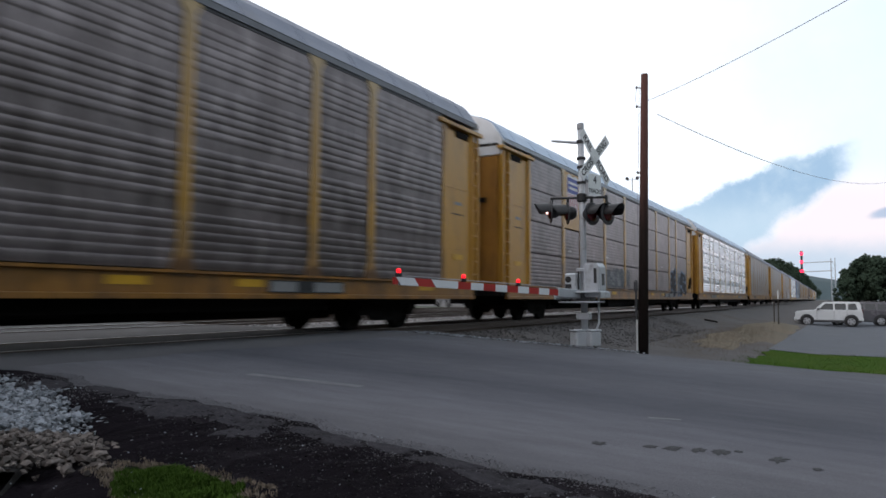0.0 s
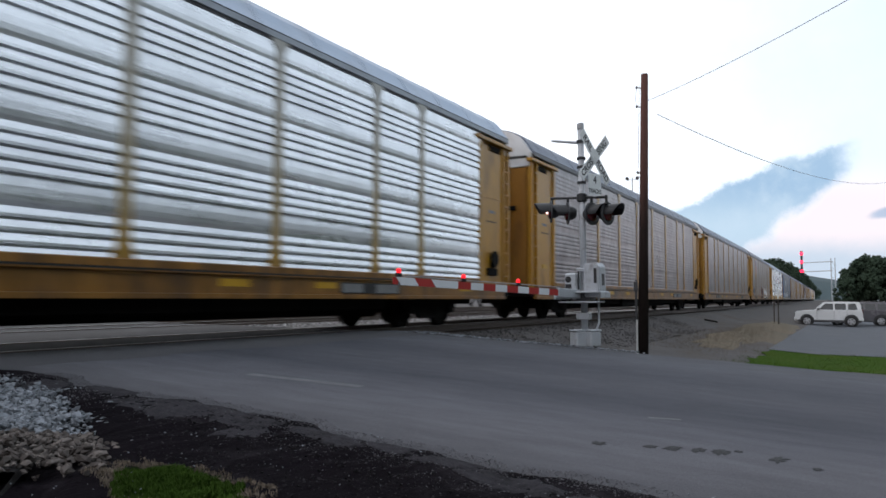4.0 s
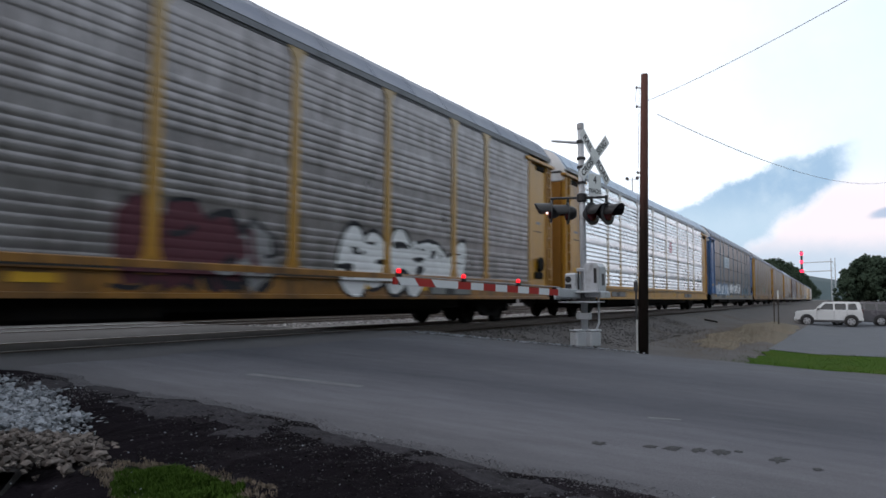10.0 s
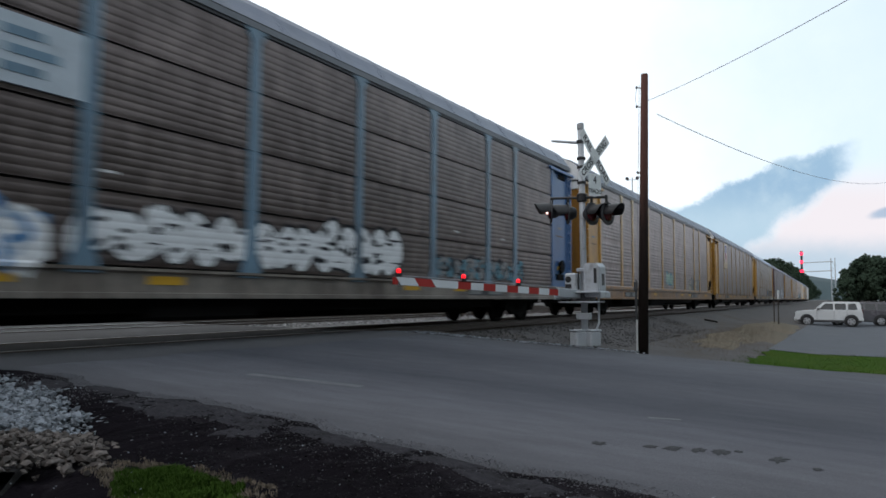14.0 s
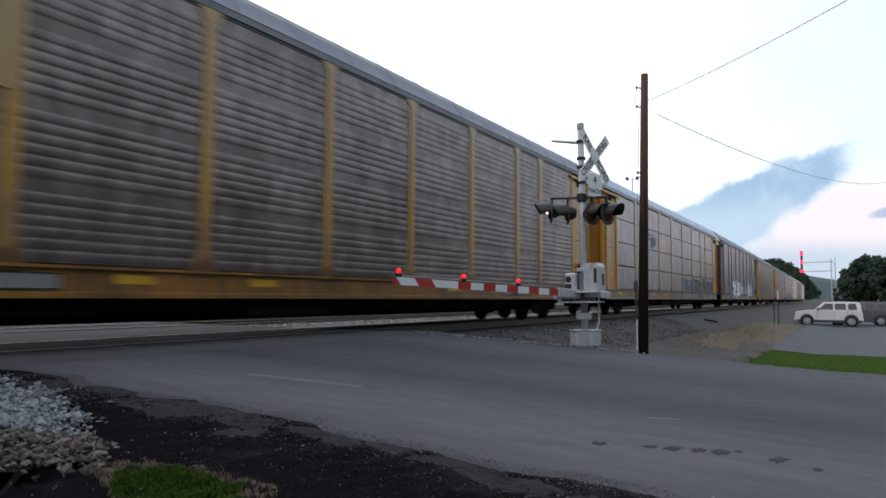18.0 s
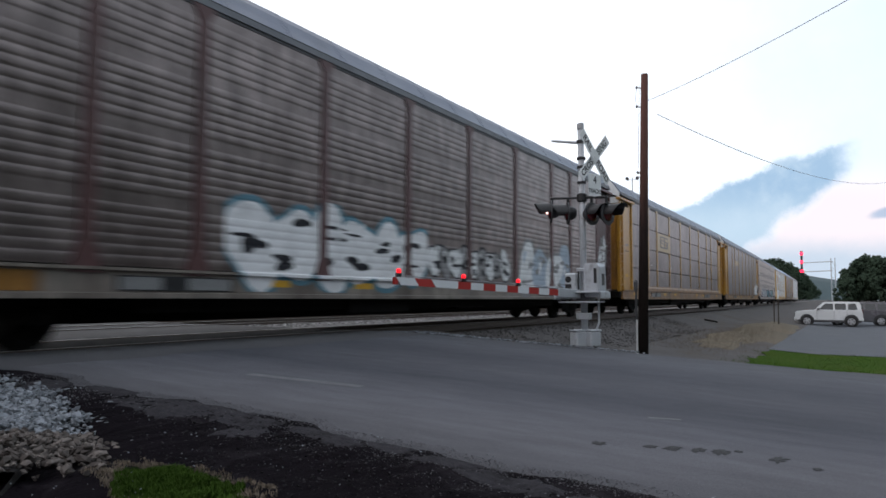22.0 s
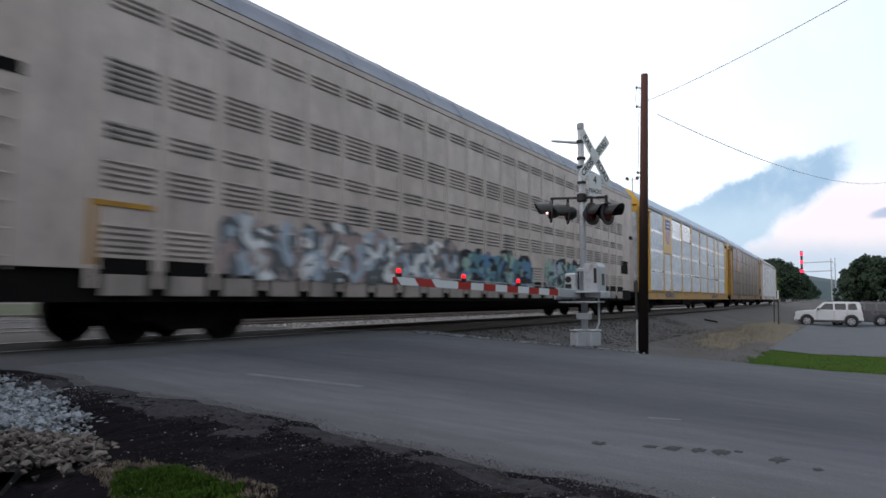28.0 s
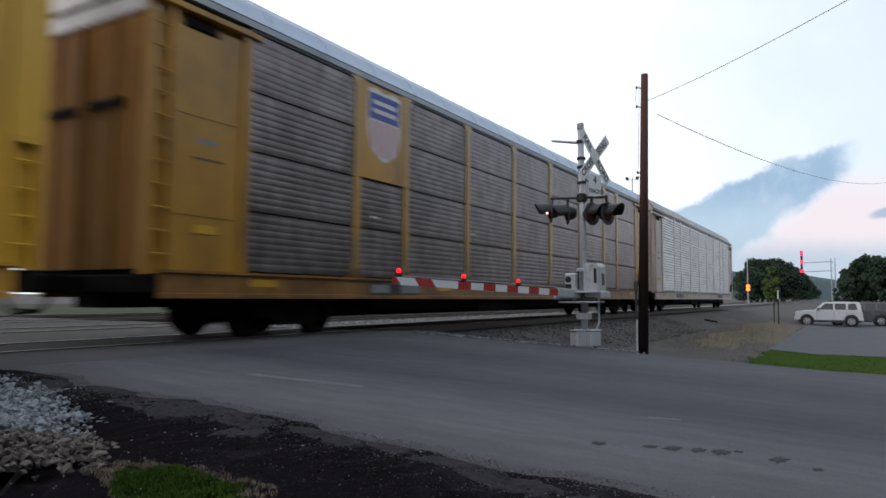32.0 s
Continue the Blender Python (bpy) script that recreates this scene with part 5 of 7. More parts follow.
def graffiti(car, x0, x1, z0, z1, colours, seed, label, strokes=4, weight=0.2, tiers=1, bubble=False):
    """Sprayed mural of overlapping patches, dark edges and pale wedges, lying on the ribs; it spells nothing."""
    r = random.Random(seed)
    m = Mesh()
    relief = RELIEF[tiers]
    h = z1 - z0
    n = max(3, int((x1 - x0) / (h * 0.5)))
    w = (x1 - x0) / n
    tints = len(colours) - 1
    fills = tints - (1 if colours[-1] is S_BLACK and tints > 1 else 0)

    def patch(cx, cz, rx, rz, lift, slot, sides=11):
        pts = []
        for i in range(sides):
            a = 6.28318 * i / sides
            q = r.uniform(0.62, 1.12)
            pts.append((min(x1 + 0.1, max(x0 - 0.1, cx + rx * q * math.cos(a))), min(z1, max(z0, cz + rz * q * math.sin(a)))))
        lay_on_ribs(m, pts, relief, lift, slot)

    def bubble_shape(cx, cz, rx, rz, a0, a1, lean, lift, slot):
        pts = []
        for i in range(26):
            a = 6.28318 * i / 26
            q = 1 + 0.16 * math.sin(2 * a + a0) + 0.1 * math.sin(3 * a + a1)
            dx, dz = rx * q * math.cos(a), rz * q * math.sin(a)
            pts.append((min(x1 + 0.1, max(x0 - 0.1, cx + dx + lean * dz)), min(z1, max(z0, cz + dz))))
        lay_on_ribs(m, pts, relief, lift, slot)

    for k in range(n if bubble else 0):
        cx, cz = x0 + w * (k + 0.5), z0 + h * r.uniform(0.44, 0.5)
        a0, a1, lean, tall = r.uniform(0, 6.3), r.uniform(0, 6.3), r.uniform(-0.2, 0.3), r.uniform(0.86, 1.0)
        fill = 1 + k % fills
        up = 0.0005 * (k % 3)
        bubble_shape(cx, cz, w * 0.72, h * 0.52 * tall, a0, a1, lean, 0.003 + up, 0)
        bubble_shape(cx, cz, w * 0.63, h * 0.45 * tall, a0, a1, lean, 0.0052 + up, fill)
        for q in range(strokes):
            ox, oz = cx + w * r.uniform(-0.3, 0.3), cz + h * r.uniform(-0.26, 0.28) * tall
            flat = r.uniform(0.25, 0.8)
            bubble_shape(ox, oz, weight * h * (0.3 + 1.7 * flat), weight * h * (0.9 - flat), r.uniform(0, 6), r.uniform(0, 6), lean, 0.0076 + 0.0004 * q, tints if colours[-1] is S_BLACK else 0)
        for q in range(2):
            ox, oz = cx + w * r.uniform(-0.4, 0.4), cz + h * r.uniform(-0.05, 0.36) * tall
            bubble_shape(ox, oz, 0.05 * h, r.uniform(0.04, 0.14) * h, 0, 0, lean, 0.0094, 1 + (k + q) % fills)
    for k in range(0 if bubble else n):
        cx = x0 + w * (k + 0.5)
        tall = r.uniform(0.75, 1.0)
        patch(cx, z0 + h * 0.5 * tall, w * 0.95, h * 0.58 * tall, 0.003 + 0.0004 * (k % 2), 0, 15)
        patch(cx, z0 + h * 0.5 * tall, w * 0.82, h * 0.5 * tall, 0.005 + 0.0004 * (k % 3), 1 + k % tints, 15)
        for q in range(strokes):
            ang = r.uniform(-1.2, 1.2) + (1.57 if r.random() < 0.6 else 0.2)
            ln = h * r.uniform(0.25, 0.6)
            ox, oz = cx + r.uniform(-0.45, 0.45) * w, z0 + h * r.uniform(0.2, 0.75) * tall
            bow = r.uniform(-0.3, 0.3) * h
            wide = weight * h * r.uniform(0.35, 0.9)
            spine = [(ox + math.cos(ang) * ln * (i / 6 - 0.5) - math.sin(ang) * bow * math.sin(3.14 * i / 6), oz + math.sin(ang) * ln * (i / 6 - 0.5) + math.cos(ang) * bow * math.sin(3.14 * i / 6)) for i in range(7)]
            spine = [(a, min(z1 - 0.04, max(z0 + 0.04, b))) for a, b in spine]
            for (xa, za), (xb, zb) in zip(spine, spine[1:]):
                d = math.hypot(xb - xa, zb - za)
                if d < 0.01:
                    continue
                nx, nz = -(zb - za) / d * wide / 2, (xb - xa) / d * wide / 2
                ex, ez = (xb - xa) * 0.15, (zb - za) * 0.15
                lay_on_ribs(m, [(xa + nx - ex, za + nz - ez), (xb + nx + ex, zb + nz + ez), (xb - nx + ex, zb - nz + ez), (xa - nx - ex, za - nz - ez)], relief, 0.0068 + 0.0005 * q, 0 if q % 2 else 1 + (q // 2 + k) % tints)
    return tagged(part("graffiti", m, tuple(colours), car, label), kind="stuff")


def spray(name, col):
    return mat("spray_" + name, col, 0.65, var=0.3, scale=3, fine=18, bump=0.05, spec=0.2)


S_WHITE, S_PALE, S_BLACK = spray("white", (0.72, 0.72, 0.73)), spray("pale_blue", (0.36, 0.42, 0.5)), spray("black", (0.02, 0.02, 0.025))
S_GREEN, S_TEAL, S_BLUE = spray("sea_green", (0.3, 0.42, 0.37)), spray("teal", (0.1, 0.22, 0.28)), spray("blue", (0.1, 0.22, 0.4))
S_RED, S_GREY, S_CREAM = spray("dull_red", (0.095, 0.03, 0.04)), spray("grey", (0.24, 0.235, 0.24)), spray("cream", (0.36, 0.33, 0.27))


S_BOARD = spray("board_pale", (0.5, 0.55, 0.6))
S_SMOKE = spray("smoke", (0.12, 0.125, 0.135))
S_HAZE = spray("haze_blue", (0.13, 0.19, 0.27))
S_DUSTY = spray("dusty_pink", (0.36, 0.27, 0.26))


def shield(car, x, z, faded, big=1.0):
    w, h = 0.52 * big, 1.25 * big
    out = [(-w, h * 0.5), (-w * 0.55, h * 0.55), (0, h * 0.5), (w * 0.55, h * 0.55), (w, h * 0.5), (w, -h * 0.1), (w * 0.86, -h * 0.32), (w * 0.5, -h * 0.46), (0, -h * 0.54), (-w * 0.5, -h * 0.46), (-w * 0.86, -h * 0.32), (-w, -h * 0.1)]
    s = part("emblem", flat_shape([(x + a, z + b) for a, b in out], -1.535), SHIELD_WHITE, car, "faded blue, white and red shield emblem")
    part("emblem_field", flat_shape([(x - w * 0.92, z + h * 0.08), (x + w * 0.92, z + h * 0.08), (x + w * 0.92, z + h * 0.46), (x, z + h * 0.46), (x - w * 0.92, z + h * 0.46)], -1.541), SHIELD_BLUE, s)
    for k in range(2):
        part("emblem_bar", flat_shape([(x - w * 0.72, z + h * (0.17 + 0.13 * k)), (x + w * 0.72, z + h * (0.17 + 0.13 * k)), (x + w * 0.72, z + h * (0.235 + 0.13 * k)), (x - w * 0.72, z + h * (0.235 + 0.13 * k))], -1.547), SHIELD_WHITE, s)
    for k in range(5):
        xa = x - w * 0.8 + w * 0.36 * k
        part("emblem_stripe", flat_shape([(xa, z - h * (0.34 if k in (0, 4) else 0.47)), (xa + w * 0.16, z - h * (0.34 if k in (0, 4) else 0.47)), (xa + w * 0.16, z + h * 0.05), (xa, z + h * 0.05)], -1.541), SHIELD_RED, s)


def running_gear(car):
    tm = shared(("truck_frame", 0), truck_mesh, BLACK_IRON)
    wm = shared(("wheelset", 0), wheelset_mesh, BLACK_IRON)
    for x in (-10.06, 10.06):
        tr = part("truck", tm, None, car, "grimy cast steel truck, blackened for under-car shade", at=pose(x, 0, 0))
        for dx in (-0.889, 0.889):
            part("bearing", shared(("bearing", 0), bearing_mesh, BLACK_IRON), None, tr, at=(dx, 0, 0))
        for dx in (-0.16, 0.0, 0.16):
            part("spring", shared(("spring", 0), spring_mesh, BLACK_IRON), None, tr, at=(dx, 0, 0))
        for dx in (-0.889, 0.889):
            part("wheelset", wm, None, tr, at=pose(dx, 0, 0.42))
    for sx in (-1, 1):
        part("coupler", shared(("coupler", 0), lambda: Mesh().box(-0.45, 0.25, -0.09, 0.09, 0.78, 0.98, bevel=0.02).box(0.2, 0.62, -0.16, 0.14, 0.74, 1.02, bevel=0.05).path([(0.1, -0.4, 0.8), (0.35, -0.42, 0.45), (0.7, -0.3, 0.5)], 0.03, 6), BLACK_IRON),
             None, car, at=pose(sx * (HALF - 0.05), 0, 0, 0, 0, 0 if sx > 0 else 180))


def bay_parts():
    """The end door bay, 1.9 m long from x = 0 at the car's side: name and solid."""
    return (("door_leaf", Mesh().box(0.42, 1.78, -1.47, -1.40, 1.06, TOP - 0.22, bevel=0.012).box(0.5, 1.7, -1.482, -1.468, 1.9, 1.93).box(0.5, 1.7, -1.482, -1.468, 3.4, 3.43)),
            ("door_track_post", Mesh().box(0.36, 0.44, -1.52, -1.38, 1.04, TOP - 0.14, bevel=0.01)),
            ("bay_post", Mesh().box(1.74, 1.9, -1.525, -1.38, 1.04, TOP, bevel=0.012)),
            ("corner_post", Mesh().box(0.0, 0.1, -1.5, -1.36, 1.0, TOP - 0.14, bevel=0.01).box(0.1, 0.36, -1.42, -1.38, 1.02, TOP - 0.14)),
            ("header_notch", Mesh().box(0.55, 1.25, -1.5, -1.44, TOP - 0.36, TOP - 0.18, bevel=0.03)),
            ("header", Mesh().box(-0.12, 2.1, -1.57, -1.36, TOP - 0.14, TOP - 0.04, bevel=0.012)))


def end_leaf_mesh(sy):
    """One folding end door with pressed ribs, facing -x."""
    out = [(0.08, 0.03), (0.08, 1.34)]
    for y in (1.28, 0.72, 0.1):
        out += [(0.02, y + 0.05), (-0.02, y + 0.03), (-0.02, y - 0.03), (0.02, y - 0.05)]
    return Mesh().prism([(x, sy * y) for x, y in out], 1.08, TOP - 0.3)


def cap_mesh():
    pts = [(y * 0.97, z - 0.03) for y, z in ROOF_ARC] + [(1.44, TOP - 0.28), (-1.44, TOP - 0.28)]
    return Mesh().sweep(pts, -0.02, 0.16)


def auto_rack(label, panel=P_GREY, post=POST_PALE, door=YELLOW, sill=SILL_YELLOW, roof=ROOF_GREY, tiers=1, cap=CAP_WHITE, logo=None, slot=True, wheel=True, grooves=4, plain=0.36, leaf=None, bands=False, rail=None, low_rail=False, strip=False):
    post = POST_RUSTY if post is POST_PALE and not strip and panel is not P_GREY else post
    rail = rail or (RAIL_PALE if roof is ROOF_PALE else RAIL_GREY)
    leaf = leaf or (END_DOOR_SHADED if door is YELLOW else door)
    rib_slot = 0.026 if panel.name in ("panel_bright", "panel_silver", "panel_pale") and not bands else 0.0
    car = thing("autorack_car", label, "rail car", "cars of the train")
    key = (panel.name, post.name, door.name, sill.name, roof.name)
    part("roof", shared(("roof", roof.name), roof_mesh, roof), None, car, "curved grey steel roof")
    part("roof_rail", shared(("roof_rail", rail.name), roof_rail_mesh, rail, LAMP_BLACK), None, car, "pale grey steel angle along the eaves")
    part("body_core", shared(("body_core", 0), lambda: Mesh().box(-HALF + 0.25, HALF - 0.25, -1.38, 1.38, 1.0, TOP), INSIDE), None, car, "dark interior behind the panels")
    part("far_side_wall", shared(("far_side_wall", panel.name), lambda: Mesh().sweep([(-y, z) for y, z in louvre_profile(1.08, TOP, 24, 0.2, 0.03)], -HALF + 1.9, HALF - 1.9), panel), None, car, at=(0, 1.5, 0))
    for k in range(len(BAYS) - 1):
        xa, xb = BAYS[k], BAYS[k + 1]
        wd, cx = xb - xa - 0.02, (xa + xb) / 2
        if tiers == 1:
            low = logo and k == 1
            part("side_panel", shared(("side_panel", panel.name, round(wd, 2), 0, grooves, bool(low)), lambda: panel_mesh(wd, 1.10, 3.08 if low else TOP, 1, grooves, plain, 2 if low else 4, rib_slot), panel), None, car, at=(cx, -1.5, 0))
        else:
            for j in range(4):
                if logo and k == 1 and j >= 2:
                    continue
                pm = P_BRIGHT if bands and j == 3 and k in (2, 3) else panel
                part("side_panel", shared(("side_panel", pm.name, round(wd, 2), 1, grooves), lambda: panel_mesh(wd, 0.012, 0.965, 4, grooves + 4, 0.06, deep=0.0075 if bands else 0.0035), pm), None, car, at=(cx, -1.5, TIERS[j]))
                if bands and j and not (logo and k == 1 and j == 2) and (k, j) not in ((5, 1), (3, 3), (6, 1)):
                    part("bright_band", shared(("bright_band", round(wd, 2)), lambda: Mesh().box(-wd / 2, wd / 2, -0.016, 0.0, -0.065, 0.065, bevel=0.008), P_BRIGHT), None, car, "bright unpainted metal band", at=(cx, -1.5, TIERS[j]))
        # solid black strip that stands for the shade under the eaves
        part("eave_gap", shared(("eave_gap", round(wd, 2)), lambda: Mesh().box(-wd / 2, wd / 2, -0.012, 0.02, TOP + 0.002, TOP + 0.055), LAMP_BLACK), None, car, "black strip for the shade under the roof edge", at=(cx, -1.5, 0))
    for k, x in enumerate(BAYS[1:-1]):
        part("post", shared(("post", post.name), lambda: post_mesh(0.2, 1.0, TOP + 0.055, 0.13), post), None, car, at=(x, -1.5, 0))
    s = part("side_sill", shared(("side_sill", sill.name), lambda: Mesh().sweep([(-1.5, 0.67), (-1.42, 0.67), (-1.42, 1.08), (-1.56, 1.08), (-1.56, 1.04), (-1.5, 1.02), (-1.5, 0.75), (-1.53, 0.74), (-1.53, 0.67)], -HALF + 0.3, HALF - 0.3)
                                                   .sweep([(1.5, 0.67), (1.42, 0.67), (1.42, 1.08), (1.56, 1.08), (1.56, 1.04), (1.5, 1.02)], -HALF + 0.3, HALF - 0.3), sill), None, car, "rust-stained flat car side sill")
    if low_rail:
        part("bottom_rail", Mesh().sweep([(-1.45, 1.07), (-1.54, 1.08), (-1.54, 1.2), (-1.525, 1.27), (-1.53, 1.3), (-1.45, 1.31)], -HALF + 1.9, HALF - 1.9), sill, car, "yellow bottom rail under the side panels")
    if strip:
        part("bottom_strip", shared(("bottom_strip", sill.name), lambda: Mesh().sweep([(-1.45, 1.09), (-1.545, 1.092), (-1.545, 1.19), (-1.53, 1.205), (-1.45, 1.21)], -HALF + 1.9, HALF - 1.9).box(-HALF + 1.9, HALF - 1.9, -1.563, -1.45, 1.062, 1.088, 1), BOARD_PALE if strip == "pale" else sill, LAMP_BLACK), None, car, "dusty yellow strip along the foot of the panels")
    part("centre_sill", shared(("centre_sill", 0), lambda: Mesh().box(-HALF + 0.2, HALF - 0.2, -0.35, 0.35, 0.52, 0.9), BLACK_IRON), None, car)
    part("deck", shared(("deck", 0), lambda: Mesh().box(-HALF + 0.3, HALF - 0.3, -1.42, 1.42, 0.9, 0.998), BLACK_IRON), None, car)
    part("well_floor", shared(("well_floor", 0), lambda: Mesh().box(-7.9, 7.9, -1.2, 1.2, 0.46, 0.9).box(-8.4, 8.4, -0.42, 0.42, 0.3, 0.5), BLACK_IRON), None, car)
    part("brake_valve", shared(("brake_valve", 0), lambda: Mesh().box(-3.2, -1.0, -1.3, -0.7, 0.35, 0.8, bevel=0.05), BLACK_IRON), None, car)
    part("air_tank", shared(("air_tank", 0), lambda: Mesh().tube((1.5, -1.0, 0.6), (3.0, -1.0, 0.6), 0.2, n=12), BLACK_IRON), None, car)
    for sx in (-1, 1):
        m = pose(sx * -HALF, 0, 0) if sx > 0 else pose(HALF, 0, 0)
        flip = Matrix.Diagonal((sx, 1, 1, 1))
        d = part("end_door_bay", shared(("end_door_bay", door.name, sx), lambda: mirrored(Mesh().box(0.02, 1.88, -1.4, -1.37, 1.02, TOP - 0.1), sx), door), None, car, "end door bay of sheet steel", at=m)
        for pname, solid in bay_parts():
            pm = BLACK_IRON if pname == "header_notch" else door
            part(pname, shared((pname, pm.name, sx), lambda: mirrored(solid, sx), pm), None, d)
        for k, (za, zb, xa, xb) in enumerate(((2.75, 2.79, 0.8, 1.4), (3.0, 3.08, 0.9, 1.25))):
            part("stencil_bar", shared(("stencil_bar", k, sx), lambda: mirrored(Mesh().box(xa, xb, -1.474, -1.469, za, zb), sx), BAR_DARK if k == 0 else STENCIL), None, d)
        for k in range(4 if bands else 11):
            part("rung", shared(("rung", door.name, sx), lambda: mirrored(Mesh().tube((0.08, -1.5, 0), (0.38, -1.5, 0), 0.016, n=6), sx), door), None, d, at=(0, 0, 1.3 + 0.33 * k))
        if bands:
            part("ladder_recess", shared(("ladder_recess", sx), lambda: mirrored(Mesh().box(0.06, 0.42, -1.525, -1.5, 2.5, 2.58).box(0.06, 0.1, -1.525, -1.5, 1.1, 2.5).box(0.38, 0.42, -1.525, -1.5, 1.1, 2.5), sx), door), None, d, "short ladder frame at the car's corner")
            part("ladder_cover", shared(("ladder_cover", sx), lambda: mirrored(Mesh().box(0.0, 0.44, -1.5, -1.4, 2.56, TOP - 0.14, bevel=0.01), sx), door), None, d)
            for z0, x0, x1 in ((4.45, 0.62, 1.5), (4.7, 0.55, 0.95)):
                part("label_bar", shared(("label_bar", sx, z0), lambda: mirrored(Mesh().box(x0, x1, -1.476, -1.469, z0, z0 + 0.13), sx), SHIELD_WHITE), None, d, "white stencilled label bar")
        part("far_door_bay", shared(("far_door_bay", door.name, sx), lambda: mirrored(Mesh().box(0.0, 1.9, 1.38, 1.5, 1.02, TOP), sx), door), None, car, at=m)
        for sy in (-1, 1):
            e = part("end_door", shared(("end_door", (leaf or door).name, sx, sy), lambda: mirrored(end_leaf_mesh(sy), sx), leaf or door), None, car, "folding end door of sheet steel", at=m)
            if slot:
                part("door_slot", shared(("door_slot", sx, sy), lambda: mirrored(Mesh().box(-0.035, 0.03, min(sy * 0.15, sy * 0.95), max(sy * 0.15, sy * 0.95), 3.42, 3.56), sx), BLACK_IRON), None, e)
        part("end_cap", shared(("end_cap", cap.name, sx), lambda: mirrored(cap_mesh(), sx), cap), None, car, "pale end panel under the roof arch", at=m)
        part("cap_slit", shared(("cap_slit", sx), lambda: mirrored(Mesh().box(-0.032, -0.015, -1.36, 1.36, TOP - 0.02, TOP + 0.05), sx), BLACK_IRON if slot else GREY_SILL), None, car, "dark slit across the pale end panel", at=m)
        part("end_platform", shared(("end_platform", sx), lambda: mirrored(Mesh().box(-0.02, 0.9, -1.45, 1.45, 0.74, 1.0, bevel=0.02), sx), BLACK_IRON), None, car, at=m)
        part("bay_stencil", shared(("bay_stencil", sx), lambda: mirrored(Mesh().box(0.85, 1.3, -1.486, -1.47, 1.64, 1.77), sx), REFLECT), None, d, "yellow reflective label")
    if tiers == 4 and not bands:
        for x in (BAYS[3] + 0.3, BAYS[6] + 1.1, BAYS[7] + 0.9, BAYS[1] + 0.6):
            part("white_mark", shared(("white_mark", 0), lambda: Mesh().box(-0.13, 0.13, -1.518, -1.5, -0.018, 0.018), SHIELD_WHITE), None, car, "short white paint mark", at=(x, 0, 2.33))
    if wheel:
        m = Mesh().lathe((0, -1.53, 0), (0, -1, 0), [(0, 0.21), (0.03, 0.23), (0.05, 0.21)], 18).box(-0.35, 0.25, -1.53, -1.47, -0.45, -0.25, bevel=0.02).box(-0.08, 0.08, -1.53, -1.45, -0.3, 0.1)
        part("hand_brake", shared(("hand_brake", 0), lambda: m, BLACK_IRON), None, car, "dark hand brake wheel", at=(HALF - 1.05, 0, 1.75))
    for x in (-HALF + 2.3, -HALF + 8.2, -3.0, 3.4, HALF - 8.0, HALF - 2.6):
        part("sill_reflector", shared(("sill_reflector", 0), lambda: Mesh().box(-0.3, 0.3, -1.508, -1.5, 0.86, 0.98), REFLECT), None, s, "yellow reflective strip", at=(x, 0, 0))
    for x in (HALF - 6.6, -HALF + 6.2):
        part("data_plate", shared(("data_plate", 0), lambda: Mesh().box(-1.0, 1.0, -1.515, -1.5, 0.77, 0.98).box(-0.95, -0.3, -1.519, -1.514, 0.79, 0.96, 1).box(0.15, 0.95, -1.519, -1.514, 0.79, 0.96, 1), LAMP_BLACK, STENCIL), None, s, "black stencil plates with pale blocks", at=(x, 0, 0))
    if logo:
        xa, xb = BAYS[1], BAYS[2]
        cx = (xa + xb) / 2
        lp = part("logo_panel", Mesh().box(xa + 0.02 - cx, xb - 0.02 - cx, -1.53, -1.44, 3.1, TOP, bevel=0.006), YELLOW_BRIGHT if logo == "fresh" else BOARD_PALE if logo == "pale" else YELLOW, car, "yellow panel carrying an emblem", at=(cx, 0, 0))
        shield(car, cx, 4.25, logo == "faded", 1.12)
    running_gear(car)
    return car


def mirrored(m, sx):
    if sx < 0:
        m.v = [(-x, y, z) for x, y, z in m.v]
    return m


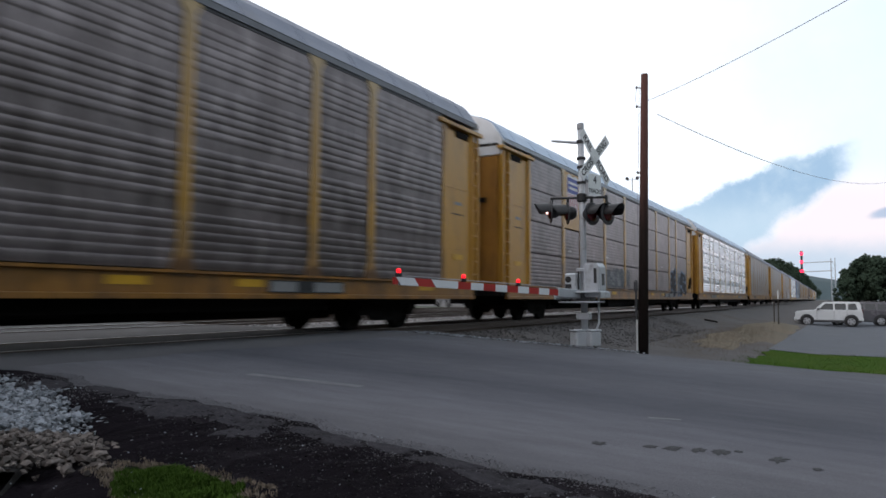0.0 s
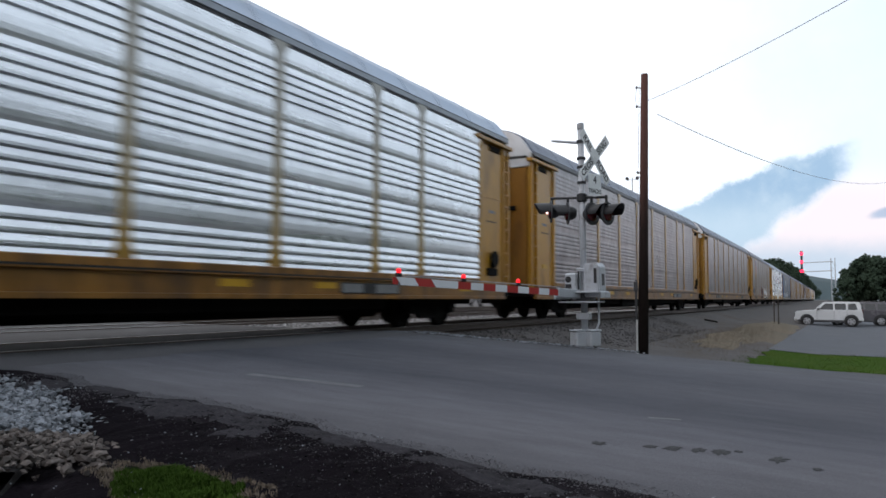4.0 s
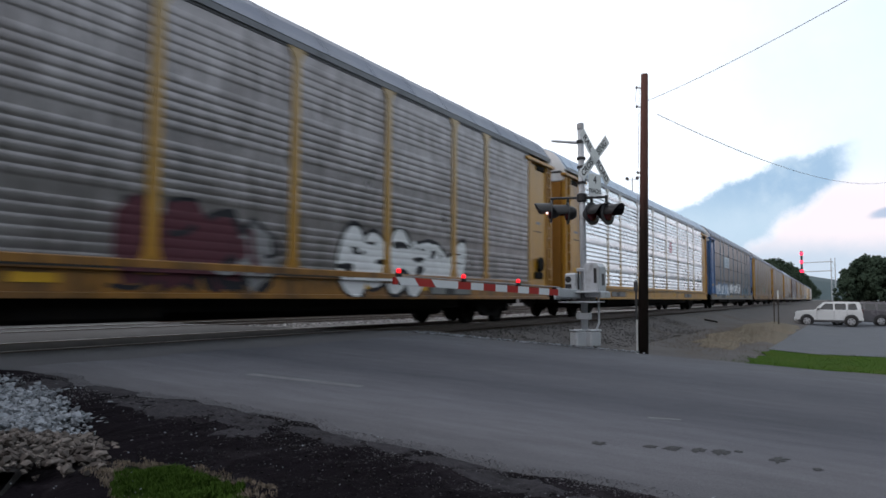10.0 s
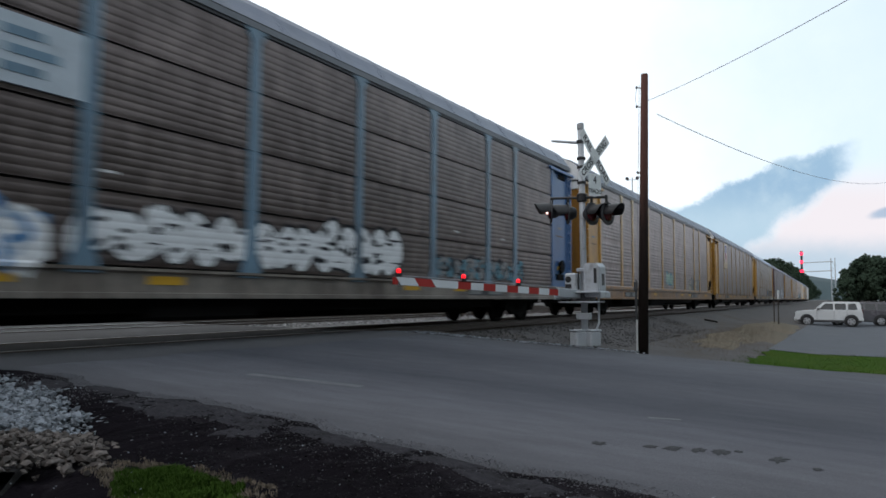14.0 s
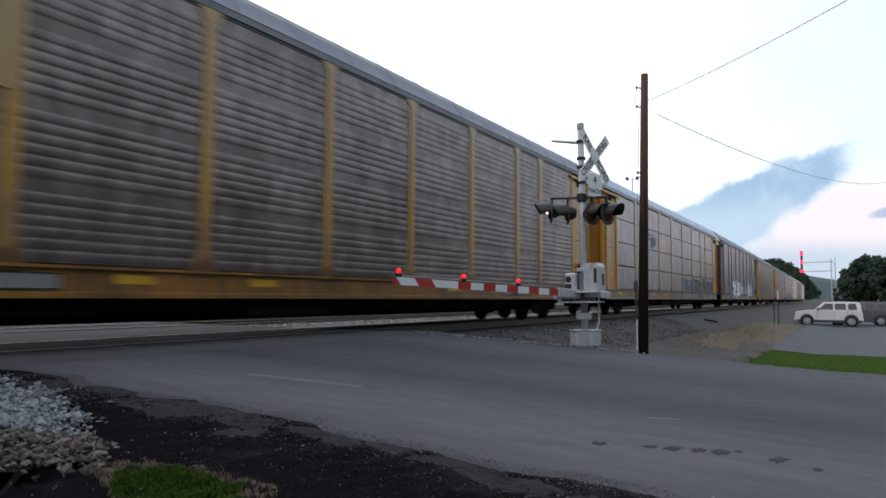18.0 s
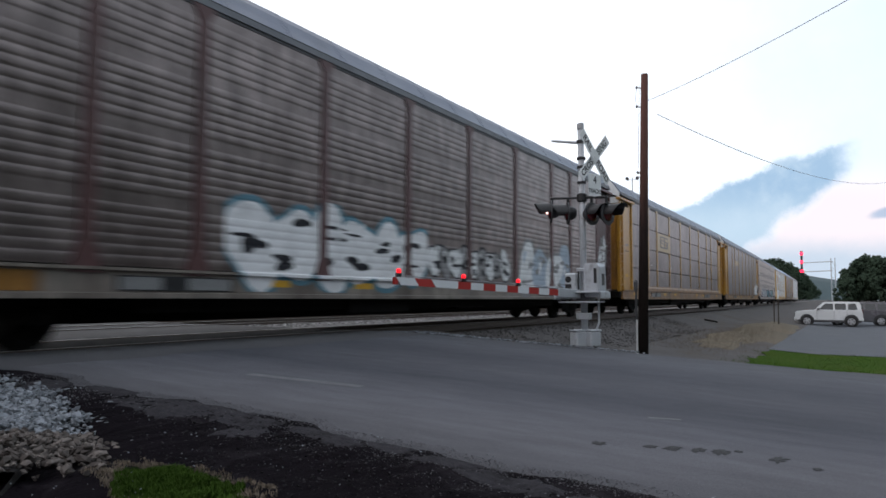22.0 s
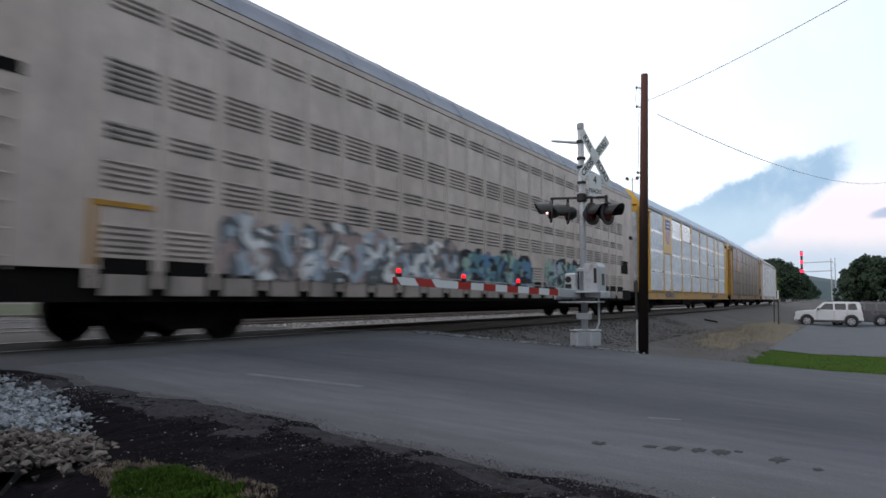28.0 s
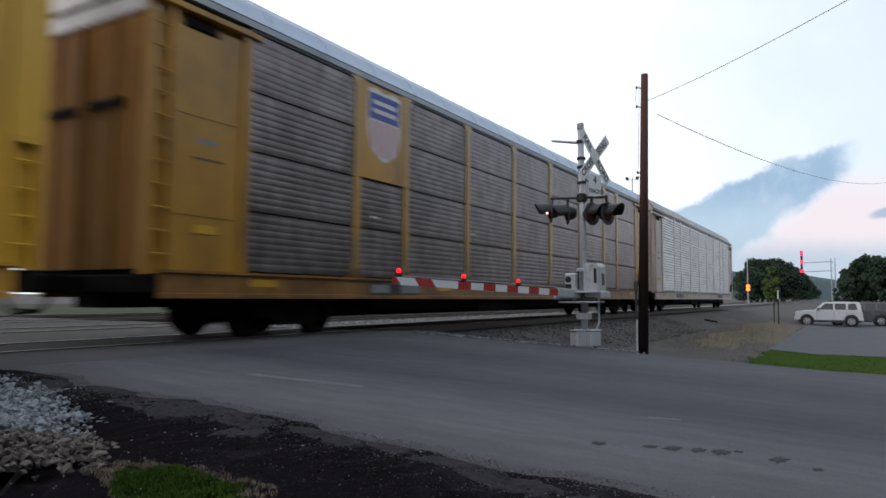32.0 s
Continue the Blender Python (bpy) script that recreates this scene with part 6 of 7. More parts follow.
def vent_car(label):
    """Tall smooth-sided rack with rows of pressed louvres."""
    car = thing("vented_autorack_car", label, "rail car", "cars of the train")
    part("roof", shared(("roof", ROOF_GREY.name), roof_mesh, ROOF_GREY), None, car, "curved grey steel roof")
    part("roof_rail", shared(("roof_rail", TAN.name), roof_rail_mesh, TAN, LAMP_BLACK), None, car, "tan steel angle along the eaves")
    part("side_wall", Mesh().box(-HALF + 0.05, HALF - 0.05, -1.52, 1.52, 1.05, 5.1), TAN, car, "smooth tan-grey sheet steel side")
    vent = {}
    for h, n in ((0.42, 5), (0.26, 3), (0.5, 6)):
        m = Mesh()
        for k in range(n):
            z = h * k / n
            m.add([(-0.37, 0, z), (0.37, 0, z), (0.37, -0.02, z + h / n * 0.4), (-0.37, -0.02, z + h / n * 0.4), (0.37, 0, z + h / n * 0.8), (-0.37, 0, z + h / n * 0.8)], [(0, 1, 2, 3), (3, 2, 4, 5)])
        vent[h] = m.data("louvre", TAN_VENT)
    for k in range(24):
        x = -11.55 + 1.004 * k
        for z, h in ((4.52, 0.26), (3.38, 0.5), (2.76, 0.26), (2.1, 0.42), (1.25, 0.42)):
            part("louvre", vent[h], None, car, at=(x, -1.523, z))
        part("sill_pocket", shared(("sill_pocket", 0), lambda: Mesh().box(-0.4, 0.4, -1.526, -1.5, 0.96, 1.2), BLACK_IRON), None, car, at=(x, 0, 0))
        part("sill_step", shared(("sill_step", 0), lambda: Mesh().box(-0.34, 0.34, -1.53, -1.5, 0.7, 0.99, bevel=0.01), TAN_VENT), None, car, at=(x, 0, 0))
        part("side_stiffener", shared(("side_stiffener", 0), lambda: Mesh().box(-0.06, 0.06, -1.53, -1.51, 0.8, 4.98, bevel=0.006), TAN), None, car, at=(x - 0.502, 0, 0))
    part("underframe", Mesh().box(-HALF + 0.2, HALF - 0.2, -1.45, 1.45, 0.62, 1.06), BLACK_IRON, car)
    # black floor added to deepen the dark band under the car
    part("well_floor", shared(("well_floor", 0), lambda: Mesh().box(-7.9, 7.9, -1.2, 1.2, 0.46, 0.9).box(-8.4, 8.4, -0.42, 0.42, 0.3, 0.5), BLACK_IRON), None, car)
    for sx in (-1, 1):
        m = pose(-sx * HALF, 0, 0)
        part("end_door", mirrored(Mesh().box(-0.05, 0.1, -1.4, 1.4, 1.05, 5.0, bevel=0.02).box(-0.08, -0.04, -0.04, 0.04, 1.05, 4.9), sx), TAN, car, at=m)
        part("end_cap", mirrored(cap_mesh(), sx), CAP_WHITE, car, at=m)
        part("ladder", mirrored(Mesh().path([(0.12, -1.56, 1.0), (0.12, -1.56, 3.2)], 0.015, 6).path([(0.5, -1.56, 1.0), (0.5, -1.56, 3.2)], 0.015, 6), sx), TAN, car, at=m)
        for k in range(7):
            part("rung", shared(("rung", 0), lambda: Mesh().tube((0, -1.56, 0), (0.38, -1.56, 0), 0.014, n=6), TAN), None, car, at=(-sx * HALF + (0.12 if sx > 0 else -0.5), 0, 1.15 + 0.32 * k))
        if sx < 0:
            part("brake_recess", mirrored(Mesh().box(0.9, 1.9, -1.53, -1.5, 1.75, 2.3), sx), BLACK_IRON, car, "dark hand brake recess", at=m)
        part("step_slot", mirrored(Mesh().box(0.1, 0.6, -1.535, -1.5, 3.3, 3.45), sx), BLACK_IRON, car, at=m)
    part("yellow_bracket", Mesh().box(1.5, 1.6, -1.54, -1.5, 1.1, 1.95).box(1.6, 2.45, -1.54, -1.5, 1.88, 1.95), YELLOW, car, "small yellow bracket", at=(-HALF, 0, 0))
    running_gear(car)
    return car


train = []
# A to R, in order from the leading car
train.append(auto_rack("weathered grey auto-rack car with yellow posts", P_DARK, grooves=4, wheel=False))
c = auto_rack("dark grey auto-rack car with yellow posts and graffiti", P_DARK, tiers=4, roof=ROOF_PALE, logo="faded")
graffiti(c, -4.4, -0.8, 1.15, 2.0, [S_SMOKE, S_GREY, S_SMOKE], 4, "faded pale grey graffiti", 3, 0.12, tiers=4)
graffiti(c, 7.1, 11.3, 0.8, 2.4, [S_HAZE, S_BLACK, S_BLACK, S_SMOKE], 8, "black bubble graffiti with faint blue outlines", 3, 0.1, tiers=4, bubble=True)
train.append(c)
train.append(auto_rack("bright silver auto-rack car with yellow posts and sill", P_BRIGHT, post=POST_SILVER, roof=ROOF_PALE, slot=False, strip=True))
train.append(auto_rack("clean grey auto-rack car with yellow posts and sill", P_GREY, strip="pale"))
train.append(auto_rack("grey auto-rack car with yellow posts and sill", P_GREY, strip="pale"))
c = auto_rack("grey auto-rack car with shield emblem and white graffiti", P_GREY, logo="faded", strip=True)
graffiti(c, 2.7, 7.6, 0.7, 2.2, [S_BLACK, S_WHITE], 21, "white bubble-shaped graffiti", 3, 0.13, bubble=True)
graffiti(c, -1.9, 0.9, 0.75, 2.15, [S_BLACK, S_RED, S_RED, S_RED, S_GREY], 23, "faded dull red graffiti", 3, 0.12)
graffiti(c, -11.2, -9.7, 1.3, 1.95, [S_HAZE, S_HAZE, S_SMOKE], 24, "soft blue spray marks", 2, 0.2)
train.append(c)
c = auto_rack("bright silver auto-rack car with two red discs", P_BRIGHT, post=POST_SILVER, sill=SILL_FRESH, roof=ROOF_PALE, slot=False, wheel=False, strip=True)
for x in (-3.1, 2.5):
    part("red_disc", Mesh().lathe((x, -1.51, 3.45), (0, -1, 0), [(0, 0.31), (0.012, 0.31), (0.014, 0.29)], 28), DISC_RED, c, "painted red disc")
train.append(c)
c = auto_rack("brown-grey auto-rack car with blue ends and graffiti", P_RUSSET, post=BLUE_POST, door=BLUE, sill=GREY_SILL, tiers=4)
sp = part("sign_panel", Mesh().box(BAYS[2] + 0.12, BAYS[3] - 0.1, -1.545, -1.5, 3.16, 4.0), S_BOARD, c, "faded pale blue emblem board")
for dx, z0, wd in ((-0.55, 3.3, 0.62), (-0.62, 3.52, 0.5), (-0.55, 3.74, 0.62), (0.3, 3.3, 0.5), (0.36, 3.52, 0.62), (0.3, 3.74, 0.5)):
    part("sign_bar", Mesh().box(dx, dx + wd, -1.556, -1.545, z0, z0 + 0.11), BLUE_POST, sp, at=((BAYS[2] + BAYS[3]) / 2, 0, 0))
graffiti(c, -11.4, -4.8, 0.9, 1.98, [S_BLUE, S_PALE, S_WHITE], 31, "pale blue and white graffiti", 4, 0.16, tiers=4)
graffiti(c, -4.4, 2.3, 1.15, 2.0, [S_BLACK, S_WHITE], 32, "white and black graffiti", 4, 0.1, tiers=4, bubble=True)
graffiti(c, 0.2, 2.9, 1.15, 2.2, [S_BLACK, S_WHITE], 35, "white bubble-shaped graffiti", 3, 0.13, tiers=4, bubble=True)
graffiti(c, 4.2, 9.4, 1.15, 1.8, [S_BLACK, S_TEAL, S_GREY], 36, "dark teal graffiti", 4, 0.14, tiers=4)
train.append(c)
c = auto_rack("brownish grey auto-rack car with orange-yellow posts", P_BROWN, strip=True)
graffiti(c, 5.4, 8.5, 0.95, 2.0, [S_SMOKE, S_CREAM, S_GREY, S_SMOKE], 41, "cream outlined graffiti", 4, 0.12, bubble=True)
graffiti(c, -0.6, 0.9, 1.4, 2.2, [S_TEAL, S_GREEN], 42, "pale green graffiti", 3, 0.12)
train.append(c)
train.append(auto_rack("mottled brown-grey auto-rack car with shield emblem", P_BROWN, logo="pale"))
c = auto_rack("dark grey auto-rack car with yellow posts and grey graffiti", P_GREY, post=POST_RUSTY, sill=GREY_SILL, tiers=4, roof=ROOF_PALE, wheel=False)
part("sill_patch", Mesh().box(-HALF + 0.32, 1.5, -1.505, -1.49, 0.76, 1.01), SILL_YELLOW, c, "orange-yellow painted part of the sill")
ghost = Mesh()
for x0, x1, z0, z1 in ((0.25, 1.5, 3.76, 3.84), (0.4, 1.9, 3.55, 3.63), (1.1, 2.1, 3.3, 3.72), (1.0, 1.7, 3.2, 3.28)):
    lay_on_ribs(ghost, [(BAYS[2] + x0, z0), (BAYS[2] + x1, z0), (BAYS[2] + x1, z1), (BAYS[2] + x0, z1)], RELIEF[4], 0.003 + 0.001 * z1 - 0.003, 0)
part("emblem_remnant", ghost, S_SMOKE, c, "dark remains of a removed emblem")
graffiti(c, 1.5, 4.1, 1.12, 1.95, [S_SMOKE, S_BLUE, S_GREY, S_SMOKE], 51, "faded blue graffiti", 4, 0.13, tiers=4)
graffiti(c, 4.3, 11.6, 1.12, 2.0, [S_BLACK, S_SMOKE, S_GREY, S_SMOKE], 52, "grey and black graffiti", 4, 0.13, tiers=4)
train.append(c)
c = auto_rack("grey-brown auto-rack car with dark brown ends and graffiti", P_BROWN, post=BROWN, door=BROWN, sill=GREY_SILL)
graffiti(c, -6.5, -0.7, 0.78, 2.45, [S_TEAL, S_WHITE, S_WHITE, S_BLACK], 61, "white and teal bubble graffiti", 3, 0.12, bubble=True)
graffiti(c, -0.5, 3.8, 1.12, 2.05, [S_BLACK, S_WHITE, S_GREY], 62, "white graffiti", 3, 0.14, bubble=True)
graffiti(c, 4.6, 8.9, 0.7, 2.5, [S_GREY, S_WHITE, S_PALE], 64, "large white graffiti", 4, 0.1, bubble=True)
graffiti(c, HALF - 1.45, HALF - 0.75, 1.25, 3.2, [S_GREY, S_WHITE, BROWN], 66, "white scrawls on the end door", 5, 0.05, tiers=9)
for x0, x1 in ((-HALF + 0.32, -HALF + 4.2), (HALF - 3.2, HALF - 0.32)):
    part("sill_patch", Mesh().box(x0, x1, -1.505, -1.49, 0.76, 1.01), SILL_YELLOW, c, "orange-yellow repainted end of the sill")
train.append(c)
c = auto_rack("dark grey auto-rack car with pale yellow posts and emblem board", P_DARK, tiers=4, roof=ROOF_GREY, low_rail=True, wheel=False)
em = part("emblem_board", Mesh().box(BAYS[2] + 0.08, BAYS[3] - 0.08, -1.54, -1.5, 3.12, 4.02, bevel=0.005), BOARD_PALE, c, "pale yellow board with dark shapes")
MID = (BAYS[2] + BAYS[3]) / 2
part("emblem_field", Mesh().box(-0.86, 0.92, -1.548, -1.54, 3.3, 3.9, bevel=0.003), EMBLEM_BROWN, em, "dark worn field", at=(MID, 0, 0))
for x0, x1, z0, z1 in ((-0.72, 0.0, 3.38, 3.5), (-0.6, 0.0, 3.56, 3.66), (-0.72, -0.1, 3.72, 3.83), (0.2, 0.44, 3.38, 3.62), (0.2, 0.8, 3.68, 3.83)):
    part("emblem_bar", Mesh().box(x0, x1, -1.556, -1.546, z0, z1, bevel=0.003), BOARD_PALE, em, at=(MID, 0, 0))
train.append(c)
c = auto_rack("dark grey auto-rack car with pale yellow posts", P_DARK, roof=ROOF_GREY)
part("emblem_remnant", Mesh().box(BAYS[2] + 0.1, BAYS[3] - 0.6, -1.54, -1.5, 3.62, 4.0), BOARD_PALE, c, "faded remains of a yellow emblem")
graffiti(c, 9.4, 12.8, 1.1, 2.5, [S_GREY, S_WHITE], 71, "white scrawled graffiti", 5, 0.07)
train.append(c)
c = vent_car("tan-grey smooth-sided auto-rack car with graffiti")
graffiti(c, -9.9, -2.6, 0.96, 2.15, [S_SMOKE, S_PALE, S_WHITE, S_DUSTY], 81, "pale blue and dusty pink graffiti", 9, 0.2, tiers=0)
graffiti(c, -2.4, 2.1, 0.96, 2.1, [S_BLACK, S_GREEN, S_TEAL, S_BLUE, S_TEAL], 82, "dark sea-green graffiti", 9, 0.2, tiers=0)
graffiti(c, 3.3, 8.6, 0.96, 2.1, [S_BLACK, S_GREEN, S_PALE, S_GREEN, S_TEAL], 83, "pale green graffiti with black edges", 9, 0.18, tiers=0)
train.append(c)
c = auto_rack("fresh silver auto-rack car with bright yellow ends and emblem", P_SILVER, post=YELLOW_BRIGHT, door=YELLOW_BRIGHT, sill=SILL_FRESH, roof=ROOF_PALE, cap=YELLOW_BRIGHT, leaf=P_SILVER, logo="fresh", slot=False, wheel=False, tiers=4, bands=True)
train.append(c)
train.append(auto_rack("dark grey auto-rack car with yellow posts and shield emblem", P_DARK, tiers=4, roof=ROOF_PALE, logo="fresh_shield"))
train.append(auto_rack("pale silver auto-rack car at the end of the train", P_PALE, post=P_PALE, door=TAN, sill=TAN, roof=P_BROWN, cap=TAN, slot=False, grooves=7, plain=0.06))

# ---- parked vehicles ----
def parked_wagon(paint, label, at):
    """Boxy four-door sport utility vehicle, nose towards -x, 4.1 m long."""
    v = thing("parked_suv", label, "car", "parked vehicles", at=at)

    def loft(prof, half, top=None):
        """A side outline in (x, z), drawn across the car; top narrows its upper points."""
        n = len(prof)
        low, high = min(z for x, z in prof), max(z for x, z in prof)
        def wide(z):
            return half if top is None else half + (top - half) * (z - low) / (high - low)
        vs = [(x, sy * wide(z), z) for sy in (-1, 1) for x, z in prof]
        return Mesh().add(vs, [tuple(range(n)), tuple(range(2 * n - 1, n - 1, -1))] + [(i, n + i, n + (i + 1) % n, (i + 1) % n) for i in range(n)])

    part("body", loft([(-2.0, 0.5), (-2.05, 0.66), (-2.03, 0.88), (-1.94, 0.97), (-1.5, 1.03), (-0.9, 1.07), (1.9, 1.06), (1.95, 0.85), (1.94, 0.5), (1.88, 0.42), (-1.92, 0.42)], 0.86), paint, v)
    part("cabin", loft([(-0.92, 1.05), (-0.36, 1.58), (-0.2, 1.63), (0.6, 1.66), (1.72, 1.64), (1.8, 1.58), (1.9, 1.05)], 0.84, 0.68), paint, v)
    part("rocker_panel", Mesh().box(-1.9, 1.86, -0.87, 0.87, 0.27, 0.45, bevel=0.03), LAMP_GREY, v, "dark lower body trim")
    part("windscreen", loft([(-0.9, 1.1), (-0.4, 1.56), (-0.36, 1.56), (-0.86, 1.1)], 0.78, 0.66), GLASS_DARK, v)
    for xa, xb, xc, xd in ((-0.62, -0.2, 0.24, 0.24), (0.34, 0.34, 0.98, 0.98), (1.1, 1.1, 1.55, 1.66)):
        for sy in (-1, 1):
            part("side_window", Mesh().add([(x, sy * (0.848 - 0.262 * (z - 1.05) + o), z) for o in (0, 0.006) for x, z in ((xa, 1.12), (xb, 1.53), (xc, 1.53), (xd, 1.12))], [(0, 1, 2, 3), (7, 6, 5, 4), (0, 4, 5, 1), (1, 5, 6, 2), (2, 6, 7, 3), (3, 7, 4, 0)]), GLASS_DARK, v)
    for x in (-0.72, 0.29, 1.04):
        for sy in (-1, 1):
            part("door_seam", Mesh().box(x - 0.008, x + 0.008, sy * 0.862 - 0.004, sy * 0.862 + 0.004, 0.5, 1.05), LAMP_GREY, v)
    for x in (0.12, 0.88):
        for sy in (-1, 1):
            part("door_handle", Mesh().box(x - 0.09, x + 0.09, sy * 0.875 - 0.015, sy * 0.875 + 0.015, 0.92, 0.955, bevel=0.006), paint, v)
    for x in (-1.33, 1.28):
        for sy in (-1, 1):
            w = part("wheel", Mesh().lathe((x, sy * 0.7, 0.34), (0, sy, 0), [(0, 0.3), (0.02, 0.34), (0.18, 0.34), (0.2, 0.31)], 22), TYRE, v)
            rim = part("rim", Mesh().lathe((x, sy * 0.895, 0.34), (0, sy, 0), [(0, 0.23), (0.012, 0.225), (0.016, 0.06), (0.03, 0.05)], 18), RIM, w, "pale alloy rim")
            for k in range(5):
                a = 1.2566 * k
                part("rim_gap", Mesh().tube((x + 0.15 * math.cos(a), sy * 0.9, 0.34 + 0.15 * math.sin(a)), (x + 0.15 * math.cos(a), sy * 0.914, 0.34 + 0.15 * math.sin(a)), 0.045, n=8), TYRE, w)
            part("wheel_arch", Mesh().lathe((x, sy * 0.82, 0.38), (0, sy, 0), [(0, 0.43), (0.05, 0.43), (0.055, 0.4)], 22), LAMP_BLACK, v)
    for sy in (-1, 1):
        part("headlight", Mesh().lathe((-2.0, sy * 0.66, 0.82), (-1, 0, 0), [(0, 0.1), (0.04, 0.1), (0.06, 0.06)], 14), RIM, v, "round clear headlight")
        part("tail_light", Mesh().box(1.88, 1.96, sy * 0.76 - 0.09, sy * 0.76 + 0.09, 0.82, 1.2, bevel=0.01), DIM_RED, v)
        part("mirror", Mesh().box(-0.72, -0.58, sy * 0.93 - 0.1, sy * 0.93 + 0.1, 1.08, 1.22, bevel=0.025), LAMP_BLACK, v)
        part("roof_rail", Mesh().box(-0.1, 1.7, sy * 0.62 - 0.02, sy * 0.62 + 0.02, 1.67, 1.71), LAMP_BLACK, v)
    part("grille", Mesh().box(-2.08, -2.03, -0.48, 0.48, 0.7, 0.9, bevel=0.01), LAMP_BLACK, v)
    part("front_bumper", Mesh().box(-2.12, -1.9, -0.84, 0.84, 0.36, 0.6, bevel=0.05), paint, v)
    part("rear_bumper", Mesh().box(1.8, 2.0, -0.84, 0.84, 0.36, 0.6, bevel=0.05), paint, v)
    return v


# ---- far trees, hill, signals ----
def tree(name, x, y, z, h, spread, seed, label, clumps=60, leaf=LEAF):
    r = random.Random(seed)
    t = thing(name, label, "tree", "trees beside the line", at=(x, y, z))
    m = Mesh().tube((0, 0, -0.3), (0, 0, h * 0.5), 0.035 * h, 0.018 * h, 8)
    for k in range(6):
        a = r.uniform(0, 6.28)
        m.tube((0, 0, h * r.uniform(0.2, 0.45)), (spread * 0.6 * math.cos(a), spread * 0.6 * math.sin(a), h * r.uniform(0.5, 0.8)), 0.014 * h, 0.005 * h, 6)
    part("trunk", m, BARK, t)
    vs, fs = [], []
    for k in range(clumps):
        a, q = r.uniform(0, 6.28), r.random() ** 0.5
        zz = r.uniform(0.16, 0.97)
        rad = spread * q * (1.05 - abs(zz - 0.5) ** 1.7 * 2.6 if zz > 0.5 else 0.75 + 0.5 * zz)
        c = Vector((rad * math.cos(a), rad * math.sin(a), h * zz))
        cr = spread * r.uniform(0.16, 0.34)
        for j in range(60):
            d = Vector((r.gauss(0, 1), r.gauss(0, 1), r.gauss(0, 0.8))).normalized() * cr * r.random() ** 0.35
            e = Vector((r.uniform(-1, 1), r.uniform(-1, 1), r.uniform(-1, 1))).normalized()
            f = e.orthogonal().normalized()
            s = 0.05 * h * r.uniform(0.5, 1.1)
            n = len(vs)
            vs += [tuple(c + d + e * s), tuple(c + d + f * s * 0.6), tuple(c + d - e * s), tuple(c + d - f * s * 0.6)]
            fs.append((n, n + 1, n + 2, n + 3))
    me = bpy.data.meshes.new("crown")
    me.from_pydata(vs, [], fs)
    me.materials.append(leaf)
    part("crown", me, None, t, "dense dark green crown")
    return t


parked_wagon(CAR_WHITE, "white boxy sport utility vehicle parked on the lot", pose(54.2, -8.58, ground_z(54.2, -8.58) + 0.03, 0, 0, -88))
parked_wagon(CAR_DARK, "dark grey sport utility vehicle parked behind a white one", pose(57.4, -10.35, ground_z(57.4, -10.35) + 0.03, 0, 0, -88))

# lineside trees: a low dark wood on the far side, taller trees by the lot
for k, (x, y, h, sp) in enumerate(((207, 13.5, 9.4, 4.5), (214, 11.5, 11.7, 5.0), (226, 14.0, 12.5, 5.5), (246, 13.0, 13.0, 5.5), (270, 13.0, 13.4, 5.5), (275, 12.7, 15.2, 6.4), (317, 13.5, 16.0, 6.6), (330, 15.5, 15.0, 6.4), (378, 14.3, 14.2, 6.2), (410, 16.5, 15.7, 7.4), (407, 16.0, 17.3, 7.1), (470, 18.2, 16.0, 7.0), (540, 20.4, 17.0, 7.6), (640, 23.6, 17.5, 8.5), (780, 28.0, 19.0, 10.0), (960, 33.9, 20.5, 12.0))):
    tree("lineside_tree", x, y, -0.4, h, sp, 100 + k, "dark green broadleaf tree in a lineside wood")
for k, (x, y, h, sp) in enumerate(((140, -9.3, 4.4, 1.9), (142, -10.9, 7.6, 2.5), (146, -12.6, 8.7, 3.0), (142, -14.4, 8.3, 3.2), (139.5, -16.6, 7.6, 3.4), (141, -19.5, 8.6, 4.2), (150, -15.5, 8.6, 4.0), (136, -24, 9.0, 4.5))):
    tree("lot_tree", x, y, -0.4, h, sp, 130 + k, "dark green broadleaf tree behind the parking lot")
tree("young_tree", 196, 7.6, -0.4, 9.3, 2.6, 160, "slender yellow-green tree beside the line", 30, LEAF_LIGHT)
m = Mesh()
cols = []
for i in range(61):
    a = -500 + 1400 * i / 60
    hgt = 42 + 20 * noise.noise(Vector((i * 0.13, 0.5, 0))) + 5 * noise.noise(Vector((i * 0.7, 0.5, 0)))
    cols.append([(1250 + 60 * k - 0.15 * a, a - 300, -3 + hgt * (0, 0.45, 0.8, 1.0, 0.4)[k]) for k in range(5)])
m.sheet(cols)
tagged(new("far_hill", m.data("far_hill", HILL, smooth=True)), "low bluish wooded hill in the distance", "hill", kind="structure")

# signal bridge with red aspects
SX, SY = 225.5, -5.9
gantry = thing("signal_gantry", "grey steel cantilever signal gantry showing three red lights", "signal", at=(SX, SY, -0.5))
for dy in (-0.5, 0.5):
    part("gantry_post", Mesh().tube((0, dy, 0), (0, dy, 13.0), 0.14, 0.12, 8), GALV, gantry)
for k in range(8):
    part("gantry_brace", Mesh().tube((0, -0.5, 1 + 1.4 * k), (0, 0.5, 2.4 + 1.4 * k), 0.04, n=6), GALV, gantry)
for z in (9.4, 12.0):
    part("gantry_boom", Mesh().tube((0, 0, z), (0, 8.4, z - 0.3), 0.13, 0.1, 8), GALV, gantry)
head = part("signal_head", Mesh().box(-0.2, 0.2, 7.6, 8.2, 8.6, 15.2, bevel=0.05), LAMP_BLACK, gantry, "tall black signal head")
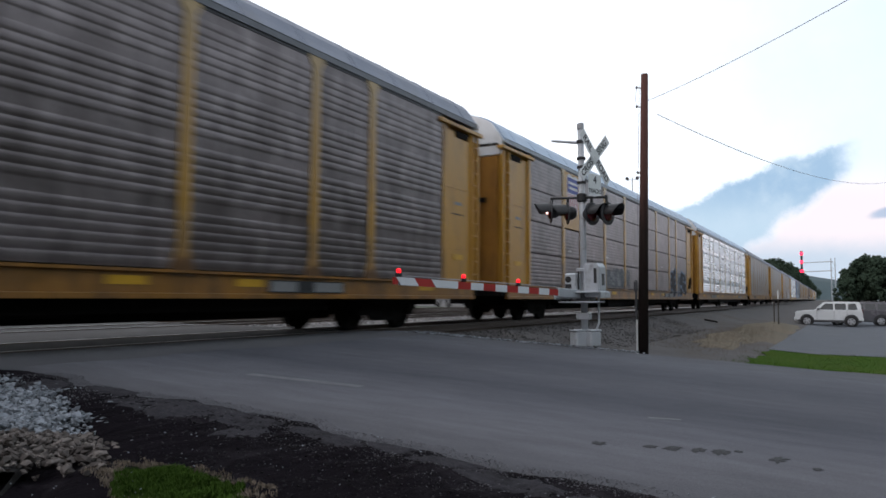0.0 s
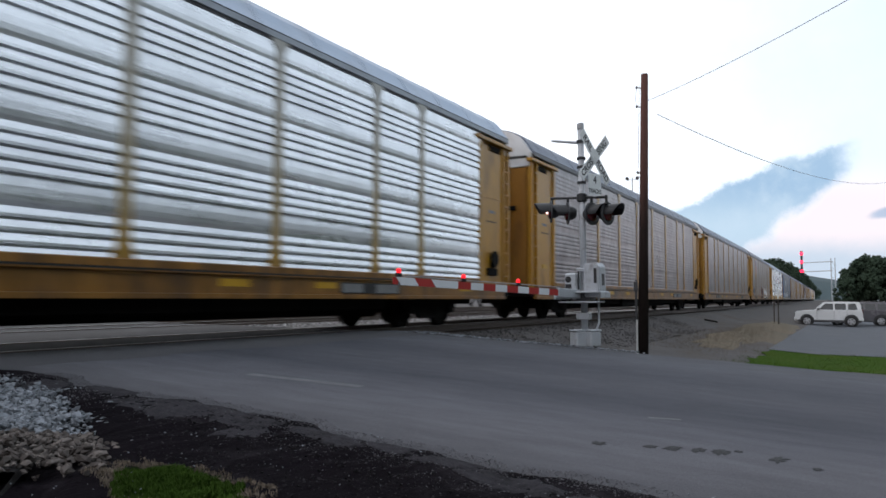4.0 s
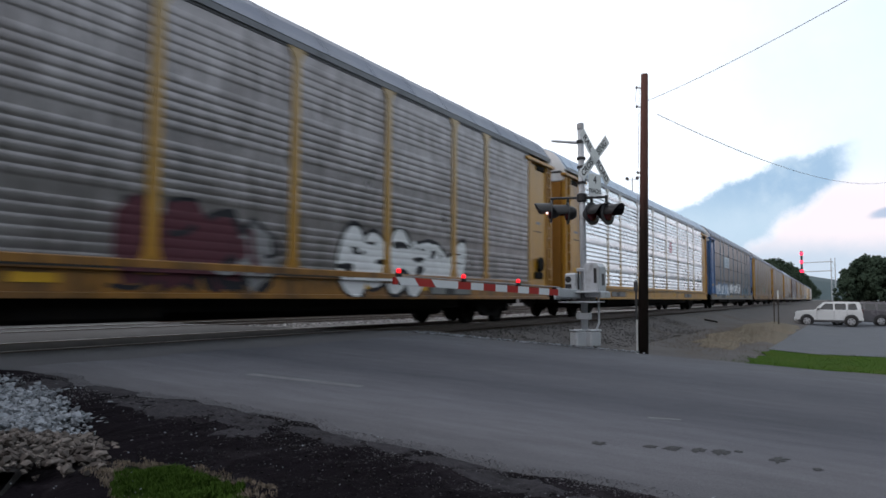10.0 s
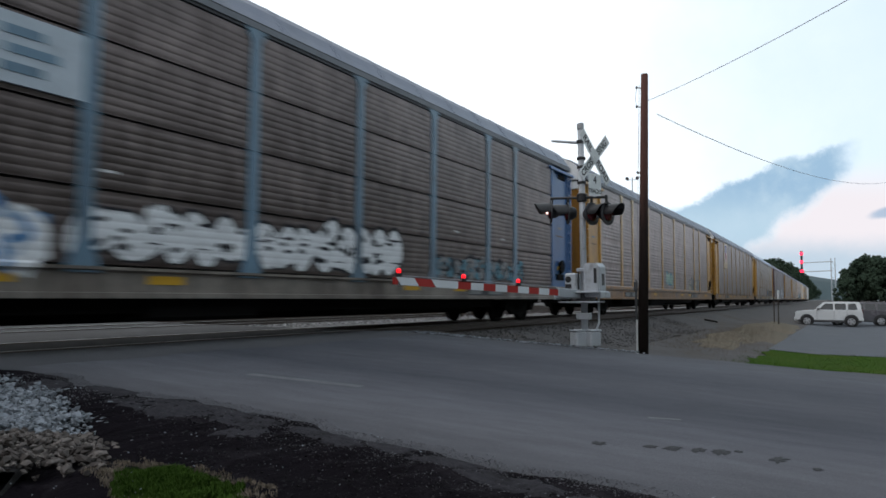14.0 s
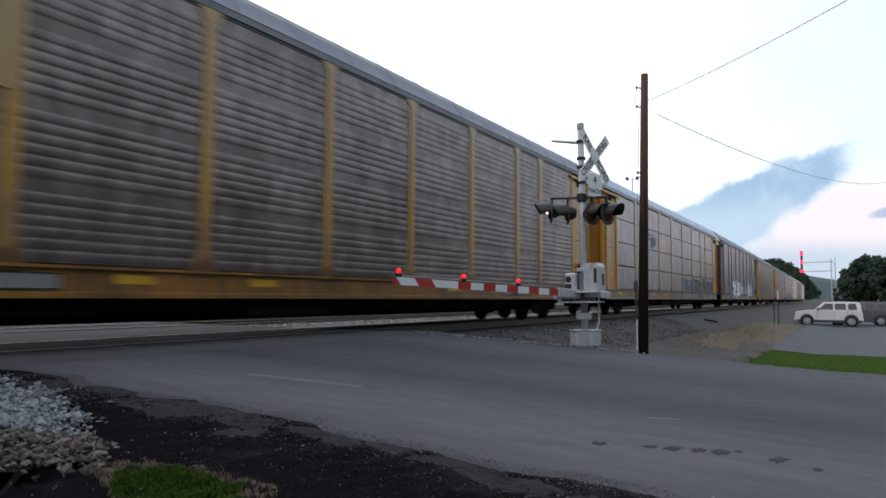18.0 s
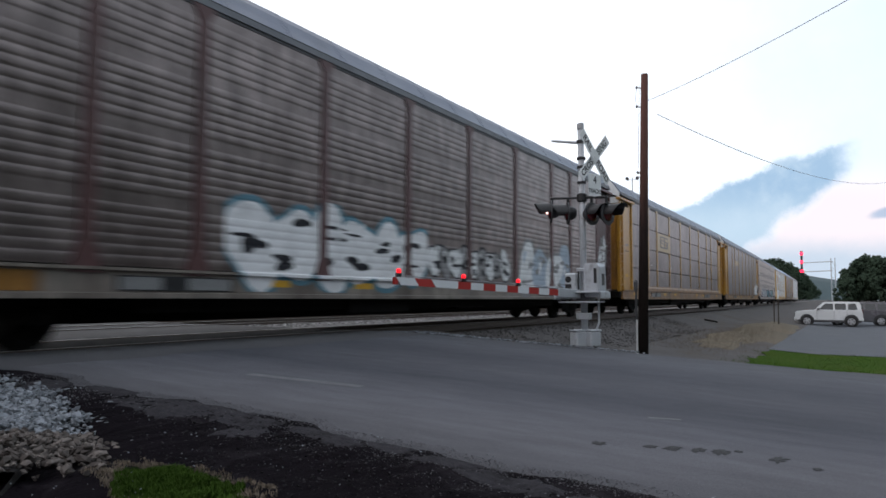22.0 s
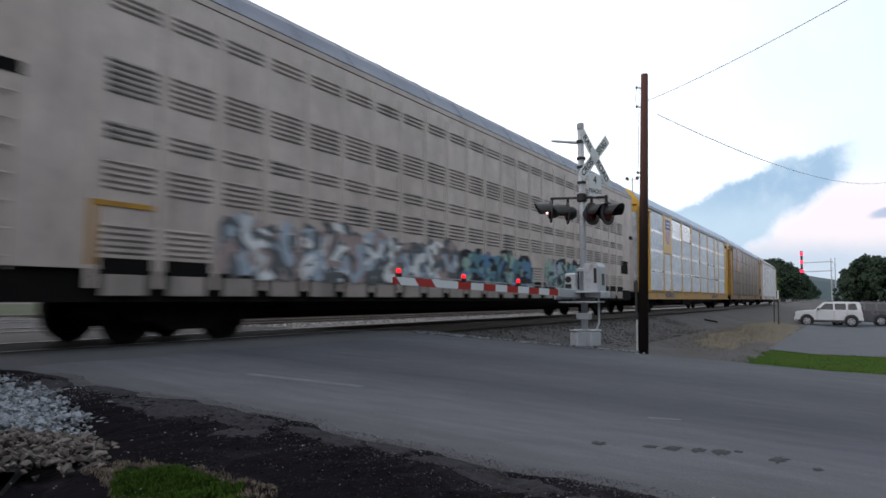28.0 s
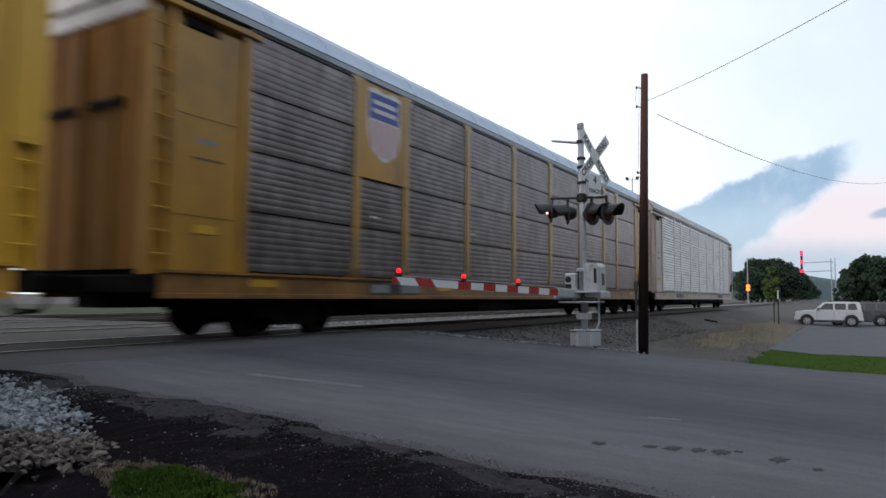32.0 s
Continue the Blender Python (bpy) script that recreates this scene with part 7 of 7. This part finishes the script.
for z in (9.3, 12.0, 14.4):
    part("signal_lamp", Mesh().lathe((-0.22, 7.9, z), (-1, 0, 0), [(0, 0.48), (0.1, 0.48), (0.2, 0.3)], 16), SIGNAL_GLOW, head, "glowing red signal lamp")
sig2 = thing("lineside_signal", "slim mast with glowing orange-red lamps beside the line", "signal", at=(119.3, 4.1, -0.4))
part("signal_mast", Mesh().tube((0, 0, 0), (0, 0, 7.6), 0.09, 0.06, 8), GALV, sig2)
part("signal_box", Mesh().box(-0.15, 0.15, -0.35, 0.35, 2.2, 3.6, bevel=0.04), LAMP_BLACK, sig2)
for z in (2.6, 3.1):
    part("signal_lamp", Mesh().lathe((-0.16, -0.05, z), (-1, 0, 0), [(0, 0.28), (0.08, 0.28), (0.12, 0.1)], 14), ORANGE_GLOW, sig2, "glowing orange-red lamp")

# yard floodlight mast behind the train
fl = thing("floodlight_mast", "tall thin mast carrying two small floodlights", "floodlight", at=(60.5, 6.4, -0.3))
part("mast", Mesh().tube((0, 0, 0), (0, 0, 11.6), 0.09, 0.05, 8), GALV, fl)
for dy in (-0.45, 0.45):
    part("floodlight", Mesh().box(-0.1, 0.1, dy - 0.13, dy + 0.13, 11.42, 11.66, bevel=0.03), LAMP_BLACK, fl)
part("cross_bar", Mesh().tube((0, -0.5, 11.4), (0, 0.5, 11.4), 0.03, n=6), GALV, fl)

# marker posts by the bank
for x, y, h, nm in ((47.0, -6.05, 2.1, "white-topped dark marker post on the bank"), (49.5, -5.6, 1.4, "thin dark marker post on the bank")):
    p = thing("marker_post", nm, "post", at=(x, y, ground_z(x, y)))
    part("post", Mesh().box(-0.035, 0.035, -0.035, 0.035, -0.1, h * 0.75, bevel=0.006), BARK, p)
    part("post_top", Mesh().box(-0.04, 0.04, -0.04, 0.04, h * 0.75, h, bevel=0.006), SIGN_WHITE if h > 1.6 else BARK, p)
p = tagged(new("scrap_tie", Mesh().box(-0.34, 0.34, -0.06, 0.06, 0, 0.08, bevel=0.02).data("scrap_tie", BLACK_IRON)), "old dark tie lying on the ballast slope", "scrap wood")
p.matrix_basis = pose(39.9, -3.3, ground_z(39.9, -3.3) + 0.03, 0, 10, -80)

# road paint and cracks
m = Mesh()
for xa, ya, xb, yb, hw in ((5.41, -4.28, 5.63, -5.62, 0.07), (6.1, -8.33, 6.22, -8.58, 0.03)):
    d = Vector((xb - xa, yb - ya, 0)).normalized().cross(Vector((0, 0, 1))) * hw
    m.sheet([[(xa + (xb - xa) * i / 8 + s * d.x, ya + (yb - ya) * i / 8 + s * d.y, road_z(ya + (yb - ya) * i / 8) + 0.003) for i in range(9)] for s in (-1, 1)])
tagged(new("lane_line", m.data("lane_line", PAINT_LINE)), "faded pale lane line on the asphalt", "road marking", kind="structure")
for k, (x, y, rx, ry) in enumerate(((4.84, -8.3, 0.05, 0.06), (5.0, -8.62, 0.045, 0.06), (5.06, -8.76, 0.05, 0.09), (5.13, -8.92, 0.045, 0.08), (5.18, -9.06, 0.06, 0.1), (5.28, -9.16, 0.03, 0.04), (5.22, -9.42, 0.05, 0.1), (5.1, -9.65, 0.03, 0.05))):
    tagged(blob_patch("tar_mark", x, y, rx, ry, lambda a, b: road_z(b), TAR, 0.005, 40 + k, n=40, rings=3, ragged=0.8, turn=1.4), "dark tar mark on the asphalt", "tar mark", kind="structure")


# ---- all that moves ----
CAR_PITCH, FIRST_GAP, SPEED, SLOWING = 28.65, 17.25, 13.889, 0.003
CAR_SHIFT = (-0.45, -0.4, -0.35, -0.15, 0.0, 0.05, -0.05, -0.12, -0.12, -0.35, -0.05, 0.15, 0.08, 0.15, -0.1, -0.2, -0.25, -0.1)


def car_pose(i, t):
    s = FIRST_GAP + CAR_PITCH * (i - 0.5) + CAR_SHIFT[i] - SPEED * t + SLOWING * t * t
    a, b = on_track(s - 10.06, 0, 0), on_track(s + 10.06, 0, 0)
    return pose((a.x + b.x) / 2, (a.y + b.y) / 2, 0, 0, 0, math.degrees(math.atan2(b.y - a.y, b.x - a.x)))


def motions():
    for i, c in enumerate(train):
        walk(c, [(t, car_pose(i, t)) for t in range(0, 33)])
    # wheels roll with the train: one turn every 2.64 m
    first = {}
    for c in train:
        for o in c.children_recursive:
            if not o.name.startswith("wheelset"):
                continue
            dx = round(o.matrix_basis.translation.x, 3)
            if dx in first:
                o.rotation_mode = "QUATERNION"
                keys = o.animation_data_create()
                keys.action = first[dx].action
                keys.action_slot = first[dx].action_slot
                continue
            rows = []
            for k in range(961):
                t = k / 30
                turn = -(SPEED * t - SLOWING * t * t) / 0.42
                rows.append((t, pose(dx, 0, 0.42, 0, math.degrees(turn), 0)))
            walk(o, rows)
            first[dx] = o.animation_data


motions()
